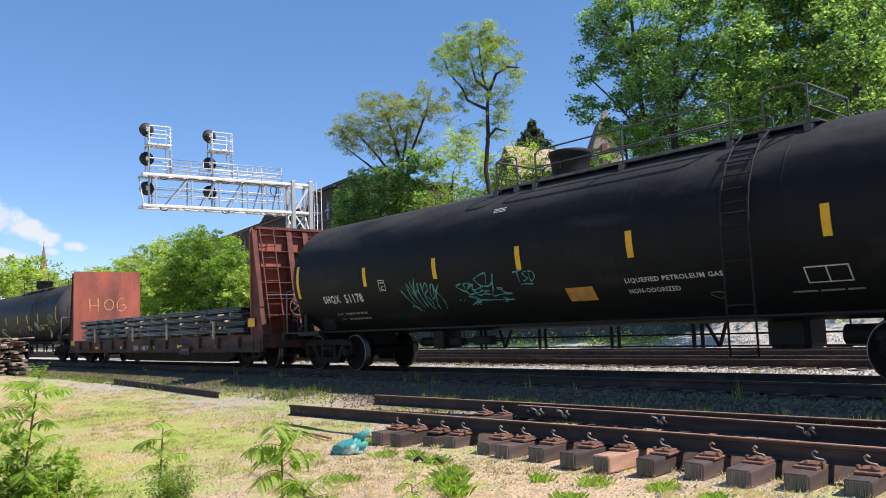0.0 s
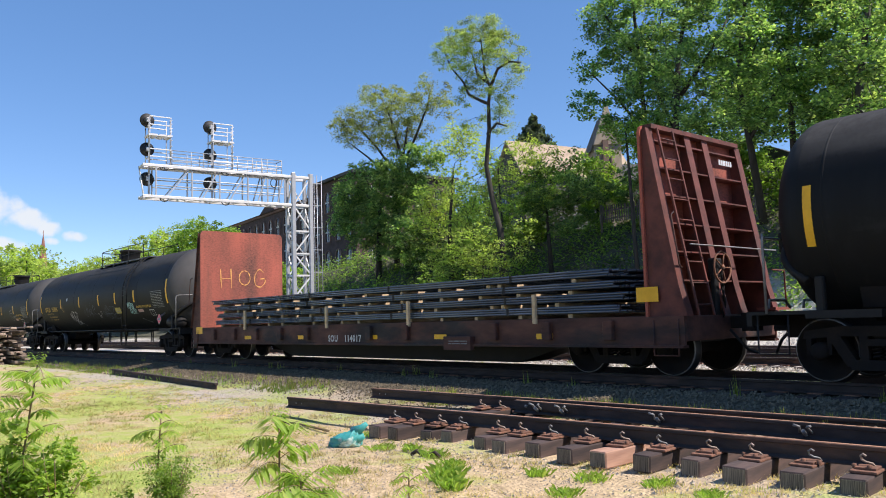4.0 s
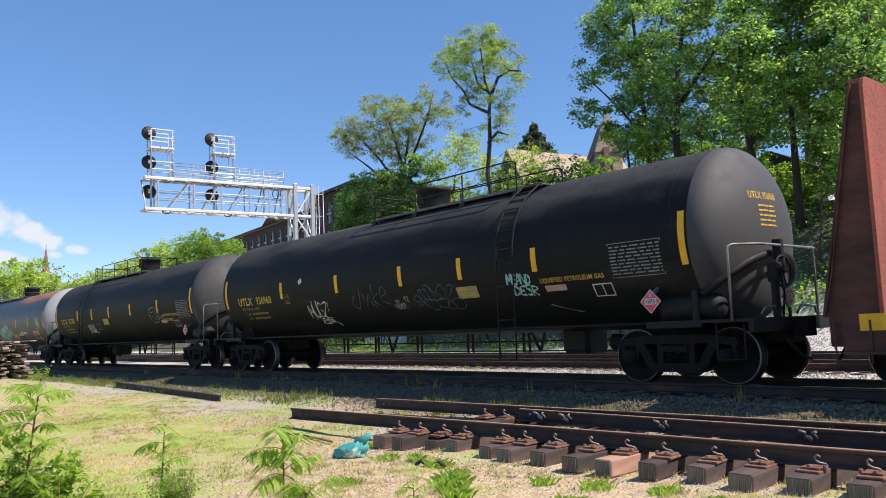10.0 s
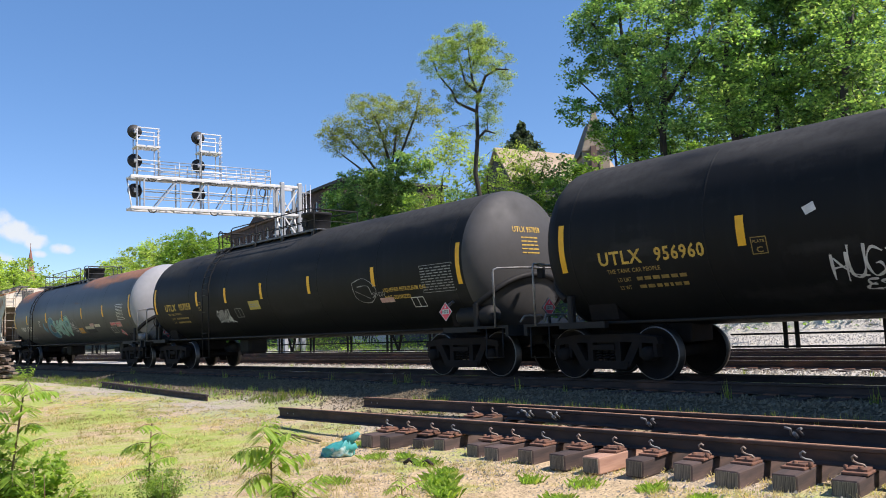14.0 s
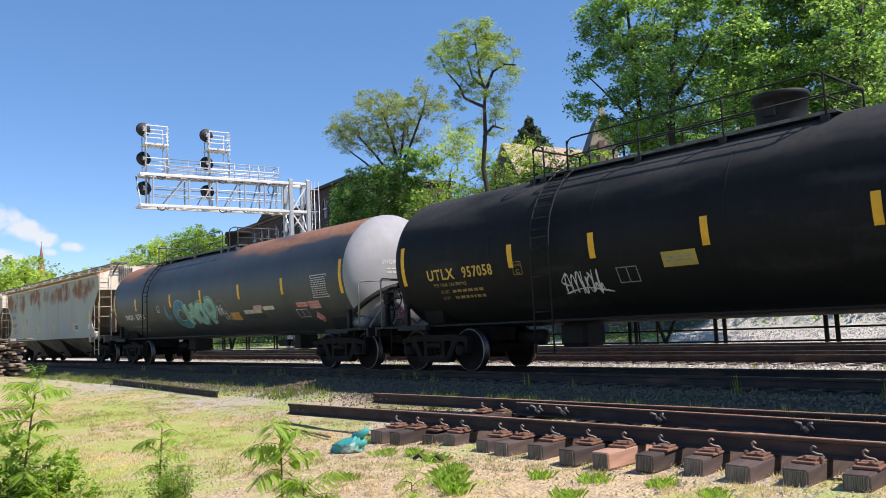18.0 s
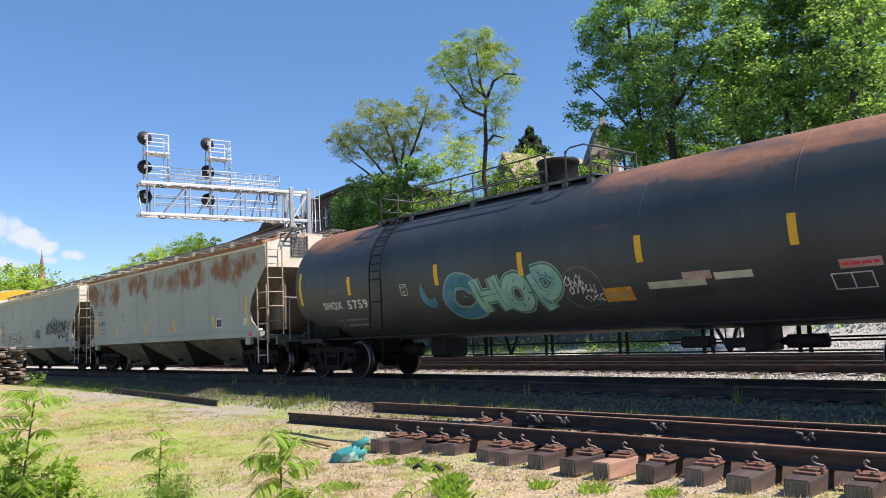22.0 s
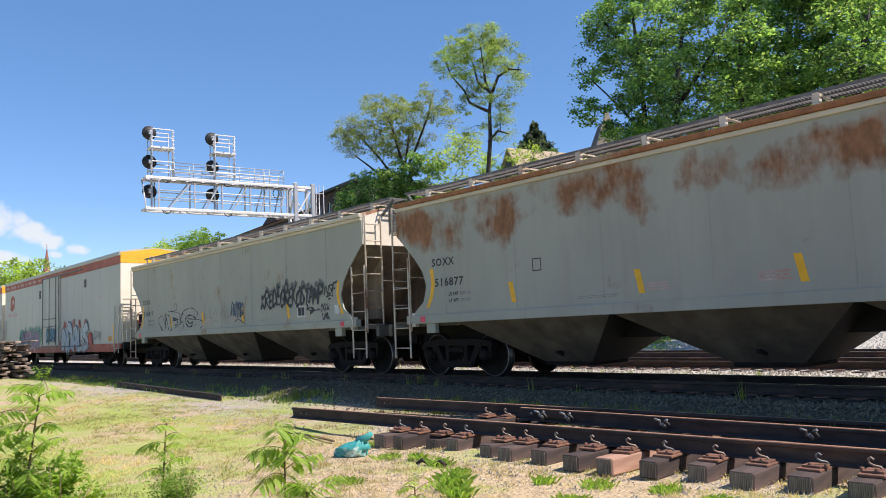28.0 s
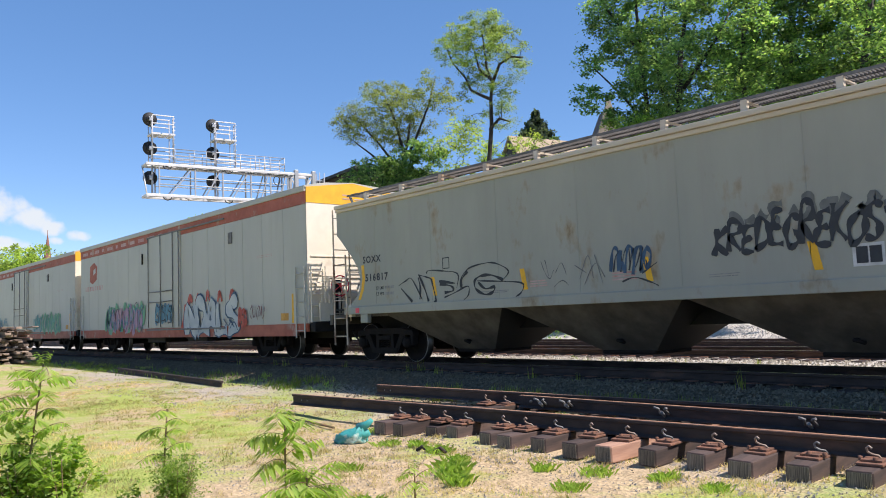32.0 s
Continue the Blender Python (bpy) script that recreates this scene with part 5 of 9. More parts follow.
spray(u1, [[(-0.22, 0.06), (-0.15, 0.08), (-0.09, 0.05), (-0.16, 0.02), (-0.22, 0.06)], [(-0.29, -0.03), (-0.26, -0.13)], [(-0.26, -0.13), (-0.20, -0.01), (-0.17, -0.14)], [(-0.13, -0.01), (-0.16, -0.14), (-0.10, -0.14), (-0.09, -0.03), (-0.13, -0.01)], [(-0.07, -0.14), (-0.05, -0.02), (0.00, -0.05), (-0.05, -0.08), (0.01, -0.15)], [(0.06, -0.15), (0.06, -0.02)], [(0.00, -0.02), (0.11, -0.01)], [(0.12, -0.05), (0.13, -0.06)], [(0.14, -0.13), (0.16, -0.14)], [(0.12, 0.10), (0.17, 0.15), (0.16, 0.04)], [(0.20, 0.14), (0.27, 0.13), (0.21, 0.03)], [(0.18, 0.08), (0.29, 0.01)]], 0.61, 1.68, 0.014, WHITE_INK)
spray(u1, [[(-0.79, 0.02), (-0.67, 0.11), (-0.57, 0.03), (-0.66, -0.06), (-0.79, 0.01)], [(-0.66, -0.06), (-0.57, -0.10), (-0.64, -0.16), (-0.71, -0.12)], [(-0.58, 0.22), (-0.54, 0.03), (-0.47, -0.14)], [(-0.58, 0.21), (-0.49, 0.22), (-0.43, 0.07), (-0.33, -0.07)], [(-0.42, 0.23), (-0.33, 0.22), (-0.27, 0.08), (-0.21, -0.14)], [(-0.34, 0.30), (-0.24, 0.31), (-0.15, 0.20), (-0.03, 0.01)], [(-0.17, 0.29), (-0.10, 0.17), (0.02, 0.13), (0.16, 0.02), (-0.02, -0.05), (-0.09, -0.03)], [(0.04, 0.15), (0.11, 0.26), (0.24, 0.28), (0.30, 0.17), (0.33, 0.05)], [(0.38, 0.14), (0.43, 0.26), (0.57, 0.25), (0.51, 0.12), (0.41, 0.03)], [(0.63, 0.26), (0.70, 0.10)], [(-0.46, -0.01), (-0.42, -0.14), (-0.27, -0.28), (-0.07, -0.27), (-0.02, -0.18), (-0.10, -0.04), (-0.46, -0.01)], [(0.01, -0.05), (0.31, -0.02), (0.32, -0.11), (0.21, -0.25), (0.02, -0.21)], [(0.24, -0.20), (0.37, -0.09), (0.50, -0.25), (0.38, -0.30), (0.24, -0.25)], [(0.42, -0.14), (0.54, -0.04), (0.77, -0.07), (0.79, -0.23), (0.66, -0.31), (0.50, -0.28)]], 1.88, 1.72, 0.026, DIM_SPRAY)
spray(u1, spelled("MEAND", -0.38, 0.24, 0.0, 0.2, 0.1, 54), 4.45, 1.84, 0.05, LIGHT_CYAN)
spray(u1, spelled("DESR", -0.26, 0.36, -0.24, -0.04, 0.1, 55), 4.45, 1.84, 0.05, LIGHT_CYAN)
spray(u1, [[(-0.3, 0.1), (0.0, -0.02), (0.35, -0.14)]], 5.25, 1.36, 0.03, GREY_INK)
part("white_patch", on_tank(Shape().add([(-0.10, 0, 0.02), (-0.05, 0, -0.09), (0.10, 0, -0.03), (0.06, 0, 0.09)], [(0, 1, 2, 3)]).mesh("patch", WHITE_INK), -3.58, 2.46), None, u1)
spray(u2, scrawl(0.85, 0.4, 7, 61) + [[(-0.5, -0.2), (0.0, -0.1), (0.55, -0.22)], [(-0.35, 0.22), (-0.5, 0.05), (-0.3, -0.05)]], -2.86, 1.65, 0.036, WHITE_INK)
part("data_box", on_tank(outline(0.42, 0.3, 0.02, GREY_INK, 1), -1.9, 1.72), None, u2)
spray(u2, [[(-0.5, 0.2), (0.0, 0.28), (0.4, 0.0), (0.1, -0.3), (-0.4, -0.2), (-0.5, 0.2)], [(-0.3, 0.1), (0.1, 0.1), (0.2, -0.1)], [(-0.4, 0.0), (0.1, -0.2)]], 4.55, 1.98, 0.024, GREY_INK)
spray(u2, scrawl(0.5, 0.12, 4, 63), 5.0, 1.86, 0.02, GREY_INK)
write_on_tank(u2, "NOT-ODORIZED", 5.21, 6.12, 1.77, 0.1, YELLOW_INK)

# grey tank car with the big graffiti
s5 = tank_car(-85.96, "dark grey tank car with rust-streaked top and bright graffiti", -1, "grey", 7.29, (-8.05, -5.8, -2.53, -0.07, 2.6, 5.18, 8.06), 8.08)
tank_decals(s5, "SHQX  5759", WHITE_INK, -7.08)
tagged(part("capacity_chart", on_tank(bars(0.7, 0.5, 9, WHITE_INK, 0.35, 71, 5), 7.05, 2.15), None, s5), kind="stuff")
part("chart_frame", on_tank(outline(0.78, 0.6, 0.02, WHITE_INK), 7.05, 2.15), None, s5)
part("faded_label", on_tank(panel(0.55, 0.14, FADED_RED), 5.98, 1.73), None, s5)
part("faded_label", on_tank(panel(0.55, 0.22, FADED_RED), 6.58, 1.70), None, s5)
part("label_writing", on_tank(bars(0.48, 0.16, 2, SIGN_RED, 0.35, 72, 3), 6.58, 1.70, 0.01), None, s5)
part("label_writing", on_tank(bars(0.48, 0.09, 1, SIGN_RED, 0.5, 73, 3), 5.98, 1.73, 0.01), None, s5)
part("test_data_box", on_tank(outline(0.55, 0.28, 0.02, WHITE_INK, 1), 5.82, 1.50), None, s5)
placard(s5, lambda me, lift: on_tank(me, 6.52, 1.37, lift))
part("orange_panel", on_tank(panel(0.6, 0.28, ORANGE_PANEL), 1.98, 1.56), None, s5)
tagged(part("panel_writing", on_tank(bars(0.5, 0.12, 2, GREY_INK, 0.4, 74, 3), 1.98, 1.56, 0.009), None, s5), kind="stuff")
part("paint_patch", on_tank(panel(1.05, 0.13, mat("buff_patch", (0.5, 0.47, 0.36), None, 0.8, bump=0)), 3.15, 1.66), None, s5)
part("paint_patch", on_tank(panel(0.62, 0.12, mat("cream_patch", (0.62, 0.58, 0.45), None, 0.8, bump=0)), 4.15, 1.72), None, s5)
part("dark_patch", on_tank(panel(1.1, 0.16, BLACK_INK), 3.25, 1.51, 0.004), None, s5)
part("paint_patch", on_tank(panel(0.5, 0.14, FADED_RED), 3.55, 1.76, 0.009), None, s5)
part("head_mark", on_head(lettering("SHQX 5759", 0.78, 0.125, WHITE_INK), -0.34, 2.63, 8.2), None, s5)
part("head_data", on_head(bars(0.5, 0.18, 2, WHITE_INK, 0.4, 75, 3), -0.36, 2.42, 8.2), None, s5)
part("placard_back", Shape().prism([(-0.65, 1.3), (-0.45, 1.1), (-0.25, 1.3), (-0.45, 1.5)], 9.1, 9.12, "x"), GREY_HANDRAIL, s5)
placard(s5, lambda me, lift: flat_end(me, -0.45, 1.3, 9.12 + lift))
wheel_of(s5, 9.12, -0.7, 1.7, 0.27, RAIL_RUST)
part("brace_bar", Shape().beam((9.12, -1.42, 1.05), (9.12, -0.95, 1.55), 0.045), GREY_HANDRAIL, s5)
part("air_reservoir", Shape().lathe([(7.85, 0.0), (7.88, 0.10), (7.93, 0.14), (8.5, 0.14), (8.55, 0.10), (8.58, 0.0)], 24, "x", (0, -1.05, 1.16)), GREY_HANDRAIL, s5)


def fill(poly, material, y=0.0):
    """A filled flat shape, cut in thin bands so that it wraps well."""
    bm = bmesh.new()
    bm.faces.new([bm.verts.new((x, y, z)) for x, z in poly])
    bmesh.ops.triangulate(bm, faces=bm.faces)
    bmesh.ops.subdivide_edges(bm, edges=bm.edges, cuts=2, use_grid_fill=True)
    bmesh.ops.triangulate(bm, faces=bm.faces)
    me = bpy.data.meshes.new("fill")
    bm.to_mesh(me)
    bm.free()
    me.materials.append(material)
    return me


PALE_SPRAY = mat("pale_spray", (0.30, 0.36, 0.36), (0.20, 0.25, 0.26), 0.6, 0, 4, bump=0)
CHOP = {  # big bubble letters: middle, fill colour, skeleton strokes and marks inside
    "C": (-1.9, BLUE_SPRAY, [[(0.44, 0.20), (0.22, 0.33), (-0.18, 0.32), (-0.42, 0.0), (-0.26, -0.28), (0.14, -0.34), (0.52, -0.24)]],
          [[(0.3, 0.22), (-0.1, 0.24), (-0.34, 0.0), (-0.18, -0.22), (0.4, -0.26)], [(0.1, 0.05), (0.4, -0.02)]]),
    "H": (-1.05, MINT_SPRAY, [[(-0.42, 0.34), (-0.26, -0.36)], [(0.16, 0.36), (0.36, -0.32)], [(-0.34, -0.02), (0.24, 0.02)]],
          [[(-0.38, 0.3), (-0.24, -0.3)], [(0.2, 0.3), (0.34, -0.26)], [(-0.3, 0.0), (0.22, 0.04)]]),
    "O": (-0.31, MINT_SPRAY, [[(0.29 * math.cos(a), 0.27 * math.sin(a)) for a in (2 * math.pi * i / 14 for i in range(15))]],
          [[(0.28 * math.cos(a) - 0.04, 0.26 * math.sin(a) - 0.04), (0.28 * math.cos(a) + 0.04, 0.26 * math.sin(a) + 0.04)] for a in (0.4, 1.5, 2.6, 3.7, 4.9, 5.8)]),
    "P": (0.44, MINT_SPRAY, [[(-0.3, 0.34), (-0.04, -0.38)], [(-0.28, 0.32), (0.1, 0.35), (0.32, 0.14), (0.1, -0.06), (-0.14, -0.04)]],
          [[(-0.26, 0.3), (-0.06, 0.0)], [(-0.1, 0.36), (0.1, 0.06)], [(0.1, 0.34), (0.24, 0.1)], [(-0.28, 0.14), (0.0, -0.02)], [(-0.2, -0.08), (0.0, -0.26)], [(0.3, 0.2), (0.0, 0.3)]]),
}
for letter, (x, ink, bones, marks) in CHOP.items():
    for coat, width, lift in ((PALE_SPRAY, 0.37, 0.003), (GREEN_SPRAY if ink is MINT_SPRAY else CYAN_SPRAY, 0.32, 0.006), (ink, 0.25, 0.010)):
        for n, line in enumerate(bones):
            part("graffiti_letter", on_tank(strokes([[(a * 0.92, b * 1.08) for a, b in line]], width / 0.75, coat, n, 0.02), x, 1.73, lift), None, s5, "sprayed bubble letter")
    sprayed(s5, [[(a * 0.92, b * 1.08) for a, b in line] for line in marks], 0.03, GREEN_SPRAY if letter in "CHO" else BLUE_SPRAY, lambda me, x=x: on_tank(me, x, 1.73, 0.014))
part("graffiti_fill", on_tank(fill([(-0.12, 0.34), (-0.19, 0.2), (-0.22, 0.05), (-0.19, -0.1), (-0.1, -0.21), (0.03, -0.27), (0.17, -0.26), (0.25, -0.17), (0.27, -0.04), (0.2, 0.0), (0.16, -0.07), (0.07, -0.07), (-0.01, -0.01), (-0.06, 0.1), (-0.08, 0.22)], BLUE_SPRAY), -2.95, 1.83, 0.008), None, s5)
spray(s5, [[(0.45 * math.cos(a), 0.4 * math.sin(a)) for a in (2.6 - i * 0.45 for i in range(13))] + [(-0.2, -0.42), (0.5, -0.5)]], 1.26, 1.72, 0.028, GREY_SPRAY)
spray(s5, [[(x - 0.12, z + 0.14) for x, z in line] for line in scrawl(0.45, 0.2, 4, 81)] + [[(x, z - 0.04) for x, z in line] for line in scrawl(0.6, 0.18, 6, 82)] + [[(x + 0.2, z - 0.22) for x, z in line] for line in scrawl(0.4, 0.14, 4, 83)], 1.26, 1.74, 0.028, WHITE_INK)


# ---- flat car with bulkheads ----
flat = thing("bulkhead_flat_car", "oxide-red bulkhead flat car carrying bundles of dark pipe", "flat car", pose(-29.7, TRACK_Y, 0), "cars of the freight train")
CARS.append((flat, -29.7))
part("deck", Shape().box(-8.5, 8.5, -1.46, 1.46, 0.93, 1.01), DECK_RED, flat, "grimy plank deck")
for y in (-1, 1):
    s = Shape().box(-9.0, 9.2, *sorted((y * 1.46, y * 1.50)), 0.52, 1.0)
    s.box(-9.0, 9.2, *sorted((y * 1.40, y * 1.56)), 0.50, 0.54)
    part("side_sill", s, DECK_RED, flat, "rusty red side sill")
    for i in range(12):
        x = -7.4 + i * 1.38
        if -1.0 < x < 0.6 or 3.5 < x < 4.5:
            continue
        part("stake_pocket", Shape().box(x - 0.1, x + 0.1, *sorted((y * 1.50, y * 1.60)), 0.62, 0.95, 0.015), DECK_RED, flat)
part("centre_sill", Shape().prism([(-8.6, 0.93), (-8.6, 0.55), (-6.2, 0.55), (-4.6, 0.12), (4.6, 0.12), (6.2, 0.55), (8.8, 0.55), (8.8, 0.93)], -0.4, 0.4), BLACK_STEEL, flat, "dark fish-belly centre sill")
for x in (-5.22, -2.2, 0.95, 3.38, 6.3):
    part("reflective_stripe", on_side(panel(0.4, 0.1, YELLOW, parts=1), x, 0.69, -1.506), None, flat)
part("reflective_stripe", on_side(panel(0.46, 0.22, YELLOW, parts=1), -8.55, 0.92, -1.506), None, flat)
part("reflective_stripe", on_side(panel(0.42, 0.24, YELLOW, parts=1), 8.55, 1.36, -1.506), None, flat)
part("reporting_mark", on_side(lettering("SOU", 0.42, 0.17, WHITE_INK), -0.72, 0.66, -1.506), None, flat)
part("car_number", on_side(lettering("114017", 0.68, 0.17, WHITE_INK), 0.16, 0.66, -1.506), None, flat)
part("sill_box", Shape().box(3.6, 4.42, -1.62, -1.5, 0.42, 0.70, 0.01), DECK_RED, flat)
part("box_stencil", on_side(bars(0.55, 0.1, 2, GREY_INK, 0.4, 12, 3), 4.05, 0.58, -1.626), None, flat)


def bulkhead(k, face):
    """End wall: flat sheet towards the load, tapering ribs and ladder on the outside. k: which way its outside looks."""
    poly = [(-1.5, 1.0), (1.5, 1.0), (1.5, 4.05), (1.46, 4.14), (1.38, 4.18), (-1.38, 4.18), (-1.46, 4.14), (-1.5, 4.05)]
    paint = RIB_RED if k > 0 else BOX_RED
    b = part("bulkhead", Shape().prism(poly, face, face + k * 0.05, "x"), BOX_RED, flat, "oxide-red end bulkhead with worn paint")
    # Ribs and ladder take darker reds that stand in for shade.
    for y in (-1.42, -0.28, 0.28, 1.42):
        s = Shape().prism([(face + k * 0.05, 1.0), (face + k * 0.75, 1.0), (face + k * 0.62, 1.5), (face + k * 0.16, 4.1), (face + k * 0.05, 4.1)], y - 0.03, y + 0.03)
        s.prism([(face + k * 0.75, 1.0), (face + k * 0.77, 1.0), (face + k * 0.64, 1.5), (face + k * 0.18, 4.1), (face + k * 0.16, 4.1), (face + k * 0.62, 1.5)], y - 0.09, y + 0.09)
        part("rib", s, RIB_RED if k > 0 else DECK_RED, b)
    for i in range(6):
        z = 1.55 + i * 0.47
        d = 0.62 - (z - 1.5) * 0.177
        part("shelf_plate", Shape().box(*sorted((face + k * 0.05, face + k * d)), -1.40, 1.40, z, z + 0.025), paint, b)
    part("top_plate", Shape().box(*sorted((face + k * 0.003, face + k * 0.22)), -1.4, 1.4, 4.10, 4.176), paint, b)
    s = Shape()
    for y in (-1.30, -0.85):
        s.beam((face + k * 0.85, y, 1.0), (face + k * 0.26, y, 4.1), 0.035, 0.03)
    for i in range(9):
        t = (i + 0.5) / 9
        s.tube([(face + k * (0.85 - 0.59 * t), -1.30, 1.0 + 3.1 * t), (face + k * (0.85 - 0.59 * t), -0.85, 1.0 + 3.1 * t)], 0.013, 6)
    part("ladder", s, DECK_RED if k < 0 else RIB_RED, b)
    part("grab_iron", Shape().tube([(face + k * 0.72, -1.5, 1.75), (face + k * 0.72, -1.58, 1.8), (face + k * 0.62, -1.58, 2.6), (face + k * 0.62, -1.5, 2.65)], 0.013, 6), DECK_RED, b)
    part("cross_bar", Shape().tube([(face + k * 0.82, -1.4, 2.12), (face + k * 0.82, 1.4, 2.12)], 0.014, 6), GREY_HANDRAIL, b)
    return b


rear = bulkhead(-1, -8.47)
front = bulkhead(1, 8.50)
hog = [[(-0.75, 0.3), (-0.72, -0.32)], [(-0.38, 0.32), (-0.36, -0.33)], [(-0.74, -0.02), (-0.37, 0.0)],
       [(0.12 + 0.2 * math.cos(a), 0.02 + 0.24 * math.sin(a)) for a in (2 * math.pi * i / 12 for i in range(13))],
       [(0.82, 0.22), (0.66, 0.32), (0.50, 0.1), (0.52, -0.2), (0.72, -0.28), (0.88, -0.12), (0.86, 0.0), (0.7, -0.01)]]
part("graffiti", flat_end(strokes(hog, 0.042, ORANGE_SPRAY), -0.06, 2.62, -8.465), None, rear, "hand-sprayed orange word")
wheel_of(flat, 9.25, -0.35, 1.78, 0.26, PLATE_RUST)
part("brake_chain", Shape().tube([(9.2, -0.33, 1.52), (9.24, -0.3, 1.2), (9.2, -0.33, 0.95)], 0.02, 6), TRUCK_STEEL, flat)
part("car_end_number", flat_end(bars(0.45, 0.12, 1, WHITE_INK, 0.8, 4, 4), 0.9, 3.75, 8.72), None, front)
for k in (-1, 1):
    part("end_sill", Shape().box(*sorted((k * 8.5, k * 9.2)), -1.45, 1.45, 0.6, 1.0, 0.02), DECK_RED, flat)
    part("sill_step", Shape().tube([(k * 9.1, -1.5, 0.95), (k * 9.1, -1.53, 0.38), (k * 8.65, -1.53, 0.38), (k * 8.65, -1.5, 0.95)], 0.016, 6), DECK_RED, flat)
    coupler(flat, k * 9.55)
part("corner_step", Shape().box(9.15, 9.5, 0.9, 1.45, 1.05, 1.1).tube([(9.45, 1.4, 1.1), (9.45, 1.4, 1.75), (9.45, 0.95, 1.75)], 0.015, 6), BOX_RED, flat)
trucks(flat, 7.63)
for x, h in ((-5.35, 0.52), (-0.96, 0.5), (2.35, 0.52), (6.1, 0.5)):
    for y in (-1, 1):
        part("stake", Shape().box(x - 0.042, x + 0.042, *sorted((y * 1.50, y * 1.56)), 0.92, 0.96 + h, 0.006), TIMBER, flat, "pale timber stake")

# its load: strapped pipe bundles on timber spacers, with daylight between the stacks
LOAD = []
ROD = Shape().tube([(-7.7, 0, 0), (7.7, 0, 0)], 0.0225, 8).mesh("pipe", PIPE_BLUE)
STRAP = Shape().box(-0.03, 0.03, -0.278, 0.278, -0.071, 0.071).mesh("strap", BLACK_STEEL)
load_rnd = random.Random(9)
for layer in range(4):
    z = 1.155 + layer * 0.208
    for col in range(4):
        y = -1.17 + col * 0.78
        dx = (0.26, 0.36, 0.22, 0.0)[layer] + load_rnd.uniform(-0.05, 0.05)
        b = thing("pipe_bundle", "strapped bundle of thin blue-black steel pipes", "pipe bundle", pose(-29.7 + dx, TRACK_Y + y, z), "pipe bundles on the flat car")
        LOAD.append((b, -29.7 + dx, y, z))
        for r in range(3):
            for c in range(12):
                if r == 1 and 0 < c < 11 or col > 0 and 0 < c < 11 and layer < 3 and r == 0:
                    continue
                part("pipe", ROD, None, b, at=pose(load_rnd.uniform(-0.09, 0.09), -0.25 + c * 0.0455, -0.045 + r * 0.045))
        for x in (-5.6, -2.0, 1.6, 5.2):
            part("strap", STRAP, None, b, at=pose(x + load_rnd.uniform(-0.3, 0.3), 0, 0))
SPACER = Shape().box(-0.05, 0.05, -1.37, 1.42, -0.034, 0.034, 0.005).mesh("timber_spacer", TIMBER)
for layer in range(4):
    for x in (-7.0, -5.9, -4.5, -3.4, -1.7, -0.5, 0.4, 2.0, 3.2, 4.6, 5.3, 6.8):
        dx = x + load_rnd.uniform(-0.3, 0.3)
        z = 1.048 + layer * 0.208
        t = solid("timber_spacer", SPACER, None, "pale timber spacer between pipe layers", "timber", pose(-29.7 + dx, TRACK_Y, z), "timber spacers in the load")
        LOAD.append((t, -29.7 + dx, 0.0, z))


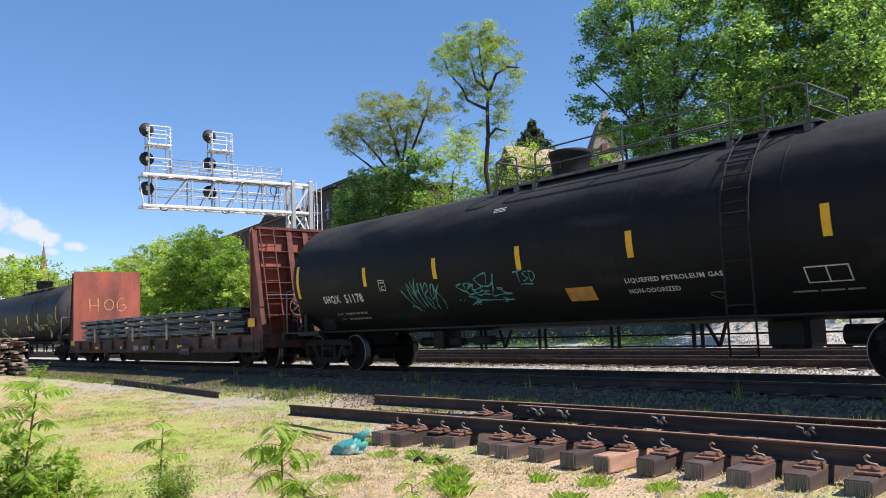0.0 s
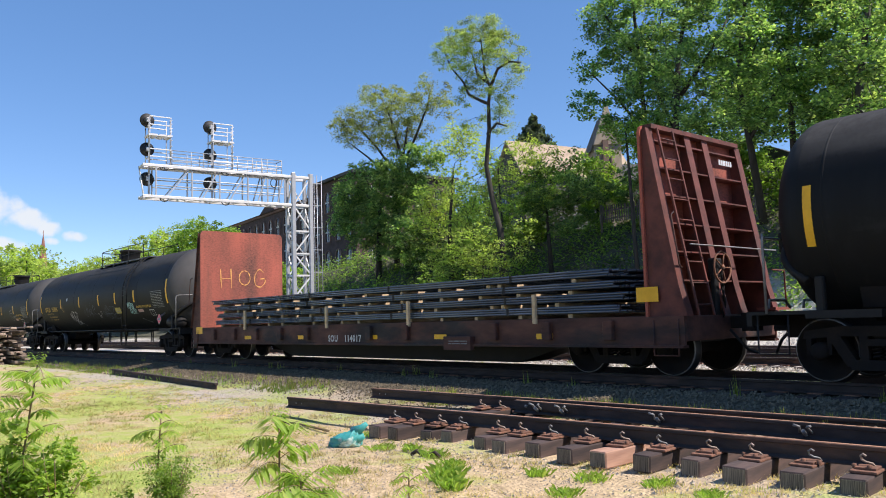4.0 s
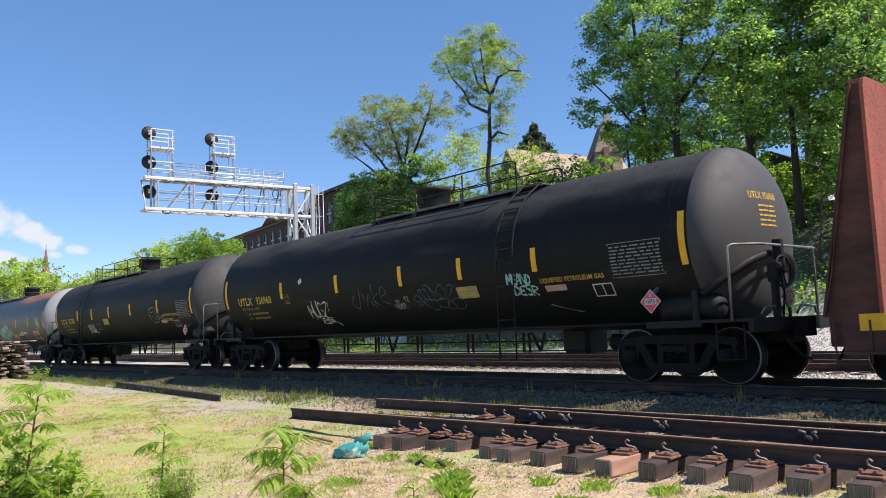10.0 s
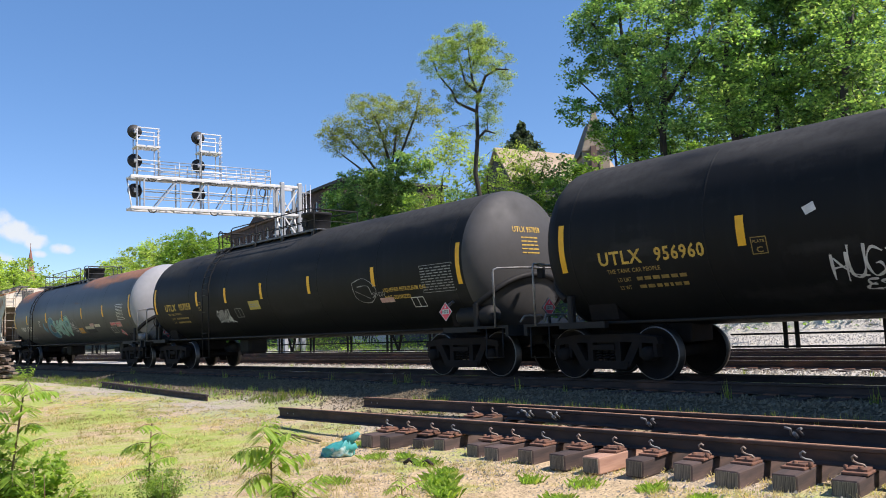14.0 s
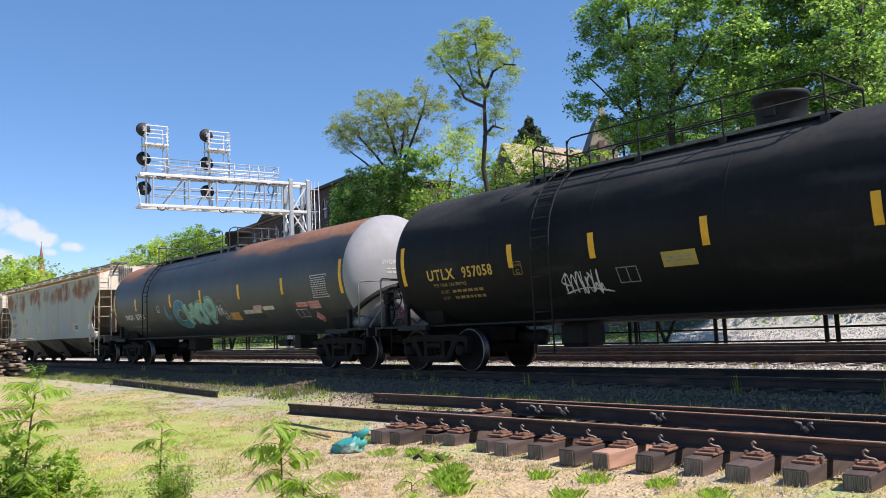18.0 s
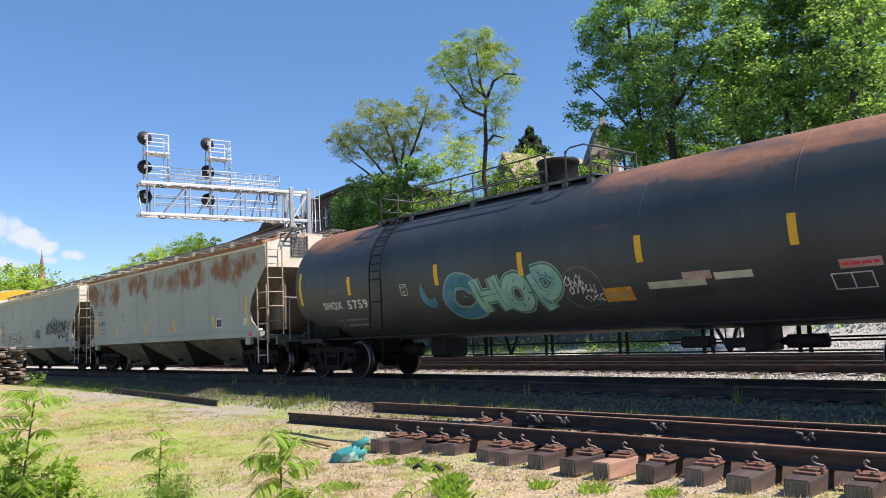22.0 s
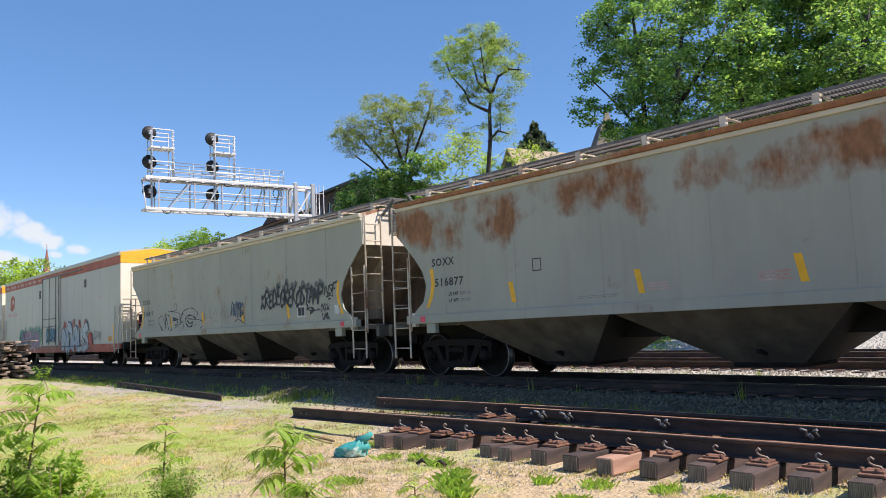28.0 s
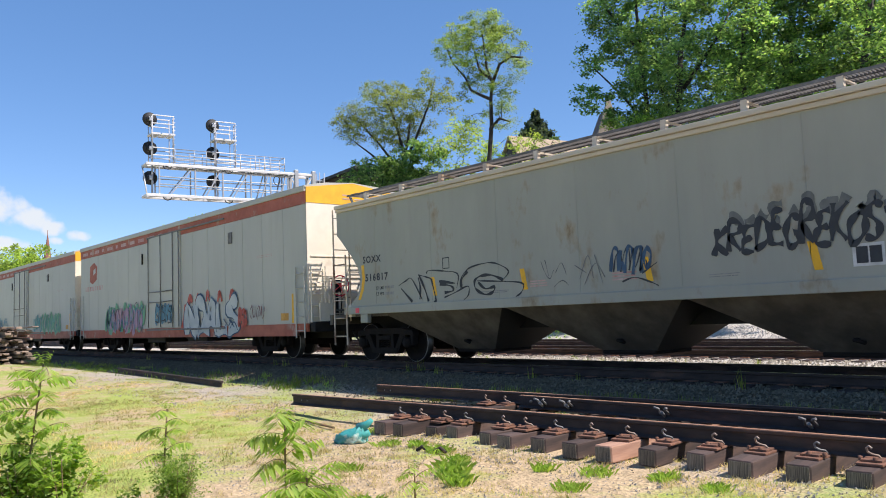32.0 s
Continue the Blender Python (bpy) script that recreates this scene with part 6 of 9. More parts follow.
# ---- covered hoppers ----
def hopper_car(x0, label, skin, half, truck_off):
    car = thing("covered_hopper", label, "hopper car", pose(x0, TRACK_Y, 0), "cars of the freight train")
    CARS.append((car, x0))
    L = half
    end = [(L, 3.80), (L, 3.14), (L - 0.3, 2.87), (L - 0.62, 2.57), (L - 0.86, 2.28), (L - 0.98, 1.96), (L - 0.87, 1.64), (L - 0.55, 1.40), (L - 0.55, 1.34)]
    poly = end + [(-x, z) for x, z in reversed(end)]
    for y in (-1, 1):
        part("side_sheet", Shape().prism(poly, *sorted((y * 1.52, y * 1.555))), skin, car)
        part("side_sill", Shape().box(-L + 0.3, L - 0.3, *sorted((y * 1.44, y * 1.60)), 1.16, 1.34, 0.01), skin, car)
        part("eave_channel", Shape().box(-L, L, *sorted((y * 1.50, y * 1.64)), 3.78, 3.87, 0.015), HOPPER_EAVE if skin is HOPPER_RUST else HOPPER_TRIM, car, "rust-edged eave channel" if skin is HOPPER_RUST else "cream eave channel")
        part("eave_lip", Shape().box(-L, L, *sorted((y * 1.50, y * 1.60)), 3.70, 3.775, 0.015), HOPPER_TRIM, car)
        for i in range(7):
            x = -L + 1.6 + i * (2 * L - 3.2) / 6
            part("weld_seam", Shape().box(x - 0.006, x + 0.006, *sorted((y * 1.555, y * 1.559)), 1.36, 3.76), skin, car)
    roof = [(1.60 * math.sin(radians(a)) / math.sin(radians(40)), 3.84 + 0.30 * (math.cos(radians(a)) - math.cos(radians(40))) / (1 - math.cos(radians(40)))) for a in range(-40, 41, 8)]
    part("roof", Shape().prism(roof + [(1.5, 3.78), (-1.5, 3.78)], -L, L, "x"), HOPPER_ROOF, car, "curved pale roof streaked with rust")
    for y in (-1, 1):
        s = Shape()
        a, b = y * 0.42, y * 0.92
        n = int(2 * L / 0.055)
        for i in range(n):
            x = -L + 0.1 + i * (2 * L - 0.2) / n
            s.box(x, x + 0.014, *sorted((a, b)), 4.225, 4.25)
        for yy in (a, b, (a + b) / 2):
            s.box(-L, L, yy - 0.008, yy + 0.008, 4.21, 4.26)
        part("running_board", s, GRATING, car, "grating walkway on the roof")
        for i in range(11):
            x = -L + 0.4 + i * (2 * L - 0.8) / 10
            part("board_bracket", Shape().box(x - 0.05, x + 0.05, *sorted((y * 0.86, y * 0.95)), 3.98, 4.22).beam((x, y * 0.9, 4.19), (x, y * 0.4, 4.19), 0.035), HOPPER_TRIM, car)
    for i in range(5):
        x = -6 + i * 3
        part("hatch_cover", Shape().box(x - 1.1, x + 1.1, -0.3, 0.3, 4.12, 4.2, 0.03), HOPPER_ROOF, car)
    for k in (-1, 1):
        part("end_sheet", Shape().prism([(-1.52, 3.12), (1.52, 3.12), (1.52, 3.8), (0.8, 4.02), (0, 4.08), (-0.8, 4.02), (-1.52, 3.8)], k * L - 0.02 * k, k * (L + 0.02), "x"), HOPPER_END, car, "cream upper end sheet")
        part("slope_sheet", Shape().prism([(k * L, 3.14), (k * (L - 0.04), 3.18), (k * (L - 2.05), 1.3), (k * (L - 2.0), 1.25)], -1.53, 1.53), HOPPER_SLOPE, car, "streaked brown sloping end sheet")
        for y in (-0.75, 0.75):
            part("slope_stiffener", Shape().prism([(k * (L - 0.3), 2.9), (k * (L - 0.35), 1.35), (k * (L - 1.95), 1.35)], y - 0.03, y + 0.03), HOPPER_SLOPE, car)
        d = Shape().box(*sorted((k * (L - 1.9), k * (L + 0.45))), -1.45, 1.45, 1.10, 1.17)
        d.box(*sorted((k * (L + 0.38), k * (L + 0.5))), -1.5, 1.5, 0.92, 1.18, 0.01)
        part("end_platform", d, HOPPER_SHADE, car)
        for y in (-1, 1):
            ladder(car, (k * (L + 0.15), y * 1.57), (k * (L + 0.15), y * 1.10), 1.0, 3.80, 7, LADDER_PAINT, label="rusty cream end ladder")
            ladder(car, (k * (L + 0.12), y * 1.60), (k * (L - 0.42), y * 1.60), 0.42, 2.62, 5, LADDER_PAINT, name="side_ladder")
            part("corner_post", Shape().beam((k * (L - 0.5), y * 1.5, 1.1), (k * (L - 0.5), y * 1.5, 1.4), 0.12), HOPPER_END, car)
            part("jacking_pad", Shape().box(*sorted((k * (L - 1.25), k * (L - 0.95))), *sorted((y * 1.45, y * 1.58)), 0.95, 1.17, 0.02), skin, car)
            part("corner_reflector", Shape().box(*sorted((k * (L - 0.95), k * (L - 0.80))), *sorted((y * 1.601, y * 1.606)), 1.19, 1.31), SIGN_RED, car, "small red reflector")
            part("handrail", Shape().tube([(k * (L + 0.16), y * 1.1, 2.25), (k * (L + 0.16), y * 0.3, 2.22)], 0.014, 6), HOPPER_END, car)
        s = Shape()
        for y in (-0.95, -0.45, 0.45, 0.95):
            s.box(*sorted((k * (L - 0.1), k * (L + 0.4))), y - 0.01, y + 0.01, 4.21, 4.26)
        for i in range(5):
            x = k * (L + 0.02 + i * 0.085)
            s.box(x - 0.012, x + 0.012, -0.95, -0.45, 4.225, 4.25).box(x - 0.012, x + 0.012, 0.45, 0.95, 4.225, 4.25)
        tagged(part("end_walkway", s, GRATING, car), kind="stuff")
        s = Shape()
        for a in (-0.26, 0.26):
            s.beam((k * (L + 0.05), a - 0.45, 3.45), (k * (L + 0.05), a - 0.45, 4.05), 0.05, 0.03)
        for i in range(7):
            s.beam((k * (L + 0.05), -0.71, 3.47 + i * 0.09), (k * (L + 0.05), -0.19, 3.47 + i * 0.09), 0.02, 0.02)
            s.beam((k * (L + 0.06), -0.71 + i * 0.085, 3.45), (k * (L + 0.06), -0.71 + i * 0.085, 4.05), 0.02, 0.02)
        part("lattice_step", s, GRATING, car)
        for y in (-1, 1):
            part("support_strut", Shape().beam((k * (L + 0.4), y * 0.85, 4.22), (k * (L + 0.03), y * 0.95, 3.85), 0.05), GRATING, car)
        coupler(car, k * (L + 0.75))
        part("draft_sill", Shape().box(*sorted((k * (L - 2.4), k * (L + 0.4))), -0.3, 0.3, 0.7, 1.1), BLACK_STEEL, car)
    part("centre_sill", Shape().box(-6.2, 6.2, -0.45, 0.45, 0.74, 1.17), BLACK_STEEL, car)
    for x in (-4.0, 0.0, 4.0):
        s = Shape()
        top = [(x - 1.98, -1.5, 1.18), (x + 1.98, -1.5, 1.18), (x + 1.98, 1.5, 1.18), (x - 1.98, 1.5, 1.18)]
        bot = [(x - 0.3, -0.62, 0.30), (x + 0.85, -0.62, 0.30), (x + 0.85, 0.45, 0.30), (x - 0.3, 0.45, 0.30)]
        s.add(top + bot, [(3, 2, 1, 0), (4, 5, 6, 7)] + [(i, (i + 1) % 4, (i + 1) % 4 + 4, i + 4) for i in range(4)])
        # the +x slope carries its shade as colour
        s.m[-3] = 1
        h = part("hopper_bay", s, [HOPPER_SHADE, HOPPER_SLOPE_SHADE], car, "discharge hopper darkened as if in shade, its end slope near-black")
        part("discharge_gate", Shape().box(x - 0.3, x + 0.85, -0.66, 0.5, 0.24, 0.31, 0.02), TRUCK_STEEL, h)
        part("gate_crank", Shape().tube([(x + 0.3, -0.7, 0.5), (x + 0.3, -0.98, 0.5), (x + 0.45, -0.98, 0.46)], 0.03, 6), TRUCK_STEEL, h)
    trucks(car, truck_off)
    return car


def side_marks(car, mark, number, stripes, yellow=YELLOW):
    P = lambda me, x, z, d=0.0: on_side(me, x, z, -1.559 - d)
    part("reporting_mark", P(lettering(mark, 0.72, 0.17, BLACK_INK), -6.22, 2.44), None, car)
    part("car_number", P(lettering(number, 0.9, 0.18, BLACK_INK), -6.05, 2.01), None, car)
    for word, z in (("LD LMT", 1.75), ("LT WT", 1.61)):
        part("weight_data", P(lettering(word, 0.3, 0.075, BLACK_INK), -5.92, z), None, car)
        part("weight_figure", P(bars(0.34, 0.07, 1, GREY_INK, 0.9, 7, 5), -5.56, z), None, car)
    part("plate_box", P(outline(0.22, 0.24, 0.02, BLACK_INK), -3.57, 2.15), None, car)
    part("stencil_line", P(bars(0.9, 0.06, 2, GREY_INK, 0.4, 6, 2), -2.2, 1.48), None, car)
    tagged(part("faded_stencil", P(bars(0.42, 0.14, 3, FADED_RED, 0.5, 5, 2), -0.98, 1.58), None, car), kind="stuff")
    tagged(part("faded_stencil", P(bars(0.5, 0.16, 3, FADED_RED, 0.5, 6, 2), 0.95, 1.6), None, car), kind="stuff")
    part("label_plate", P(panel(0.4, 0.3, WHITE_INK, parts=1), 4.8, 1.64), None, car)
    part("label_field", P(panel(0.15, 0.22, BLACK_INK, parts=1), 4.72, 1.64, 0.003), None, car)
    part("label_field", P(panel(0.15, 0.22, BLACK_INK, parts=1), 4.89, 1.64, 0.003), None, car)
    part("white_label", P(panel(0.24, 0.22, WHITE_INK, parts=1), 6.53, 1.62), None, car)
    part("stencil_line", P(bars(0.5, 0.07, 2, GREY_INK, 0.35, 6, 2), 2.75, 1.5), None, car)
    for k in (-1, 1):
        s = Shape()
        edge = [(k * 6.66, 2.32), (k * 6.62, 2.0), (k * 6.68, 1.75), (k * 6.82, 1.5)]
        s.add([(x - k * w, 0, z) for x, z in edge for w in (0.11, 0.0)], [(2 * i, 2 * i + 1, 2 * i + 3, 2 * i + 2) for i in range(3)])
        part("reflective_stripe", P(s.mesh("stripe", yellow), 0, 0), None, car, "yellow reflective stripe")
    for x in stripes:
        part("reflective_stripe", P(panel(0.12, 0.4, yellow, -0.08, 1), x, 1.68), None, car)


h1 = hopper_car(-103.57, "pale grey covered hopper with heavy rust patches", HOPPER_RUST, 7.78, 6.45)
side_marks(h1, "SOXX", "516877", (-4.23, -1.33, 1.34, 4.4))
h2 = hopper_car(-120.4, "pale grey covered hopper with black graffiti", HOPPER_CLEAN, 7.68, 6.45)
side_marks(h2, "SOXX", "516817", (-3.98, -1.35, 1.41, 4.11))
H = lambda me, x, z, d=0.002: on_side(me, x, z, -1.559 - d)
PALE_SPRAY = mat("chalky_white_spray", (0.50, 0.52, 0.50), (0.38, 0.42, 0.43), 0.7, 0, 2, bump=0)
NAVY_SPRAY = mat("navy_spray", (0.03, 0.09, 0.17), (0.02, 0.05, 0.09), 0.6, bump=0)
SMOKE_SPRAY = mat("thin_black_overspray", (0.16, 0.165, 0.15), (0.09, 0.095, 0.09), 0.7, 0, 4, bump=0)
on_hopper = lambda x=0.0, z=0.0, d=0.002: lambda me: H(me, x, z, d)
tag = spelled("KREDEGREKOSTAMP", 2.62, 5.86, 1.82, 2.27, 0.12, 31)
sprayed(h2, [[(x, z + 0.09) for x, z in line if z > 2.1] for line in tag if sum(z > 2.1 for x, z in line) > 1], 0.15, SMOKE_SPRAY, on_hopper(), "thin smoky overspray")
sprayed(h2, tag, 0.1, BLACK_INK, on_hopper(d=0.006), "sprayed black tag")
sprayed(h2, spelled("NSF", 5.96, 6.5, 2.02, 2.27, 0.2, 32) + [[(6.38, 2.26), (6.56, 2.32)], [(6.03, 1.95), (6.2, 1.99), (6.36, 1.97)], [(6.14, 1.90), (6.26, 1.91)]], 0.055, BLACK_INK, on_hopper(), "sprayed black letters")
for x, z, w, h, n, seed, ink, t in ((5.99, 1.70, 0.46, 0.17, 4, 93, BLACK_INK, 0.04), (6.02, 1.47, 0.36, 0.18, 3, 90, BLACK_INK, 0.04), (1.08, 1.88, 0.8, 0.42, 5, 95, NAVY_SPRAY, 0.07), (1.10, 1.86, 0.7, 0.4, 4, 89, BLACK_INK, 0.03)):
    sprayed(h2, scrawl(w, h, n, seed), t, ink, on_hopper(x, z), "sprayed tag")
sprayed(h2, [[(5.1, 1.82), (5.2, 1.66), (5.42, 1.64), (5.72, 1.66)], [(5.08, 1.68), (5.3, 1.72), (5.45, 1.64), (5.25, 1.57)]], 0.065, BLACK_INK, on_hopper(), "sprayed black flourish")
sprayed(h2, [[(0.9, 1.5), (1.15, 1.56), (1.45, 1.47), (1.6, 1.4)], [(1.3, 1.62), (1.6, 1.78)]], 0.03, BLACK_INK, on_hopper(), "thin sprayed flourish")
sprayed(h2, [[(-0.9, 1.98), (-0.8, 1.75), (-0.69, 1.65), (-0.6, 1.8)], [(-0.8, 2.0), (-0.72, 1.7)], [(-0.55, 1.75), (-0.41, 1.92), (-0.3, 1.7)], [(-0.6, 1.5), (-0.4, 1.6), (-0.25, 1.5)], [(0.0, 1.6), (0.2, 2.0), (0.3, 1.6)], [(0.1, 1.5), (0.35, 1.85), (0.55, 1.6)], [(-0.1, 1.85), (0.15, 1.7)], [(0.35, 2.0), (0.5, 1.5)]], 0.018, GREY_SPRAY, on_hopper(), "faint thin scribble")
sprayed(h2, [[(-4.21, 1.96), (-4.14, 2.03), (-3.68, 1.99), (-3.21, 1.90), (-3.25, 1.61)], [(-3.65, 1.43), (-3.3, 1.52), (-2.91, 1.63), (-2.9, 1.46), (-3.04, 1.36)], [(-4.5, 1.96), (-4.28, 1.91), (-4.06, 1.85)], [(-5.2, 1.76), (-4.95, 1.85), (-4.73, 1.88), (-4.39, 1.42)],
             [(-3.14, 1.56), (-3.11, 1.79), (-2.86, 1.99), (-2.35, 2.06), (-2.04, 2.02), (-1.74, 1.86), (-1.9, 1.7)], [(-2.62, 1.72), (-2.06, 1.68), (-1.4, 1.61), (-1.42, 1.44), (-1.57, 1.36)]], 0.034, BLACK_INK, on_hopper(), "sprayed outline lettering")
sprayed(h2, [[(-3.81, 1.78), (-3.3, 1.71)], [(-3.79, 1.72), (-3.43, 1.66), (-3.37, 1.56), (-3.64, 1.53)], [(-4.06, 1.85), (-3.93, 1.4), (-4.0, 1.36)], [(-4.5, 1.9), (-4.44, 1.66), (-4.47, 1.42)], [(-5.12, 1.69), (-4.73, 1.38)], [(-4.48, 1.96), (-4.3, 1.66), (-4.17, 1.37)], [(-3.1, 1.6), (-3.08, 1.78), (-2.9, 1.93)],
             [(-1.9, 1.7), (-2.21, 1.81), (-2.53, 1.81), (-2.70, 1.72), (-2.67, 1.56), (-2.42, 1.44), (-2.2, 1.47), (-2.14, 1.58), (-2.39, 1.55), (-2.6, 1.69)]], 0.062, BLACK_INK, on_hopper(), "thick shadow strokes of the lettering")


# ---- refrigerated box cars ----
def reefer_car(x0, label, full):
    car = thing("refrigerated_boxcar", label, "box car", pose(x0, TRACK_Y, 0), "cars of the freight train")
    CARS.append((car, x0))
    L = 9.72
    part("body", Shape().box(-L, L, -1.50, 1.50, 0.96, 4.60), REEFER_WHITE, car, "dirty white insulated body")
    roof = [(-1.54, 4.56), (1.54, 4.56), (1.54, 4.66), (0.9, 4.78), (0, 4.84), (-0.9, 4.78), (-1.54, 4.66)]
    part("roof", Shape().prism(roof, -L - 0.02, L + 0.02, "x"), REEFER_WHITE, car, "pale roof with low ridge")
    for y in (-1, 1):
        for i in range(16):
            x = -L + (i + 0.5) * 2 * L / 16
            if abs(x) < 1.5:
                continue
            part("side_panel", Shape().box(x - 0.602, x + 0.602, *sorted((y * 1.50, y * 1.512)), 1.0, 4.16, 0.004), REEFER_WHITE, car)
        part("top_band", Shape().box(-L, L, *sorted((y * 1.50, y * 1.522)), 4.17, 4.50), REEFER_RED, car, "faded orange-red band")
        part("roof_edge", Shape().box(-L - 0.02, L + 0.02, *sorted((y * 1.50, y * 1.56)), 4.50, 4.62, 0.01), REEFER_WHITE, car)
        part("side_sill", Shape().prism([(-L, 0.98), (-L, 0.76), (-L + 0.5, 0.76), (-L + 0.6, 0.65), (L - 0.6, 0.65), (L - 0.5, 0.76), (L, 0.76), (L, 0.98)], *sorted((y * 1.46, y * 1.53))), REEFER_RED, car, "orange-red side sill")
        door = part("door", Shape().box(-1.48, 1.48, *sorted((y * 1.50, y * 1.56)), 1.0, 4.30, 0.01), REEFER_WHITE, car, "plug door with dark locking bars")
        for x in (-1.38, -0.21, 0.9, 1.42):
            part("locking_bar", Shape().tube([(x, y * 1.59, 1.02), (x, y * 1.59, 4.32)], 0.017, 6), GRIMY_BAR, door)
        for z in (1.91, 2.28):
            part("lock_handle", Shape().tube([(-1.4, y * 1.60, z + 0.02), (-0.2, y * 1.60, z), (0.95, y * 1.60, z + 0.02)], 0.016, 6), GRIMY_BAR, door)
        for z in (4.30, 0.90):
            part("door_track", Shape().box(-1.6, 4.9, *sorted((y * 1.53, y * 1.58)), z, z + 0.05), GRIMY_BAR, car)
        part("door_bumper", Shape().box(-2.17, -2.08, *sorted((y * 1.51, y * 1.55)), 3.4, 3.8), BLACK_STEEL, car)
        part("vent_hatch", Shape().box(5.15, 5.4, *sorted((y * 1.51, y * 1.55)), 3.5, 3.85, 0.01), GRATING, car)
        ladder(car, (9.64, y * 1.56), (9.2, y * 1.56), 0.6, 2.5, 5, REEFER_WHITE, name="side_ladder")
        ladder(car, (-9.64, y * 1.56), (-9.2, y * 1.56), 0.6, 2.5, 5, REEFER_WHITE, name="side_ladder")
    for k in (-1, 1):
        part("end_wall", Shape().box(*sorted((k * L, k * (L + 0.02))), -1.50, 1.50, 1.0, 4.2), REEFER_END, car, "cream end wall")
        part("end_band", Shape().prism([(-1.5, 4.2), (1.5, 4.2), (1.5, 4.62), (0, 4.82), (-1.5, 4.62)], k * L, k * (L + 0.03), "x"), REEFER_YELLOW, car, "bright yellow end band")
        for i in range(2):
            z = 1.45 + i * 1.3
            part("end_rib", Shape().box(*sorted((k * (L + 0.02), k * (L + 0.045))), -1.4, 1.4, z, z + 0.03), REEFER_END, car)
        part("end_sill", Shape().box(*sorted((k * L, k * (L + 0.25))), -1.45, 1.45, 0.75, 1.02, 0.02), BLACK_STEEL, car)
        part("end_platform", Shape().box(*sorted((k * L, k * (L + 0.45))), -1.1, 1.1, 1.28, 1.32), GRATING, car)
        part("end_handrail", Shape().tube([(k * (L + 0.42), -1.1, 1.3), (k * (L + 0.42), -1.1, 2.15), (k * (L + 0.42), 1.1, 2.15), (k * (L + 0.42), 1.1, 1.3)], 0.016, 6).tube([(k * (L + 0.42), -1.1, 1.75), (k * (L + 0.42), 1.1, 1.75)], 0.012, 6), REEFER_END, car)
        ladder(car, (k * (L + 0.1), -1.45), (k * (L + 0.1), -1.0), 1.0, 2.5, 5, REEFER_END, name="end_ladder")
        coupler(car, k * (L + 0.55))
    wheel_of(car, L + 0.38, -0.72, 1.95, 0.27, SIGN_RED)
    screen = Shape().box(L + 0.43, L + 0.46, -1.42, -1.0, 1.02, 1.5, 0.006)
    for i in range(9):
        screen.beam((L + 0.445, -1.36 + i * 0.043, 1.5), (L + 0.445, -1.30 + i * 0.036, 2.2), 0.014, 0.014)
    for i in range(11):
        screen.beam((L + 0.45, -1.40 + i * 0.006, 1.54 + i * 0.065), (L + 0.45, -1.0, 1.54 + i * 0.065), 0.014, 0.014)
    tagged(part("platform_screen", screen, REEFER_END, car, "cream panel with a mesh screen above"), kind="stuff")
    part("underframe", Shape().box(-L, L, -0.4, 0.4, 0.55, 0.98).box(-2.5, -0.8, -1.2, 1.2, 0.45, 0.95, 0.03).box(1.2, 2.8, -1.2, 0.2, 0.5, 0.95, 0.03), BLACK_STEEL, car)
    trucks(car, 6.85)
    P = lambda me, x, z, d=0.0: on_side(me, x, z, -1.516 - d)
    part("emblem", P(fill([(-0.5, -0.35), (-0.1, -0.48), (0.45, -0.3), (0.5, 0.25), (0.1, 0.45), (-0.45, 0.3)], REEFER_RED), -7.95, 3.45), None, car, "faded red emblem")
    part("emblem_gap", P(fill([(0.0, -0.1), (0.3, 0.0), (0.28, 0.2), (0.0, 0.12)], REEFER_WHITE), -7.95, 3.45, 0.003), None, car)
    part("faded_writing", P(bars(2.3, 0.24, 1, FADED_RED, 0.8, 14, 8), -7.9, 2.78), None, car)
    part("band_writing", on_side(bars(9.5, 0.16, 1, FADED_RED, 0.8, 15, 16), -4.6, 4.33, -1.526), None, car)
    tagged(part("end_writing", flat_end(bars(1.5, 0.2, 2, FADED_RED, 0.3, 16, 4), 0.4, 4.42, L + 0.034), None, car), kind="stuff")
    part("yellow_sign", P(panel(0.42, 0.2, ORANGE_PANEL, parts=1), 8.52, 1.18), None, car)
    part("yellow_stripe", P(panel(0.1, 0.8, YELLOW, parts=1), 8.96, 1.4), None, car)
    part("side_data", P(bars(0.9, 0.1, 2, FADED_RED, 0.3, 17, 3), 7.4, 2.95), None, car)
    greens = mat("murky_green_spray", (0.09, 0.30, 0.14), (0.17, 0.36, 0.24), 0.6, 0, 2, bump=0)
    mauve = mat("mauve_spray", (0.34, 0.17, 0.30), (0.42, 0.26, 0.30), 0.6, 0, 2, bump=0)
    maroon = mat("maroon_spray", (0.16, 0.03, 0.035), (0.10, 0.025, 0.03), 0.6, 0, 2, bump=0)
    blues = mat("teal_blue_spray", (0.04, 0.14, 0.22), (0.10, 0.26, 0.33), 0.6, 0, 2, bump=0)
    for layer, (x, z, w, h, n, seed, ink, t) in enumerate(full):
        ink = {"green": greens, "blue": blues, "red": RED_SPRAY, "white": SIDING, "black": BLACK_INK, "cyan": CYAN_SPRAY, "mauve": mauve, "maroon": maroon}[ink]
        sprayed(car, scrawl(w, h, n, seed), t, ink, lambda me, x=x, z=z, k=layer: P(me, x, z, (0.05 if abs(x) < 1.6 else 0.016) + 0.004 * k), "sprayed graffiti")
    return car


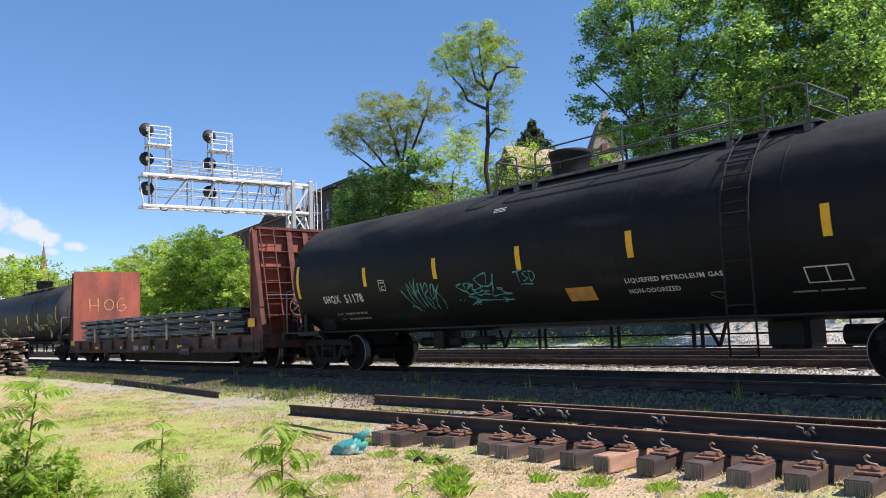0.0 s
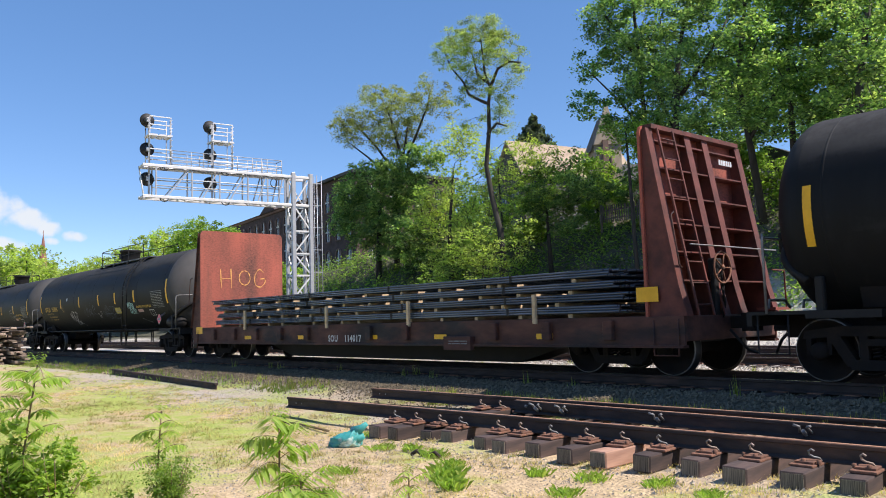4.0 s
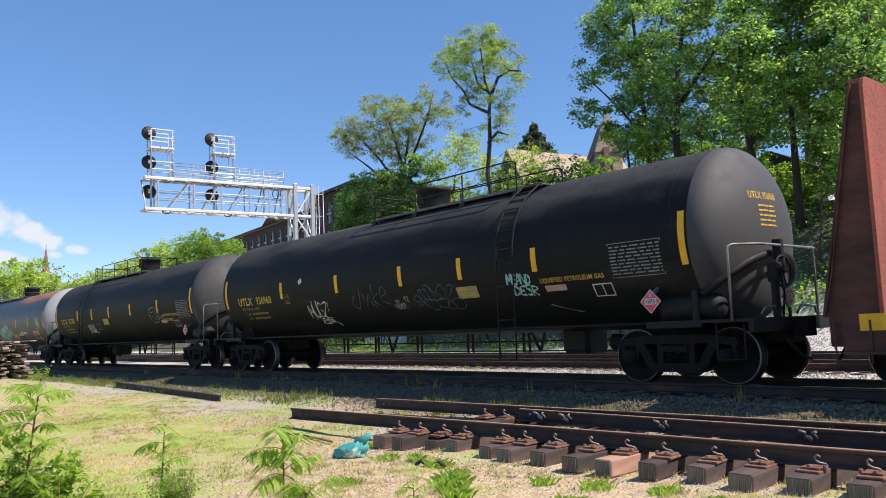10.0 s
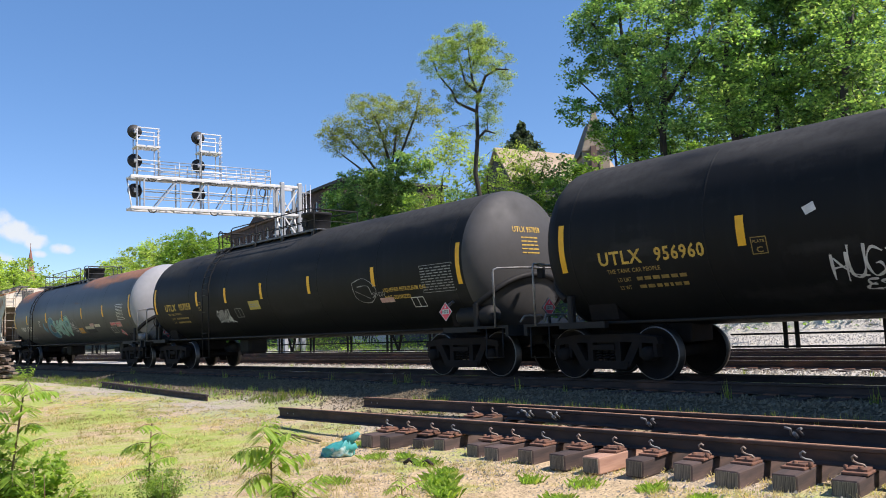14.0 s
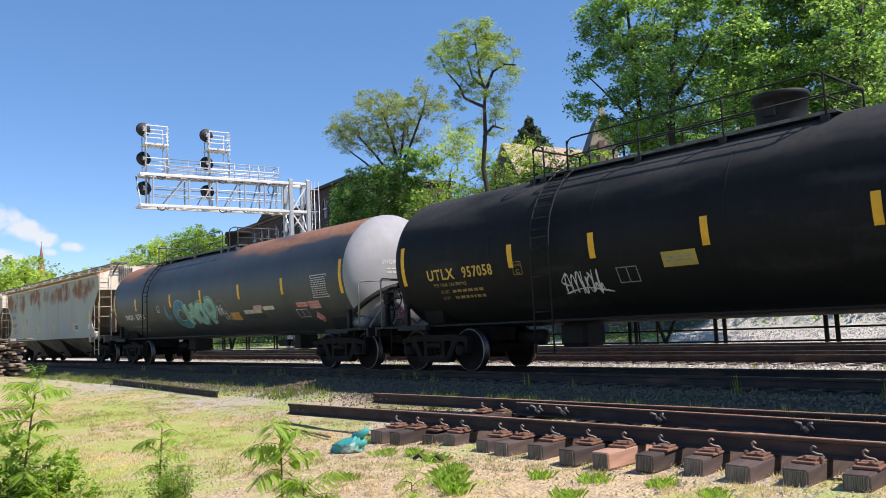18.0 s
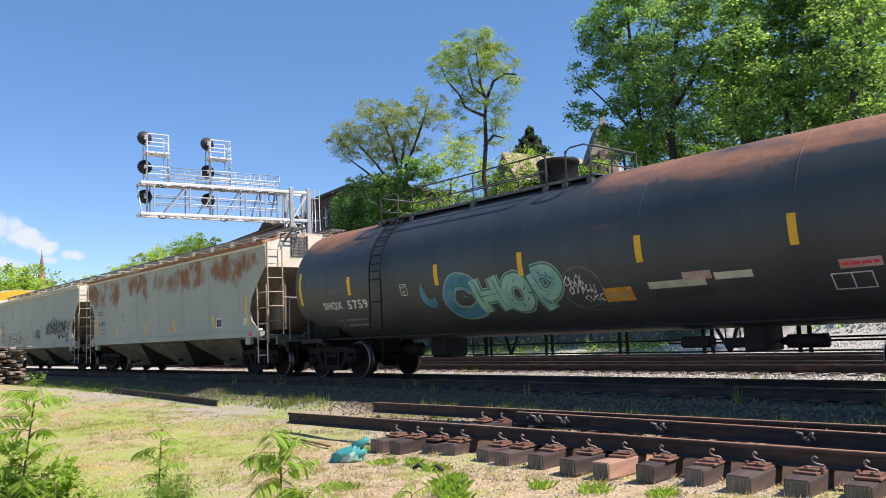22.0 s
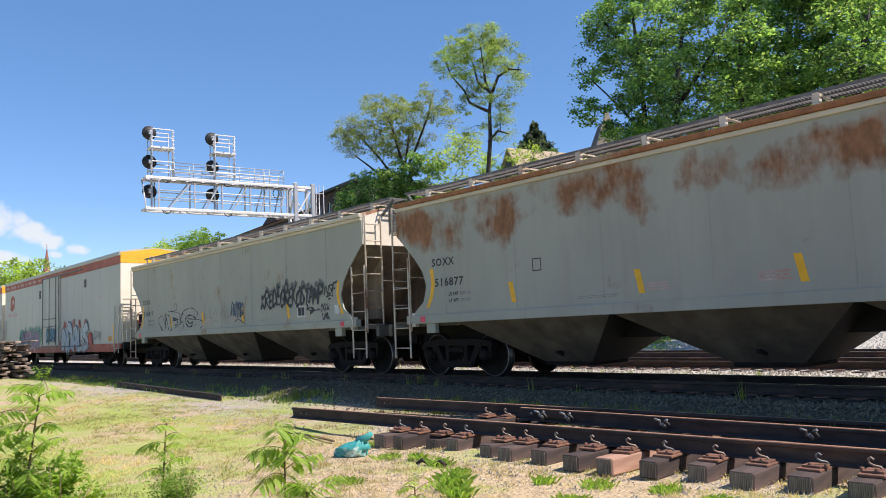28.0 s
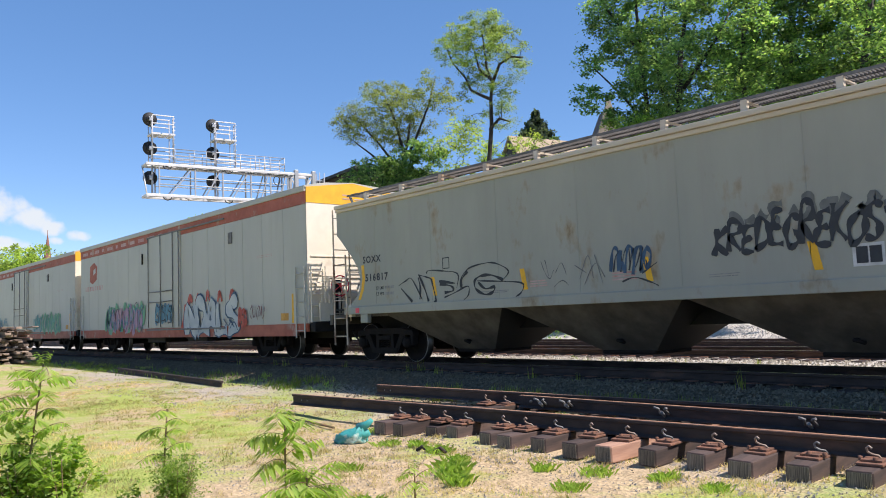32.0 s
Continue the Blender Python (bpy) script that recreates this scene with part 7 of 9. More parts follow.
r1 = reefer_car(-139.35, "white refrigerated box car with red band and graffiti", [
    (-4.1, 1.4, 4.3, 1.0, 11, 101, "green", 0.3), (-3.9, 1.35, 3.4, 0.85, 9, 102, "mauve", 0.26), (-4.1, 1.4, 4.1, 0.95, 10, 103, "blue", 0.06), (-4.1, 1.4, 4.1, 0.95, 8, 111, "black", 0.035),
    (0.05, 1.5, 1.6, 0.6, 6, 104, "blue", 0.24), (0.05, 1.5, 1.5, 0.6, 5, 105, "black", 0.05), (6.05, 1.2, 0.5, 0.55, 3, 109, "red", 0.16), (7.0, 1.36, 0.9, 0.36, 5, 110, "maroon", 0.03)])
on_reefer = lambda d: lambda me: on_side(me, 0.0, 0.0, -1.532 - d)
sprayed(r1, [[(1.55, 0.85), (1.7, 1.3), (1.9, 1.75)], [(2.1, 1.75), (2.2, 2.05), (2.4, 1.8)], [(2.7, 1.8), (2.85, 2.02), (2.95, 1.78)], [(3.5, 1.8), (3.6, 2.08), (3.75, 1.8)], [(4.35, 1.75), (4.5, 2.02), (4.65, 1.75)], [(5.2, 1.75), (5.4, 2.05), (5.6, 1.7)], [(5.8, 1.5), (6.0, 1.25), (6.15, 1.0)]], 0.2, RED_SPRAY, on_reefer(0.0), "red spikes behind the lettering")
sprayed(r1, spelled("NDALS", 2.0, 5.85, 0.78, 1.72, 0.0, 41, 0.02), 0.56, NAVY_SPRAY, on_reefer(0.006), "dark outline of block letters")
sprayed(r1, spelled("NDALS", 2.0, 5.85, 0.78, 1.72, 0.0, 41, 0.02), 0.42, PALE_SPRAY, on_reefer(0.012), "pale sprayed block letters")
sprayed(r1, [[(2.0, 0.95), (2.6, 0.9), (3.5, 0.93), (4.6, 0.9)], [(4.8, 1.2), (5.1, 1.0), (5.3, 1.15)], [(5.2, 0.9), (5.5, 1.1), (5.75, 0.85)], [(2.95, 1.6), (3.0, 1.2), (2.9, 0.8)], [(4.25, 1.65), (4.2, 1.2), (4.3, 0.8)]], 0.05, NAVY_SPRAY, on_reefer(0.018), "dark inner lines")
r2 = reefer_car(-159.7, "white refrigerated box car with red band and green tag", [
    (5.8, 1.4, 3.4, 0.9, 9, 121, "green", 0.24), (6.0, 1.4, 3.0, 0.75, 8, 122, "cyan", 0.05), (3.4, 1.4, 1.6, 0.8, 4, 123, "cyan", 0.14), (-5, 1.4, 3.5, 0.9, 8, 124, "blue", 0.16)])


# ---- signal gantry ----
def build_gantry():
    """Cantilever truss on a four-legged lattice tower. Local y runs from the free end (negative) to the tower, x towards the sunny front."""
    g = thing("signal_gantry", "white steel cantilever signal gantry with two signal masts", "signal gantry", pose(-41, 24.12, 0, 0, 0, -6.6))
    tip, back, low, top = -8.66, -0.9, 8.10, 9.80
    bays = (-7.96, -6.02, -4.46, -2.81, -1.61, -0.54)
    for x in (0.0, back):
        for z in (low, top):
            part("chord", Shape().box(x - 0.07, x + 0.07, tip, 1.12, z - 0.075, z + 0.075, 0.012), WHITE_STEEL, g)
        for a, b in zip(bays, bays[1:]):
            part("diagonal", Shape().beam((x, a + 0.62, low + 0.1), (x, b - 0.12, top - 0.08), 0.06), GALV, g)
        for y in bays:
            part("web_post", Shape().box(x - 0.035, x + 0.035, y - 0.035, y + 0.035, low, top), GALV, g)
    part("end_brace", Shape().tube([(back, tip + 0.02, top), (back * 0.6, tip + 0.02, top - 0.55), (0.0, tip + 0.05, low)], 0.04, 8), WHITE_STEEL, g)
    part("end_brace", Shape().beam((0.0, tip + 0.05, low), (back, tip + 0.05, low), 0.09), WHITE_STEEL, g)
    part("end_brace", Shape().beam((0.0, tip + 0.05, top), (back, tip + 0.05, top), 0.09), WHITE_STEEL, g)
    for z in (low, top):
        zig = [(0.0 if i % 2 else back, tip + 0.2 + i * 0.6) for i in range(15)]
        for (xa, ya), (xb, yb) in zip(zig, zig[1:]):
            part("lacing_bar", Shape().beam((xa, ya, z - 0.04), (xb, yb, z - 0.04), 0.09, 0.03), WHITE_STEEL, g)
    part("top_walkway", Shape().box(back + 0.12, -0.1, tip + 0.3, -0.2, top + 0.08, top + 0.11), WHITE_STEEL, g)
    part("bottom_walkway", Shape().box(back + 0.3, -0.22, tip + 0.6, -0.2, low + 0.05, low + 0.08), WHITE_STEEL, g)
    for x in (-0.06, back + 0.06):
        for z, r in ((10.72, 0.024), (10.36, 0.032), (10.12, 0.026)):
            part("railing", Shape().tube([(x, -7.1, z), (x, -0.7, z)], r, 6), GALV if z > 10.5 else WHITE_STEEL, g)
        for z in (9.14, 8.73):
            part("railing", Shape().tube([(x, -7.96, z), (x, -0.62, z)], 0.032, 6), WHITE_STEEL, g)
        for y in (-7.1, -6.05, -5.35, -3.4, -2.5, -1.95, -1.6, -0.7):
            part("railing_post", Shape().tube([(x, y, top + 0.05), (x, y, 10.74)], 0.024, 6), GALV, g)
    for z in (10.72, 10.36):
        part("end_railing", Shape().tube([(-0.06, -0.7, z), (back + 0.06, -0.7, z)], 0.024, 6), GALV, g)
    for y in (-8.30, -4.83):
        m = part("signal_mast", Shape().box(-0.51, -0.41, y + 0.03, y + 0.13, low, 12.5, 0.01), GALV, g, "signal mast with access cage")
        for z in (12.38, 10.76, 9.12):
            head = Shape().lathe([(-0.62, 0.0), (-0.62, 0.36), (-0.60, 0.385), (-0.57, 0.385), (-0.565, 0.0)], 36, "x", (0.0, y, z))
            head.lathe([(-0.565, 0.2), (-0.5, 0.2), (-0.47, 0.14), (-0.47, 0.0)], 16, "x", (0.0, y, z))
            h = part("signal_head", head, SIGNAL_BLACK, m, "round black signal head")
            for a in (90, 210, 330):
                ly, lz = y + 0.17 * math.cos(radians(a)), z + 0.17 * math.sin(radians(a))
                part("lens_hood", Shape().lathe([(-0.62, 0.10), (-0.90, 0.09), (-0.90, 0.105), (-0.62, 0.115)], 14, "x", (0.0, ly, lz)), SIGNAL_BLACK, h)
                part("signal_lens", Shape().lathe([(-0.63, 0.0), (-0.63, 0.09)], 14, "x", (0.0, ly, lz)), LENS, h)
            part("junction_box", Shape().box(-0.47, -0.36, y - 0.08, y + 0.09, z - 0.12, z + 0.1, 0.015), GALV, h)
        span = 1.12
        for x in (0.0, back):
            for yy in (y, y + span):
                part("cage_post", Shape().tube([(x, yy, top), (x, yy, 12.52)], 0.027, 8), GALV, m)
            for z in (12.5, 12.05, 10.71, 10.30):
                part("cage_rail", Shape().box(x - 0.028, x + 0.028, y, y + span + 0.04, z - 0.026, z + 0.026, 0.006), WHITE_STEEL, m)
        part("cage_floor", Shape().box(back - 0.04, 0.04, y - 0.06, y + 0.42, 11.46, 11.54).box(back - 0.04, 0.04, y + 0.5, y + 0.86, 11.46, 11.54).box(back - 0.04, 0.04, y + 0.94, y + span + 0.08, 11.46, 11.54).box(-0.06, 0.04, y - 0.06, y + span + 0.08, 11.44, 11.46), WHITE_STEEL, m)
        for z in (12.4, 12.18, 11.95, 11.75, 11.28, 10.95, 10.6, 10.25):
            part("ladder_rung", Shape().tube([(-0.02, y + span + 0.07, z), (-0.42, y + span + 0.07, z)], 0.026, 6), WHITE_STEEL, m)
        part("ladder_stile", Shape().tube([(-0.42, y + span + 0.07, top), (-0.42, y + span + 0.07, 12.5)], 0.024, 6), GALV, m)
        for z in (12.5, 12.05, 10.71, 10.30):
            part("cage_end", Shape().tube([(0.0, y, z), (back, y, z)], 0.022, 6), WHITE_STEEL, m)
    for y in (-7.55, -4.15):
        for z in (top - 0.08, low - 0.08):
            part("cable_loop", Shape().tube([(0.06, y + 0.22 * math.cos(a), z - 0.17 * math.sin(a)) for a in (math.pi * i / 12 for i in range(13))], 0.028, 6), SIGNAL_BLACK, g)
    part("cable", Shape().tube([(0.06, tip + 1.0 + 7.4 * i / 30, top - 0.1 - 0.05 * abs(math.sin(i * 0.9))) for i in range(31)], 0.022, 5), SIGNAL_BLACK, g)
    part("cable_coil", Shape().tube([(0.06, -1.25 + 0.2 * math.cos(a), 9.32 + 0.26 * math.sin(a)) for a in (i * 0.5 for i in range(26))], 0.024, 5), SIGNAL_BLACK, g)
    # tower
    levels = (-0.2, 1.3, 2.6, 3.9, 5.2, 6.55, low, 9.82)
    for x in (0.0, back):
        for y in (0.0, 1.12):
            w = 0.115 if x == 0.0 else 0.09
            part("tower_leg", Shape().box(x - w, x + w, y - w, y + w, -0.25, 10.05, 0.015), GALV, g)
        for i, (a, b) in enumerate(zip(levels, levels[1:])):
            part("tower_tie", Shape().beam((x, 0.0, b), (x, 1.12, b), 0.09), WHITE_STEEL, g)
            flip = (i + (x == 0.0)) % 2
            part("tower_brace", Shape().beam((x, 0.0 if flip else 1.12, a), (x, 1.12 if flip else 0.0, b), 0.075), WHITE_STEEL, g)
    for y in (0.0, 1.12):
        for i, (a, b) in enumerate(zip(levels, levels[1:])):
            part("tower_tie", Shape().beam((0.0, y, b), (back, y, b), 0.08), WHITE_STEEL, g)
            part("tower_brace", Shape().beam((0.0 if i % 2 else back, y, a), (back if i % 2 else 0.0, y, b), 0.07), WHITE_STEEL, g)
    for x, y in ((0.05, 1.52), (-0.35, 1.52), (0.05, 1.82)):
        part("ladder_stile", Shape().tube([(x, y, 0.0), (x, y, 10.0)], 0.026, 6), GALV, g)
    for i in range(32):
        part("ladder_rung", Shape().tube([(0.05, 1.52, 0.2 + i * 0.3), (-0.35, 1.52, 0.2 + i * 0.3)], 0.013, 5), GALV, g)
    for i in range(7):
        z = 1.4 + i * 1.35
        part("ladder_bracket", Shape().beam((0.05, 1.12, z), (0.05, 1.84, z), 0.04), GALV, g)
    part("base_plate", Shape().box(-1.3, 0.4, -0.5, 2.0, -0.4, -0.15), CONCRETE, g)


build_gantry()


# ---- buildings on the hill ----
def arched_window(w, h):
    s = Shape()
    pts = [(-w / 2, 0), (w / 2, 0), (w / 2, h * 0.75)] + [(w / 2 * math.cos(radians(a)), h * 0.75 + h * 0.25 * math.sin(radians(a))) for a in (30, 60, 90, 120, 150)] + [(-w / 2, h * 0.75)]
    out = [(x * 1.22, -0.12 + (z + 0.02) * 1.08) for x, z in pts]
    n = len(pts)
    v = [(x, -0.16, z) for x, z in out] + [(x, -0.16, z) for x, z in pts] + [(x, 0.05, z) for x, z in pts] + [(x, 0.05, z) for x, z in out]
    s.add(v, [(i, (i + 1) % n, n + (i + 1) % n, n + i) for i in range(n)] + [(n + i, n + (i + 1) % n, 2 * n + (i + 1) % n, 2 * n + i) for i in range(n)] + [(3 * n + i, 3 * n + (i + 1) % n, (i + 1) % n, i) for i in range(n)])
    pane = Shape().add([(x, -0.02, z) for x, z in pts], [tuple(range(n))])
    bar = Shape().box(-0.05, 0.05, -0.09, -0.03, 0, h).box(-w / 2, w / 2, -0.09, -0.03, h * 0.45, h * 0.52)
    return s.mesh("window_frame", BRICK_LIGHT), pane.mesh("pane", GLASS), bar.mesh("sash_bar", SIDING)


FRAME, PANE, SASH = arched_window(1.5, 2.9)


def add_window(building, m):
    w = part("window", FRAME, None, building, at=m)
    part("pane", PANE, None, w)
    part("sash_bar", SASH, None, w)


mill = thing("brick_mill", "old dark brick mill with rows of arched windows", "mill building", pose(-86, 60, 0, 0, 0, -8.2))
part("wall", Shape().box(-14, 0, 0, 16, 4, 20.9), BRICK, mill, "dark weathered brick wall")
part("wing_wall", Shape().box(-64, -14, 0.8, 15, 3, 19.9), BRICK, mill, "long dark brick wing")
part("roof", Shape().box(-14.4, 0.5, -0.6, 16.4, 20.9, 21.3), SLATE, mill, "dark flat roof")
part("wing_roof", Shape().prism([(0.2, 19.9), (7.9, 21.6), (15.6, 19.9)], -64.5, -14, "x"), SLATE, mill, "low dark pitched roof")
part("gable", Shape().prism([(-38, 19.8), (-34, 21.6), (-30, 19.8)], 0.4, 6), BRICK, mill)
part("cornice", Shape().box(-64.3, -14, 0.5, 0.8, 19.5, 19.95), BRICK_LIGHT, mill)
part("roof_vent", Shape().box(-9, -7, 4, 6, 21.3, 22.0), SLATE, mill)
for i in range(4):
    for z in (16.6, 12.4, 8.2):
        add_window(mill, pose(-1.9 - i * 3.4, 0, z))
for i in range(14):
    for z in (15.6, 11.4, 7.2):
        add_window(mill, pose(-16.3 - i * 3.4, 0.8, z))
for i in range(4):
    for z in (16.6, 12.4, 8.2):
        add_window(mill, pose(0, 2.4 + i * 3.6, z, 0, 0, 90))

house = thing("hillside_house", "long house with a steep tan shingle roof", "house", pose(-57.5, 59.5, 0, 0, 0, -12))
part("wall", Shape().box(-2.5, 2.5, 0.3, 15.5, 6.5, 15.9), GREY_SIDING, house, "grey sided wall")
part("gable", Shape().prism([(-2.5, 15.9), (2.5, 15.9), (0, 19.3)], 0.3, 0.6), GREY_SIDING, house)
part("roof", Shape().prism([(-2.9, 15.7), (0, 19.75), (2.9, 15.7), (2.9, 15.5), (0, 19.4), (-2.9, 15.5)], 0, 16, "y"), TAN_ROOF, house, "tan shingle roof in full sun")
for z in (9.0, 12.3):
    for x in (-1.2, 1.2):
        w = part("window", Shape().box(x - 0.55, x + 0.55, 0.2, 0.34, z, z + 1.7), SIDING, house)
        part("pane", Shape().box(x - 0.45, x + 0.45, 0.17, 0.22, z + 0.1, z + 1.6), GLASS, w)

tower = thing("stone_gable_tower", "buff stone church gable with steep brown roof", "church", pose(-37.25, 50, 0, 0, 0, 50))
part("wall", Shape().box(-1.05, 1.05, 0.0, 3.2, 5.5, 14.3), STONE, tower)
part("gable", Shape().prism([(-1.1, 14.3), (1.1, 14.3), (0.18, 17.1), (0.14, 17.35), (-0.14, 17.35), (-0.18, 17.1)], -0.12, 0.28), STONE, tower, "pale stone gable end")
part("roof", Shape().prism([(-1.3, 13.9), (0, 17.05), (1.3, 13.9), (1.16, 13.9), (0, 16.8), (-1.16, 13.9)], 0.28, 3.5), SHINGLE_BROWN, tower, "steep brown shingle roof")
part("chimney", Shape().box(-0.5, -0.05, -0.5, -0.14, 8.0, 14.6, 0.02), BRICK_LIGHT, tower)
part("nave", Shape().box(1.1, 8, 1.5, 8, 5.5, 11.4), STONE, tower)
part("nave_roof", Shape().prism([(1.2, 11.4), (4.7, 13.6), (8.3, 11.4)], 1.2, 9.2, "x"), SLATE, tower, "dark slate roof")
w = part("window", Shape().box(-0.3, 0.3, -0.06, 0.02, 11.3, 13.3), BRICK_LIGHT, tower)
part("pane", Shape().box(-0.22, 0.22, -0.09, -0.05, 11.4, 13.2), GLASS, w)

shed = thing("garden_shed", "dark weathered board shed with a pitched roof", "shed", pose(-20.4, 36.2, 0))
part("wall", Shape().box(-2.0, 1.6, 0, 3, 5.2, 7.9), GREY_SIDING, shed)
part("gable", Shape().prism([(-2.0, 7.9), (1.6, 7.9), (-0.2, 9.1)], 0, 0.2), GREY_SIDING, shed)
part("roof", Shape().prism([(-2.3, 7.75), (-0.2, 9.25), (1.9, 7.75), (1.9, 7.6), (-0.2, 9.05), (-2.3, 7.6)], -0.3, 3.3), SLATE, shed)
part("window", Shape().box(-0.6, 0.2, -0.06, 0.0, 6.6, 7.5), GLASS, shed)
for i in range(9):
    part("board", Shape().box(-2.0, 1.6, -0.03, 0, 5.25 + i * 0.3, 5.5 + i * 0.3), GREY_SIDING, shed)
cottage = thing("white_cottage", "white house with grey roof behind the trees", "house", pose(-22.2, 46, 0))
part("wall", Shape().box(-3.2, 3.0, 0, 5, 6.5, 9.2), SIDING, cottage)
part("roof", Shape().prism([(-3.6, 9.1), (-0.1, 10.9), (3.4, 9.1)], -0.3, 5.3), SLATE, cottage)
part("chimney", Shape().box(1.0, 1.6, 2, 2.6, 9.8, 11.6), BRICK_LIGHT, cottage)
for x in (-1.6, 1.4):
    part("window", Shape().box(x - 0.4, x + 0.4, -0.06, 0, 7.4, 8.7), GLASS, cottage)

fence = thing("picket_fence", "weathered picket fence along the top of the bank", "fence", pose(0, 33.2, 0))
PICK = Shape().prism([(-0.03, 0), (0.03, 0), (0.03, 0.82), (0, 0.9), (-0.03, 0.82)], -0.012, 0.012).mesh("picket", PICKET)
fence_rnd = random.Random(12)
for i in range(64):
    x = -25.4 + i * 0.135
    lean = fence_rnd.uniform(-4, 4) + (fence_rnd.uniform(4, 22) if i > 58 else 0)
    part("picket", PICK, None, fence, at=pose(x, fence_rnd.uniform(-0.02, 0.02), 5.8 - max(0, x + 20.7) * 0.105, 0, lean, 0))
for z in (0.2, 0.62):
    part("fence_rail", Shape().beam((-25.5, 0.03, 5.8 + z), (-20.7, 0.03, 5.8 + z), 0.05, 0.06), PICKET, fence)
    part("fence_rail", Shape().beam((-20.7, 0.03, 5.8 + z), (-16.8, 0.03, 5.39 + z), 0.05, 0.06), PICKET, fence)
for x, z in ((-25.4, 5.8), (-23.0, 5.8), (-20.7, 5.8), (-16.9, 5.4)):
    part("fence_post", Shape().box(x - 0.05, x + 0.05, 0.03, 0.13, z - 0.5, z + 0.95), PICKET, fence)

spire = thing("church_spire", "slender reddish church spire beyond the trees", "steeple", pose(-157.5, 40, 0))
part("spire", Shape().lathe([(11.0, 1.15), (18.9, 0.03)], 8, "z", smooth=False), STEEPLE_RED, spire)
part("tower", Shape().box(-1.25, 1.25, -1.25, 1.25, 0, 11.2), BRICK_LIGHT, spire)
part("belfry_louvre", Shape().box(-0.5, 0.5, -1.32, -1.2, 8.5, 10.5), SLATE, spire)
part("cross", Shape().beam((0, 0, 18.8), (0, 0, 19.5), 0.08), STEEPLE_RED, spire)
for x, y, z, w, lab in ((-150, 44, 8.0, 6, "distant brick house with tan roof"), (-136, 46, 7.0, 5, "distant pale house with tan roof")):
    h = thing("distant_house", lab, "house", pose(x, y, 0))
    part("wall", Shape().box(-w, w, 0, 8, 0, z - 1.2), BRICK_LIGHT if w == 6 else SIDING, h)
    part("roof", Shape().prism([(-0.4, z - 1.3), (4, z + 0.9), (8.4, z - 1.3)], -w - 0.3, w + 0.3, "x"), TAN_ROOF, h)
    for i in range(3):
        part("window", Shape().box(-w + 1.6 + i * (w - 1.2), -w + 2.6 + i * (w - 1.2), -0.08, 0, z - 3.6, z - 2.2), GLASS, h)
wall = thing("retaining_wall", "low dark concrete retaining wall at the foot of the bank", "wall", pose(0, 27.35, 0))
wall_rnd = random.Random(31)
for i in range(9):
    x = -34.4 + i * 1.8
    part("wall_panel", Shape().box(x, x + 1.77, wall_rnd.uniform(-0.03, 0.03), 0.35, -0.4, 1.22 - max(0, i - 6) * 0.28, 0.02), CONCRETE, wall)
    part("wall_pilaster", Shape().box(x - 0.12, x + 0.1, -0.12, 0.3, -0.4, 1.28 - max(0, i - 6) * 0.28, 0.02), CONCRETE, wall)
board = thing("graffiti_wall", "white-painted concrete wall with black graffiti", "wall", pose(-36.4, 26.9, 0))
part("wall_panel", Shape().box(-1.75, 1.85, 0, 0.3, -0.4, 1.1, 0.02), SIDING, board)
for n, line in enumerate(scrawl(2.4, 0.8, 8, 77)):
    part("graffiti_stroke", on_side(strokes([line], 0.13, BLACK_INK, n), -0.45, 0.55, -0.004), None, board)


# ---- trees ----
def leaf_cloud(name, pts, size, material, seed, up=0.75, droop=0.0):
    """Separate leaf blades at the given points, each turned its own way."""
    rng = np.random.default_rng(seed)
    n = len(pts)
    nor = rng.normal(size=(n, 3))
    nor[:, 2] = np.abs(nor[:, 2]) * 1.2 + up
    nor /= np.linalg.norm(nor, axis=1)[:, None]
    a = np.cross(nor, rng.normal(size=(n, 3)))
    a /= np.linalg.norm(a, axis=1)[:, None] + 1e-9
    a[:, 2] -= droop
    b = np.cross(nor, a)
    s = (size * rng.uniform(0.65, 1.35, n))[:, None]
    v = np.stack([pts - a * s * 0.5, pts + b * s * 0.34 - a * s * 0.05 + nor * s * 0.06, pts + a * s * 0.5, pts - b * s * 0.34 - a * s * 0.05 + nor * s * 0.06], 1).reshape(-1, 3)
    me = bpy.data.meshes.new(name)
    me.vertices.add(4 * n)
    me.loops.add(4 * n)
    me.polygons.add(n)
    me.vertices.foreach_set("co", v.astype(np.float32).ravel())
    me.loops.foreach_set("vertex_index", np.arange(4 * n, dtype=np.int32))
    me.polygons.foreach_set("loop_start", np.arange(0, 4 * n, 4, dtype=np.int32))
    me.materials.append(material)
    me.update(calc_edges=True)
    return me


def crown_points(hubs, count, reach, seed):
    """Leaf positions in loose flat sprays round the twig ends."""
    rng = np.random.default_rng(seed)
    hubs = np.array(hubs)
    which = rng.integers(0, len(hubs), count)
    size = rng.uniform(0.55, 1.3, len(hubs))[which] * reach
    off = np.clip(rng.normal(size=(count, 3)), -1.7, 1.7) * size[:, None] * np.array([0.66, 0.66, 0.34])
    off[:, 2] -= 0.16 * (off[:, 0] ** 2 + off[:, 1] ** 2) / np.maximum(size, 0.05)
    return hubs[which] + off


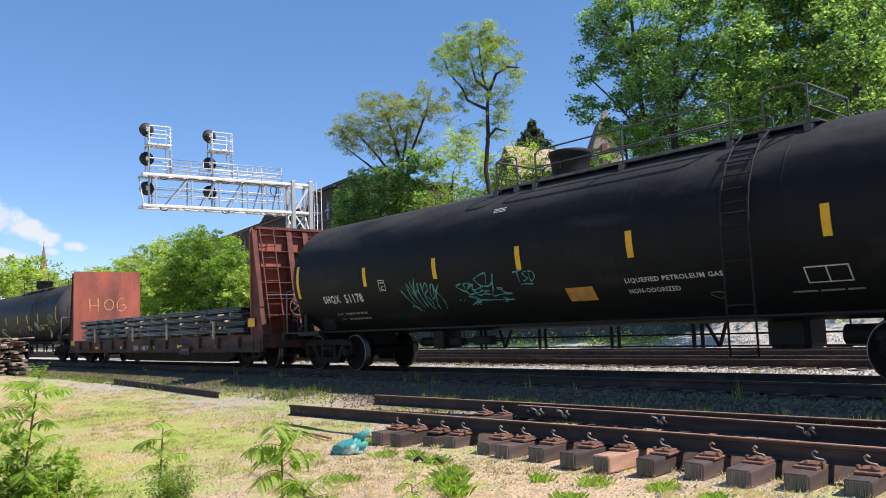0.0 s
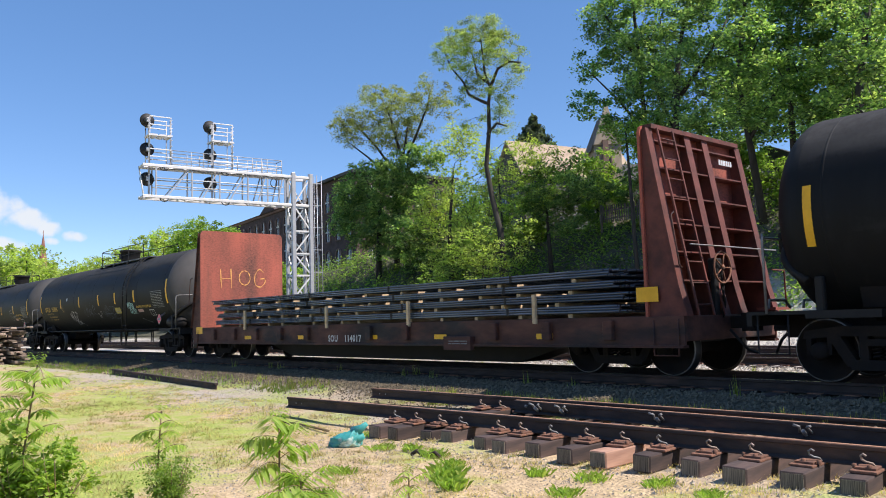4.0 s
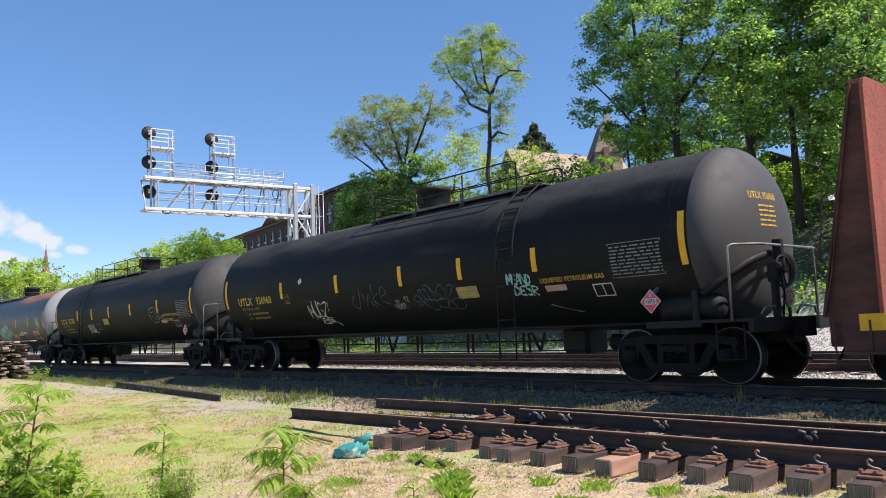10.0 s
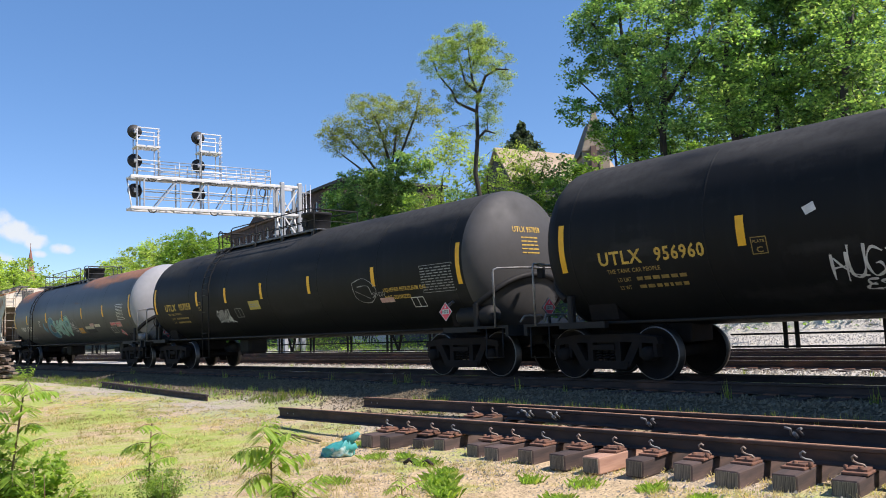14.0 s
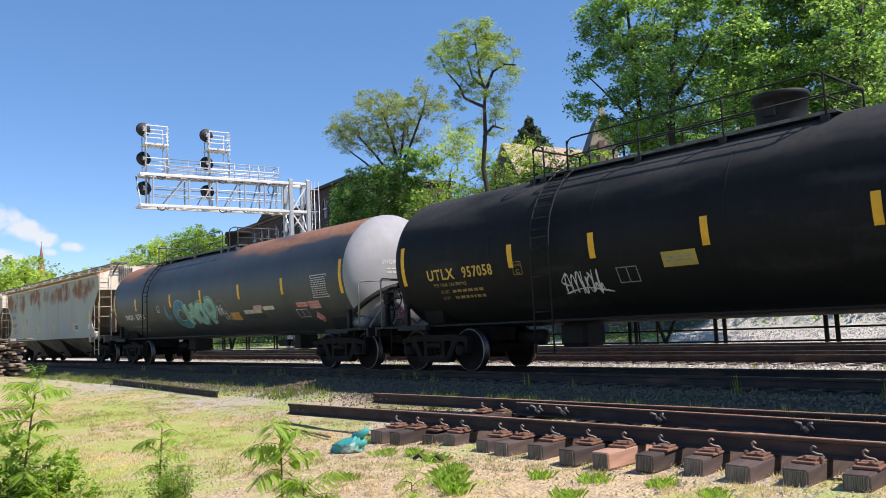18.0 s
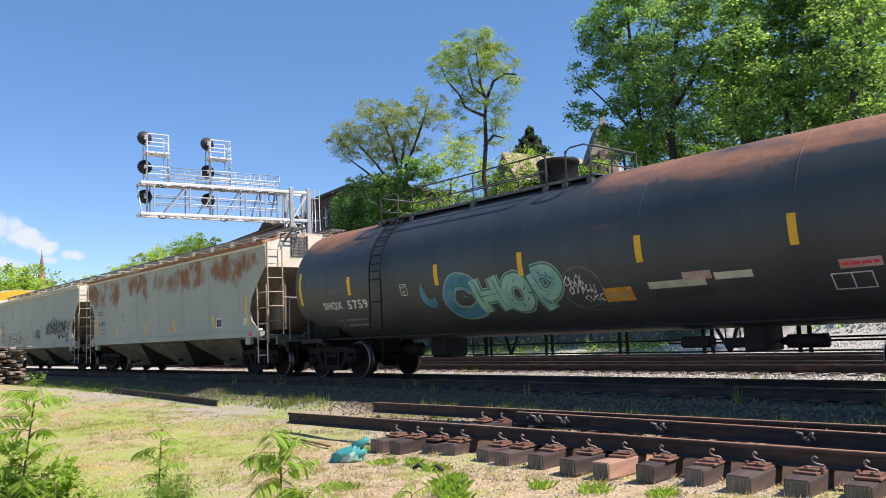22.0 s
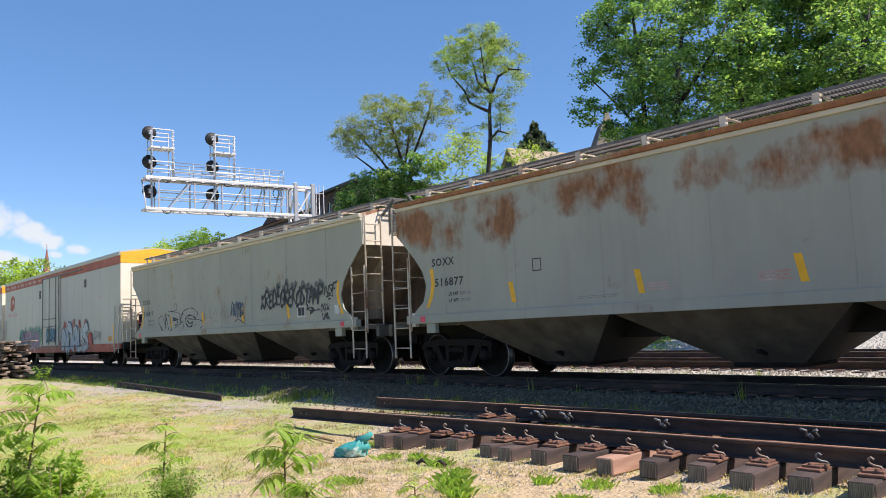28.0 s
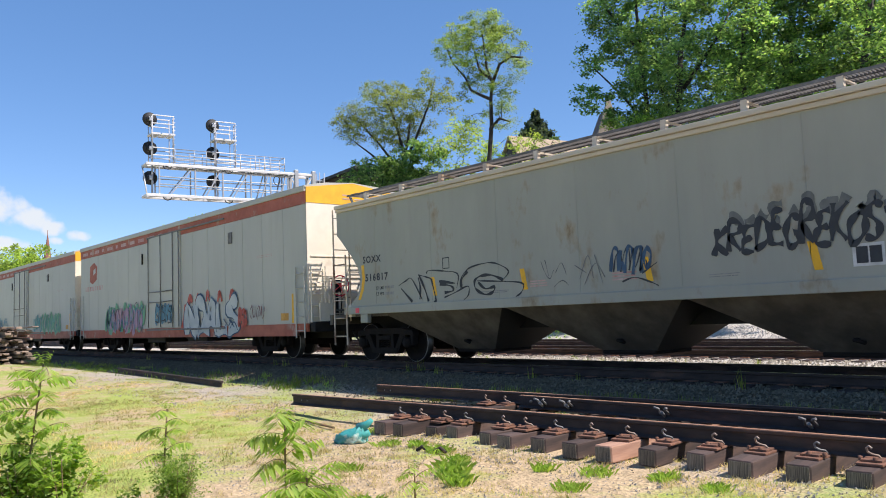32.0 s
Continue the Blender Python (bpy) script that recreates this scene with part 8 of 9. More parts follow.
def grow_twigs(starts, lobes, step, seed):
    """Twig ends spread through the lobes, each tied by a bent twig to the nearest wood grown so far. A lobe: x, y, z, half width, half height."""
    rng = np.random.default_rng(seed)
    ends = []
    for x, y, z, rx, rz in lobes:
        n = max(5, int(4.2 * rx * rx * rz / step ** 3))
        d = rng.normal(size=(n, 3))
        d /= np.linalg.norm(d, axis=1)[:, None]
        ends.append(d * (rng.uniform(0.05, 1, n) ** 0.42)[:, None] * np.array([rx, rx, rz]) + np.array([x, y, z]))
    ends = np.concatenate(ends)
    wood = np.array([tuple(p) for p in starts])
    away = np.min(np.linalg.norm(ends[:, None, :] - wood[None, :, :], axis=2), axis=1)
    twigs = []
    for e in ends[np.argsort(away)]:
        gap = np.linalg.norm(wood - e, axis=1) + np.maximum(0, wood[:, 2] - e[2]) * 1.2
        a = wood[np.argmin(gap)]
        length = np.linalg.norm(e - a)
        if length < 0.05:
            continue
        mid = a * 0.5 + e * 0.5 + rng.normal(size=3) * 0.09 * length + np.array([0, 0, 0.07 * length])
        twigs.append((a, mid, e))
        wood = np.concatenate([wood, [mid, e]])
    return twigs, ends


def tree(label, trunk, r0, r1, limbs, lobes, size, cover, material, seed, name="tree", category="tree", step=0.7, low=None):
    """A tapered trunk with limbs, branching twigs and a crown of many small leaves; from the height `low` up, boughs also hang in front of the trunk."""
    base, size = Vector(trunk[0]), size * 0.94
    t = thing(name, label, category, pose(*base))
    rel = lambda p: tuple(Vector(p) - base)
    part("trunk", Shape().tube([rel(p) for p in trunk], r0, 12, r1), BARK, t)
    rnd = random.Random(seed)
    for limb in limbs:
        part("limb", Shape().tube([rel(p) for p in limb], r0 * 0.5, 8, 0.03), BARK, t)
    lobes = list(lobes)
    if low is not None:
        for a, b in zip(trunk[:-1], trunk[1:]):
            for k in range(4):
                p = Vector(a).lerp(Vector(b), (k + 0.5) / 4)
                if p.z > low:
                    s = rnd.uniform(0.90, 0.95)
                    lobes.append((p.x * s + rnd.uniform(-0.5, 0.5), p.y * s, 1.3 + (p.z - 1.3) * s, rnd.uniform(1.0, 1.7), rnd.uniform(0.45, 0.8)))
    starts = []
    for line in [trunk[len(trunk) // 3:]] + list(limbs):
        for a, b in zip(line[:-1], line[1:]):
            starts += [Vector(a).lerp(Vector(b), k / 4) for k in range(5)]
    twigs, ends = grow_twigs(starts, lobes, step, seed)
    wood = Shape()
    for a, m, e in twigs:
        thick = 0.008 + 0.016 * float(np.linalg.norm(e - a))
        wood.tube([rel(a), rel(m), rel(e)], min(thick, r0 * 0.45), 4, 0.006)
    tagged(part("twig_work", wood, BARK, t), kind="stuff")
    area = sum(math.pi * rx * rz for x, y, z, rx, rz in lobes)
    pts = crown_points(ends, int(cover * 1.7 * area / (0.36 * size * size)), step * 0.52, seed) - np.array(base)
    part("crown", leaf_cloud("crown", pts, size, material, seed), None, t)
    return t


tree("tall slender tree with a forked trunk and thin crown", [(-27.3, 28, 1.0), (-27.4, 28, 3.1), (-27.64, 28, 5.4), (-28.13, 28, 7.15), (-28.46, 28, 8.8), (-28.17, 28, 10.6), (-28.14, 28, 12.0), (-27.98, 28, 12.75), (-28.35, 28, 13.65), (-28.48, 28, 14.8), (-28.6, 28, 15.9)], 0.18, 0.025,
     [[(-28.15, 28, 11.95), (-28.8, 28, 12.3), (-29.58, 28, 12.78), (-29.94, 28, 13.5), (-30.93, 28, 14.6), (-31.5, 28, 15.8)], [(-28.0, 28, 12.75), (-27.4, 28, 13.6), (-26.6, 28, 13.75), (-25.8, 28, 13.5)], [(-28.2, 28, 13.1), (-29.1, 28.2, 13.8), (-29.6, 28.3, 15.2)], [(-28.3, 28, 10.4), (-27.5, 27.9, 10.8), (-26.8, 27.9, 10.5)]],
     [(-28.6, 28, 15.7, 1.6, 1.0), (-30.4, 28, 15.9, 1.1, 0.8), (-31.3, 28, 15.2, 0.7, 0.9), (-26.9, 28, 14.3, 1.1, 1.2), (-29.2, 28, 14.3, 1.2, 0.9), (-27.3, 28, 11.4, 0.8, 0.7), (-26.0, 28, 13.2, 0.5, 0.6), (-30.1, 28, 12.6, 0.45, 0.7), (-29.3, 28, 13.2, 1.0, 0.7), (-27.3, 28, 12.6, 0.9, 0.7), (-27.2, 28, 10.6, 0.7, 0.4), (-29.2, 28, 11.2, 0.8, 0.5)], 0.085, 1.3, LEAF_SPRING, 201, step=0.52)
tree("broad spring tree with sparse olive-yellow leaves", [(-42.5, 33, 3.2), (-42.5, 33, 7.9), (-42.4, 33, 9.5), (-42.1, 33, 11.2), (-41.3, 33, 12.9), (-40.9, 33, 14.4)], 0.22, 0.06,
     [[(-42.0, 33, 11.2), (-40.2, 33, 13.2), (-38.9, 33, 15.0), (-38.3, 33, 16.4)], [(-42.3, 33, 11.0), (-44.6, 33, 13.4), (-47.0, 33, 15.4)], [(-41.8, 33, 12.3), (-42.8, 33, 15.0), (-44.0, 33, 17.0)], [(-42.4, 33, 10.5), (-45.6, 33, 12.8), (-48.4, 33, 14.6)]],
     [(-43.9, 33, 16.5, 1.9, 1.3), (-47.0, 33, 15.9, 1.7, 1.2), (-38.5, 33, 15.8, 1.5, 1.2), (-41.5, 33, 15.2, 1.7, 1.5), (-37.4, 33, 14.7, 1.0, 0.9), (-44.8, 33, 14.6, 1.8, 1.1), (-48.6, 33, 15.5, 1.2, 1.1), (-40.2, 33, 13.9, 1.3, 1.0), (-42.6, 33, 13.5, 1.6, 1.1), (-47.2, 33, 14.3, 1.3, 0.6)], 0.125, 1.25, LEAF_OLIVE, 202, step=0.62)
tree("dense dark green tree on the bank", [(-43.3, 32, 3.0), (-43.2, 32, 6), (-43.0, 32, 9)], 0.25, 0.1, [],
     [(-44.6, 32, 10.5, 2.2, 1.8), (-40.9, 32, 10.4, 2.1, 1.8), (-46.2, 32, 9.6, 1.6, 1.3), (-45.5, 32, 7.9, 2.1, 2.0), (-42.3, 32, 7.4, 2.1, 2.4), (-39.3, 32, 6.2, 2.0, 2.0), (-38.4, 32, 11.5, 1.6, 1.0), (-39.6, 32, 9.2, 1.7, 1.4)], 0.19, 3.2, LEAF_MAPLE, 203, step=0.72)
tree("bright green young tree on the bank", [(-33.6, 30, 2.0), (-33.7, 30, 6), (-33.2, 30, 9.5)], 0.16, 0.05, [],
     [(-33.4, 30.5, 11.4, 1.4, 1.0), (-35.0, 30.5, 10.6, 1.0, 1.1), (-31.8, 30, 10.6, 1.2, 1.3), (-35.2, 30, 7.4, 1.6, 1.8), (-30.6, 30.5, 9.4, 1.1, 1.2), (-33.0, 30, 8.6, 1.4, 1.2), (-31.6, 30.2, 7.6, 1.3, 1.1), (-36.2, 31, 7.6, 1.4, 1.3), (-34.0, 31, 6.0, 1.6, 1.2)], 0.15, 0.8, LEAF_LIME, 204, step=0.6)
tree("bright green sapling thicket", [(-30.8, 29.6, 1.6), (-31.2, 29.6, 4), (-31.4, 29.7, 6)], 0.1, 0.03, [],
     [(-31.6, 30, 6.3, 1.4, 1.5), (-28.9, 29.5, 6.2, 1.2, 1.5), (-33.6, 30, 4.6, 2.0, 1.2), (-30.1, 29.6, 4.4, 1.5, 1.2)], 0.14, 0.75, LEAF_LIME, 205, step=0.6)
tree("sunny yellow-green young tree", [(-28.9, 29.6, 1.8), (-29.0, 29.6, 5), (-29.2, 29.6, 9)], 0.09, 0.03, [],
     [(-29.6, 29.6, 9.4, 0.9, 1.1), (-28.2, 29.8, 8.2, 1.1, 1.2), (-30.0, 29.6, 7.6, 0.9, 1.0), (-27.2, 29.8, 9.6, 0.9, 0.8), (-26.3, 29.8, 9.2, 0.9, 1.0), (-26.2, 29.8, 7.6, 0.9, 0.9), (-28.3, 29.6, 10.0, 0.6, 0.6), (-28.0, 29.6, 9.1, 0.6, 0.6)], 0.12, 0.75, LEAF_LIME, 217, step=0.5)
tree("bright sunlit bush at the foot of the bank", [(-28.3, 27.3, 0.1), (-28.3, 27.3, 2), (-28.2, 27.3, 4)], 0.07, 0.03, [],
     [(-28.4, 27.3, 4.6, 1.2, 1.4), (-26.6, 27.2, 4.0, 1.0, 1.1), (-30.2, 27.4, 4.8, 1.2, 1.4), (-27.5, 27.0, 2.6, 1.4, 1.0), (-31.6, 27.6, 3.6, 1.1, 1.2), (-24.9, 26.9, 5.3, 0.6, 0.55), (-25.2, 26.9, 4.3, 0.8, 0.6)], 0.12, 0.8, LEAF_LIME, 218, "bush", "bush", step=0.5)
tree("dark shrubby tree beside the house", [(-27.0, 31, 3.0), (-27.1, 31, 5.5), (-27.2, 31, 7.5)], 0.14, 0.04, [],
     [(-27.4, 31, 8.0, 1.3, 1.2), (-25.6, 31, 8.6, 1.0, 1.0), (-26.1, 31, 6.2, 1.4, 1.1), (-28.3, 31, 8.8, 0.7, 0.7), (-24.4, 31, 7.2, 1.2, 1.0), (-26.8, 30.6, 7.0, 1.6, 1.1)], 0.15, 2.0, LEAF_MAPLE, 206, step=0.6)
MAPLE = "tall leafy maple with deep green foliage"
tree(MAPLE, [(-23.4, 35, 5.2), (-23.5, 35, 9.0), (-23.7, 35, 13), (-24.0, 35, 18)], 0.19, 0.07, [[(-23.6, 35, 10.5), (-25.2, 35, 12.6), (-27.2, 35, 14.8)], [(-23.8, 35, 14.5), (-25.2, 35, 16.6), (-26.4, 35, 18.4)]],
     [(-25.0, 35, 17.0, 2.0, 2.0), (-26.9, 35, 15.0, 1.5, 0.8), (-27.4, 35, 13.4, 0.9, 0.9), (-26.4, 35, 12.4, 1.2, 0.8), (-23.9, 35, 13.6, 2.2, 2.2), (-23.6, 35, 18.6, 2.2, 1.6), (-26.2, 35, 18.2, 1.1, 0.9), (-23.8, 35, 10.6, 1.8, 1.2), (-25.6, 35, 11.2, 0.9, 0.7)], 0.17, 1.75, LEAF_MAPLE, 211, step=0.92, low=9.5)
tree(MAPLE, [(-20.6, 33, 4.8), (-20.6, 33, 9.5), (-20.5, 33.5, 13.6), (-20.3, 34.5, 17)], 0.21, 0.07, [[(-20.6, 33, 9.8), (-22.0, 33.8, 12), (-22.6, 34.5, 14.5)], [(-20.5, 33.5, 11.5), (-19.0, 34, 13.5), (-18.4, 35, 15.5)]],
     [(-20.9, 36, 15.3, 2.7, 2.5), (-21.4, 36, 11.6, 2.4, 1.8), (-19.2, 35.5, 12.7, 2.1, 2.0), (-20.0, 36, 18.0, 2.5, 1.8), (-22.6, 36, 9.4, 1.4, 0.8), (-19.7, 36, 9.6, 1.6, 0.8)], 0.17, 1.5, LEAF_MAPLE, 212, step=0.92, low=9.3)
tree(MAPLE, [(-16.5, 33, 4.8), (-16.9, 33, 8.3), (-17.3, 33, 11.4), (-16.8, 33.5, 16)], 0.19, 0.07, [[(-16.9, 33, 8.6), (-15.6, 33.4, 10.8), (-15.0, 34, 13)]],
     [(-15.6, 34, 13.0, 2.2, 2.3), (-16.4, 34, 10.4, 2.0, 1.5), (-14.3, 34, 10.9, 1.9, 1.9), (-15.1, 34, 16.4, 3.2, 2.4), (-17.6, 34, 13.5, 1.6, 1.9), (-16.5, 34, 8.6, 1.2, 0.5)], 0.17, 1.5, LEAF_DEEP, 213, step=0.92, low=9.3)
tree(MAPLE, [(-15.0, 33, 4.7), (-15.0, 33, 8.6), (-15.0, 33, 12.1)], 0.2, 0.06, [],
     [(-14.4, 33.4, 13.4, 1.7, 1.7), (-13.4, 33, 9.2, 1.4, 1.2), (-13.7, 32.6, 7.6, 1.2, 0.8)], 0.17, 1.6, LEAF_DEEP, 214, step=0.7, low=8.5)
tree(MAPLE, [(-11.3, 31.4, 3.4), (-11.9, 31.4, 5.4), (-11.6, 31.4, 9.6), (-11, 32, 14)], 0.26, 0.08, [],
     [(-12.0, 32.5, 11.5, 2.2, 2.3), (-12.4, 32.5, 8.6, 2.1, 1.5), (-12.0, 32.0, 6.3, 1.5, 1.0), (-12.6, 34, 14.6, 2.4, 2.0)], 0.17, 2.0, LEAF_DUSK, 215, step=0.7, low=6.8)
tree("thin young maple on the bank edge", [(-21.0, 30, 2.0), (-21.1, 30, 4.5), (-21.2, 30, 7.1), (-21.3, 30, 9.4)], 0.13, 0.04, [],
     [(-21.4, 30.4, 9.4, 1.2, 0.9), (-20.4, 30.6, 8.4, 0.9, 0.5)], 0.14, 1.9, LEAF_BUSH, 216, step=0.5)
for i, (x, y, z) in enumerate(((-23, 45, 15), (-14.5, 42, 13))):
    tree("maple standing further back on the hill", [(x, y, 6.2), (x, y, z - 3), (x, y, z)], 0.3, 0.1, [], [(x, y, z, 2.8, 2.6), (x - 1.8, y, z - 2.6, 2.2, 1.8), (x + 1.8, y, z - 2.2, 2.2, 2.0)], 0.24, 2.0, LEAF_MAPLE, 220 + i, step=0.95)
hedge = ((-75.6, 34, 9.4, 4.0, 2.6), (-85.0, 34, 8.9, 4.8, 3.0), (-96.2, 34, 8.0, 4.2, 2.8), (-68.2, 34, 6.6, 3.4, 2.8), (-79.5, 33, 5.6, 5.2, 3.4), (-62.3, 33, 4.8, 2.8, 2.3), (-57.5, 32.5, 4.0, 2.4, 2.0), (-108, 34, 7.5, 5.0, 3.0))
for i, (x, y, z, rx, rz) in enumerate(hedge):
    r = random.Random(i + 60)
    tree("bushy bright green tree in a lineside row", [(x, y, -0.1), (x + 0.2, y, z * 0.5), (x, y, z * 0.9)], 0.16, 0.05, [],
         [(x, y, z, rx, rz), (x - rx * 0.5, y, z - rz * 0.9, rx * 0.8, rz), (x + rx * 0.5, y, z - rz * 1.0, rx * 0.8, rz), (x + r.uniform(-1, 1) * rx * 0.5, y, z + rz * 0.6, rx * 0.4, rz * 0.5)], 0.24, 2.6, LEAF_LIME if i % 3 else LEAF_BUSH, 240 + i, step=0.95)
for i, (x, z) in enumerate(((-131, 11.6), (-143, 11.6), (-120, 8.2))):
    tree("distant green tree near the spire", [(x, 31, 0), (x, 31, z * 0.6), (x, 31, z)], 0.3, 0.1, [], [(x, 31, z, 4.6, 2.8), (x + 3.5, 31, z - 2.4, 4.2, 2.6), (x - 3.5, 31, z - 1.6, 4.0, 2.4)], 0.42, 2.0, LEAF_LIME, 255 + i, step=1.5)


def spruce(x, y, z0, z1, r, seed):
    t = thing("spruce_tree", "dark pointed spruce standing behind the house", "tree", pose(x, y, z0))
    h = z1 - z0
    part("trunk", Shape().tube([(0, 0, 0), (0, 0, h)], 0.25, 8, 0.03), BARK, t)
    rng = np.random.default_rng(seed)
    n = 42000
    u = rng.uniform(0, 1, n) ** 0.6
    tier = np.floor(u * 16) / 16
    a = rng.uniform(0, 2 * np.pi, n)
    d = r * (tier + 0.035) * (0.75 + 0.35 * np.sin(a * 5 + tier * 40)) * rng.uniform(0.2, 1.0, n) ** 0.5
    pts = np.stack([d * np.cos(a), d * np.sin(a), h * (1 - u) - d * 0.25 + rng.normal(0, 0.12, n)], 1)
    part("crown", leaf_cloud("crown", pts, 0.42, LEAF_SPRUCE, seed, 0.2, 0.4), None, t)


spruce(-67.4, 75, 9.0, 26.9, 14.5, 301)

# undergrowth on the bank
def undergrowth(name, label, count, x0, x1, y0, y1, lift, size, material, seed, spread=0.5):
    rng = np.random.default_rng(seed)
    k = count // 45
    cx, cy = rng.uniform(x0, x1, k), rng.uniform(y0, y1, k)
    which = rng.integers(0, k, count)
    x, y = cx[which] + rng.normal(0, spread, count), cy[which] + rng.normal(0, spread, count)
    g = np.array([height(a, b) for a, b in zip(cx, cy)])[which] + (y - cy[which]) * (0.8 if y0 > 28 else 0.1)
    z = g + np.abs(rng.normal(0, 1, count)) * lift * rng.uniform(0.4, 1.4, k)[which]
    me = leaf_cloud(name, np.stack([x, y, z], 1), size, material, seed)
    solid(name, me, None, label, "undergrowth", kind="stuff")


for i, (x, y, z, rx, rz) in enumerate(((-24.5, 36.5, 7.6, 2.2, 1.6), (-21.0, 38.5, 8.6, 2.0, 1.6), (-17.2, 36.8, 7.2, 1.8, 1.2), (-13.5, 36.0, 7.2, 2.2, 1.8), (-10.0, 35.0, 6.6, 2.2, 1.8), (-28.5, 37, 8.6, 2.4, 2.2), (-14.8, 39, 9.0, 2.4, 2.2), (-25.5, 40, 10.5, 2.4, 2.0), (-31.5, 34, 7.2, 1.8, 1.8), (-36.8, 34, 7.6, 2.0, 2.4), (-21.9, 34.4, 8.2, 1.5, 0.9), (-18.4, 34.6, 8.3, 1.4, 0.8))):
    shade_base = height(x, y)
    tree("shaded understory tree on the hill", [(x, y, shade_base - 0.1), (x, y, (shade_base + z) / 2), (x, y, z)], 0.1, 0.04, [], [(x, y, z, rx, rz), (x + 0.8, y, z - rz * 0.7, rx * 0.8, rz * 0.8)], 0.17, 2.2, LEAF_BUSH if i % 3 else LEAF_MAPLE, 320 + i, step=0.65)
undergrowth("bank_undergrowth", "shaded weeds and brush on the wooded bank", 42000, -60, 0, 28.6, 36, 0.32, 0.15, LEAF_DARK, 311)
undergrowth("bank_brush", "bright brush at the foot of the bank", 14000, -60, -25, 27.8, 31, 0.6, 0.17, LEAF_BUSH, 312, 0.7)
undergrowth("lineside_weeds", "low green weeds behind the tracks", 9000, -60, -16.5, 24.3, 26.6, 0.28, 0.09, LEAF_BUSH, 313, 0.35)


# ---- track panel lying in the foreground ----
PANEL_TURN = 3.9
panel_track = thing("track_panel", "rusty turnout panel of rails on creosoted ties", "track panel", pose(-12.45, 7.18, 0, 0, 0, PANEL_TURN))
part("rail", rail_profile(Shape(), 0, 17, 0.0, -0.22, 0.075, 0.185), [RAIL_RUST, RAIL_TOP], panel_track, "rusty rail with worn head")
part("rail", rail_profile(Shape(), 0.05, 17, 1.88, -0.22, 0.075, 0.185), [RAIL_RUST, RAIL_TOP], panel_track)
mid = part("closure_rail", rail_profile(Shape(), 0, 13, 0.0, -0.22, 0.075, 0.185), [RAIL_RUST, RAIL_TOP], panel_track, at=pose(3.9, 1.55, 0, 0, 0, -3.4))
for x in (0.25, 0.42):
    for y, r in ((0.0, 0), (1.88, 0.02)):
        part("bolt_hole", Shape().lathe([(-0.016, 0.0), (-0.016, 0.014)], 10, "y", (x + r, y, -0.32)), GREY_INK, panel_track)
    part("bolt", Shape().lathe([(-0.06, 0.0), (-0.06, 0.022), (-0.01, 0.022)], 8, "y", (x, 0, -0.3)), GREY_HANDRAIL, mid)
for x in (0.5, 1.0, 2.6, 4.5):
    s = Shape()
    for dx in (-0.07, 0.07):
        s.tube([(x + dx, -0.05, -0.33), (x + dx * 0.6, -0.12, -0.26), (x + dx * 1.4, -0.15, -0.24)], 0.016, 6)
    s.tube([(x, -0.05, -0.36), (x, -0.13, -0.30)], 0.022, 6)
    part("rail_anchor", s, GREY_HANDRAIL, mid, "bright steel rail anchor")
part("joint_bar", Shape().box(0.1, 1.0, -0.035, -0.012, -0.35, -0.26, 0.006), RAIL_RUST, mid)
tie_rnd = random.Random(17)
PLATE = Shape().box(-0.115, 0.115, -0.34, 0.14, 0, 0.024, 0.006).box(-0.09, 0.09, -0.27, -0.085, 0.024, 0.045, 0.004).mesh("tie_plate", PLATE_RUST)
CLIP_STEEL = mat("weathered_spring_steel", (0.34, 0.27, 0.215), (0.19, 0.12, 0.085), 0.7, 0.2, 20, bump=0.2)
CLIP_BOLTS = [Shape().lathe([(0.02, 0.024), (0.058, 0.024), (0.063, 0.0)], 6, "z", at).mesh("clip_bolt", PLATE_RUST) for at in ((-0.07, -0.24, 0), (0.07, -0.26, 0))]
CURL = Shape().tube([(0.07, -0.14, 0.03), (0.055, -0.16, 0.06), (0.01, -0.18, 0.07), (-0.025, -0.19, 0.09), (-0.03, -0.20, 0.125), (-0.005, -0.20, 0.145), (0.02, -0.20, 0.125)], 0.011, 6)
CLIP, CLIP_GREY = CURL.mesh("clip", CLIP_STEEL), CURL.mesh("clip", GREY_HANDRAIL)


def tie_mesh(w, L, fresh):
    s = Shape().box(-w / 2, w / 2, 0.006, L, -0.18, 0.0, 0.012)
    s.use(1).box(-w / 2 + 0.016, w / 2 - 0.016, 0.0, 0.007, -0.166, -0.014)
    return s.mesh("tie", TIE_FRESH if fresh else TIE_WOOD, TIE_END)


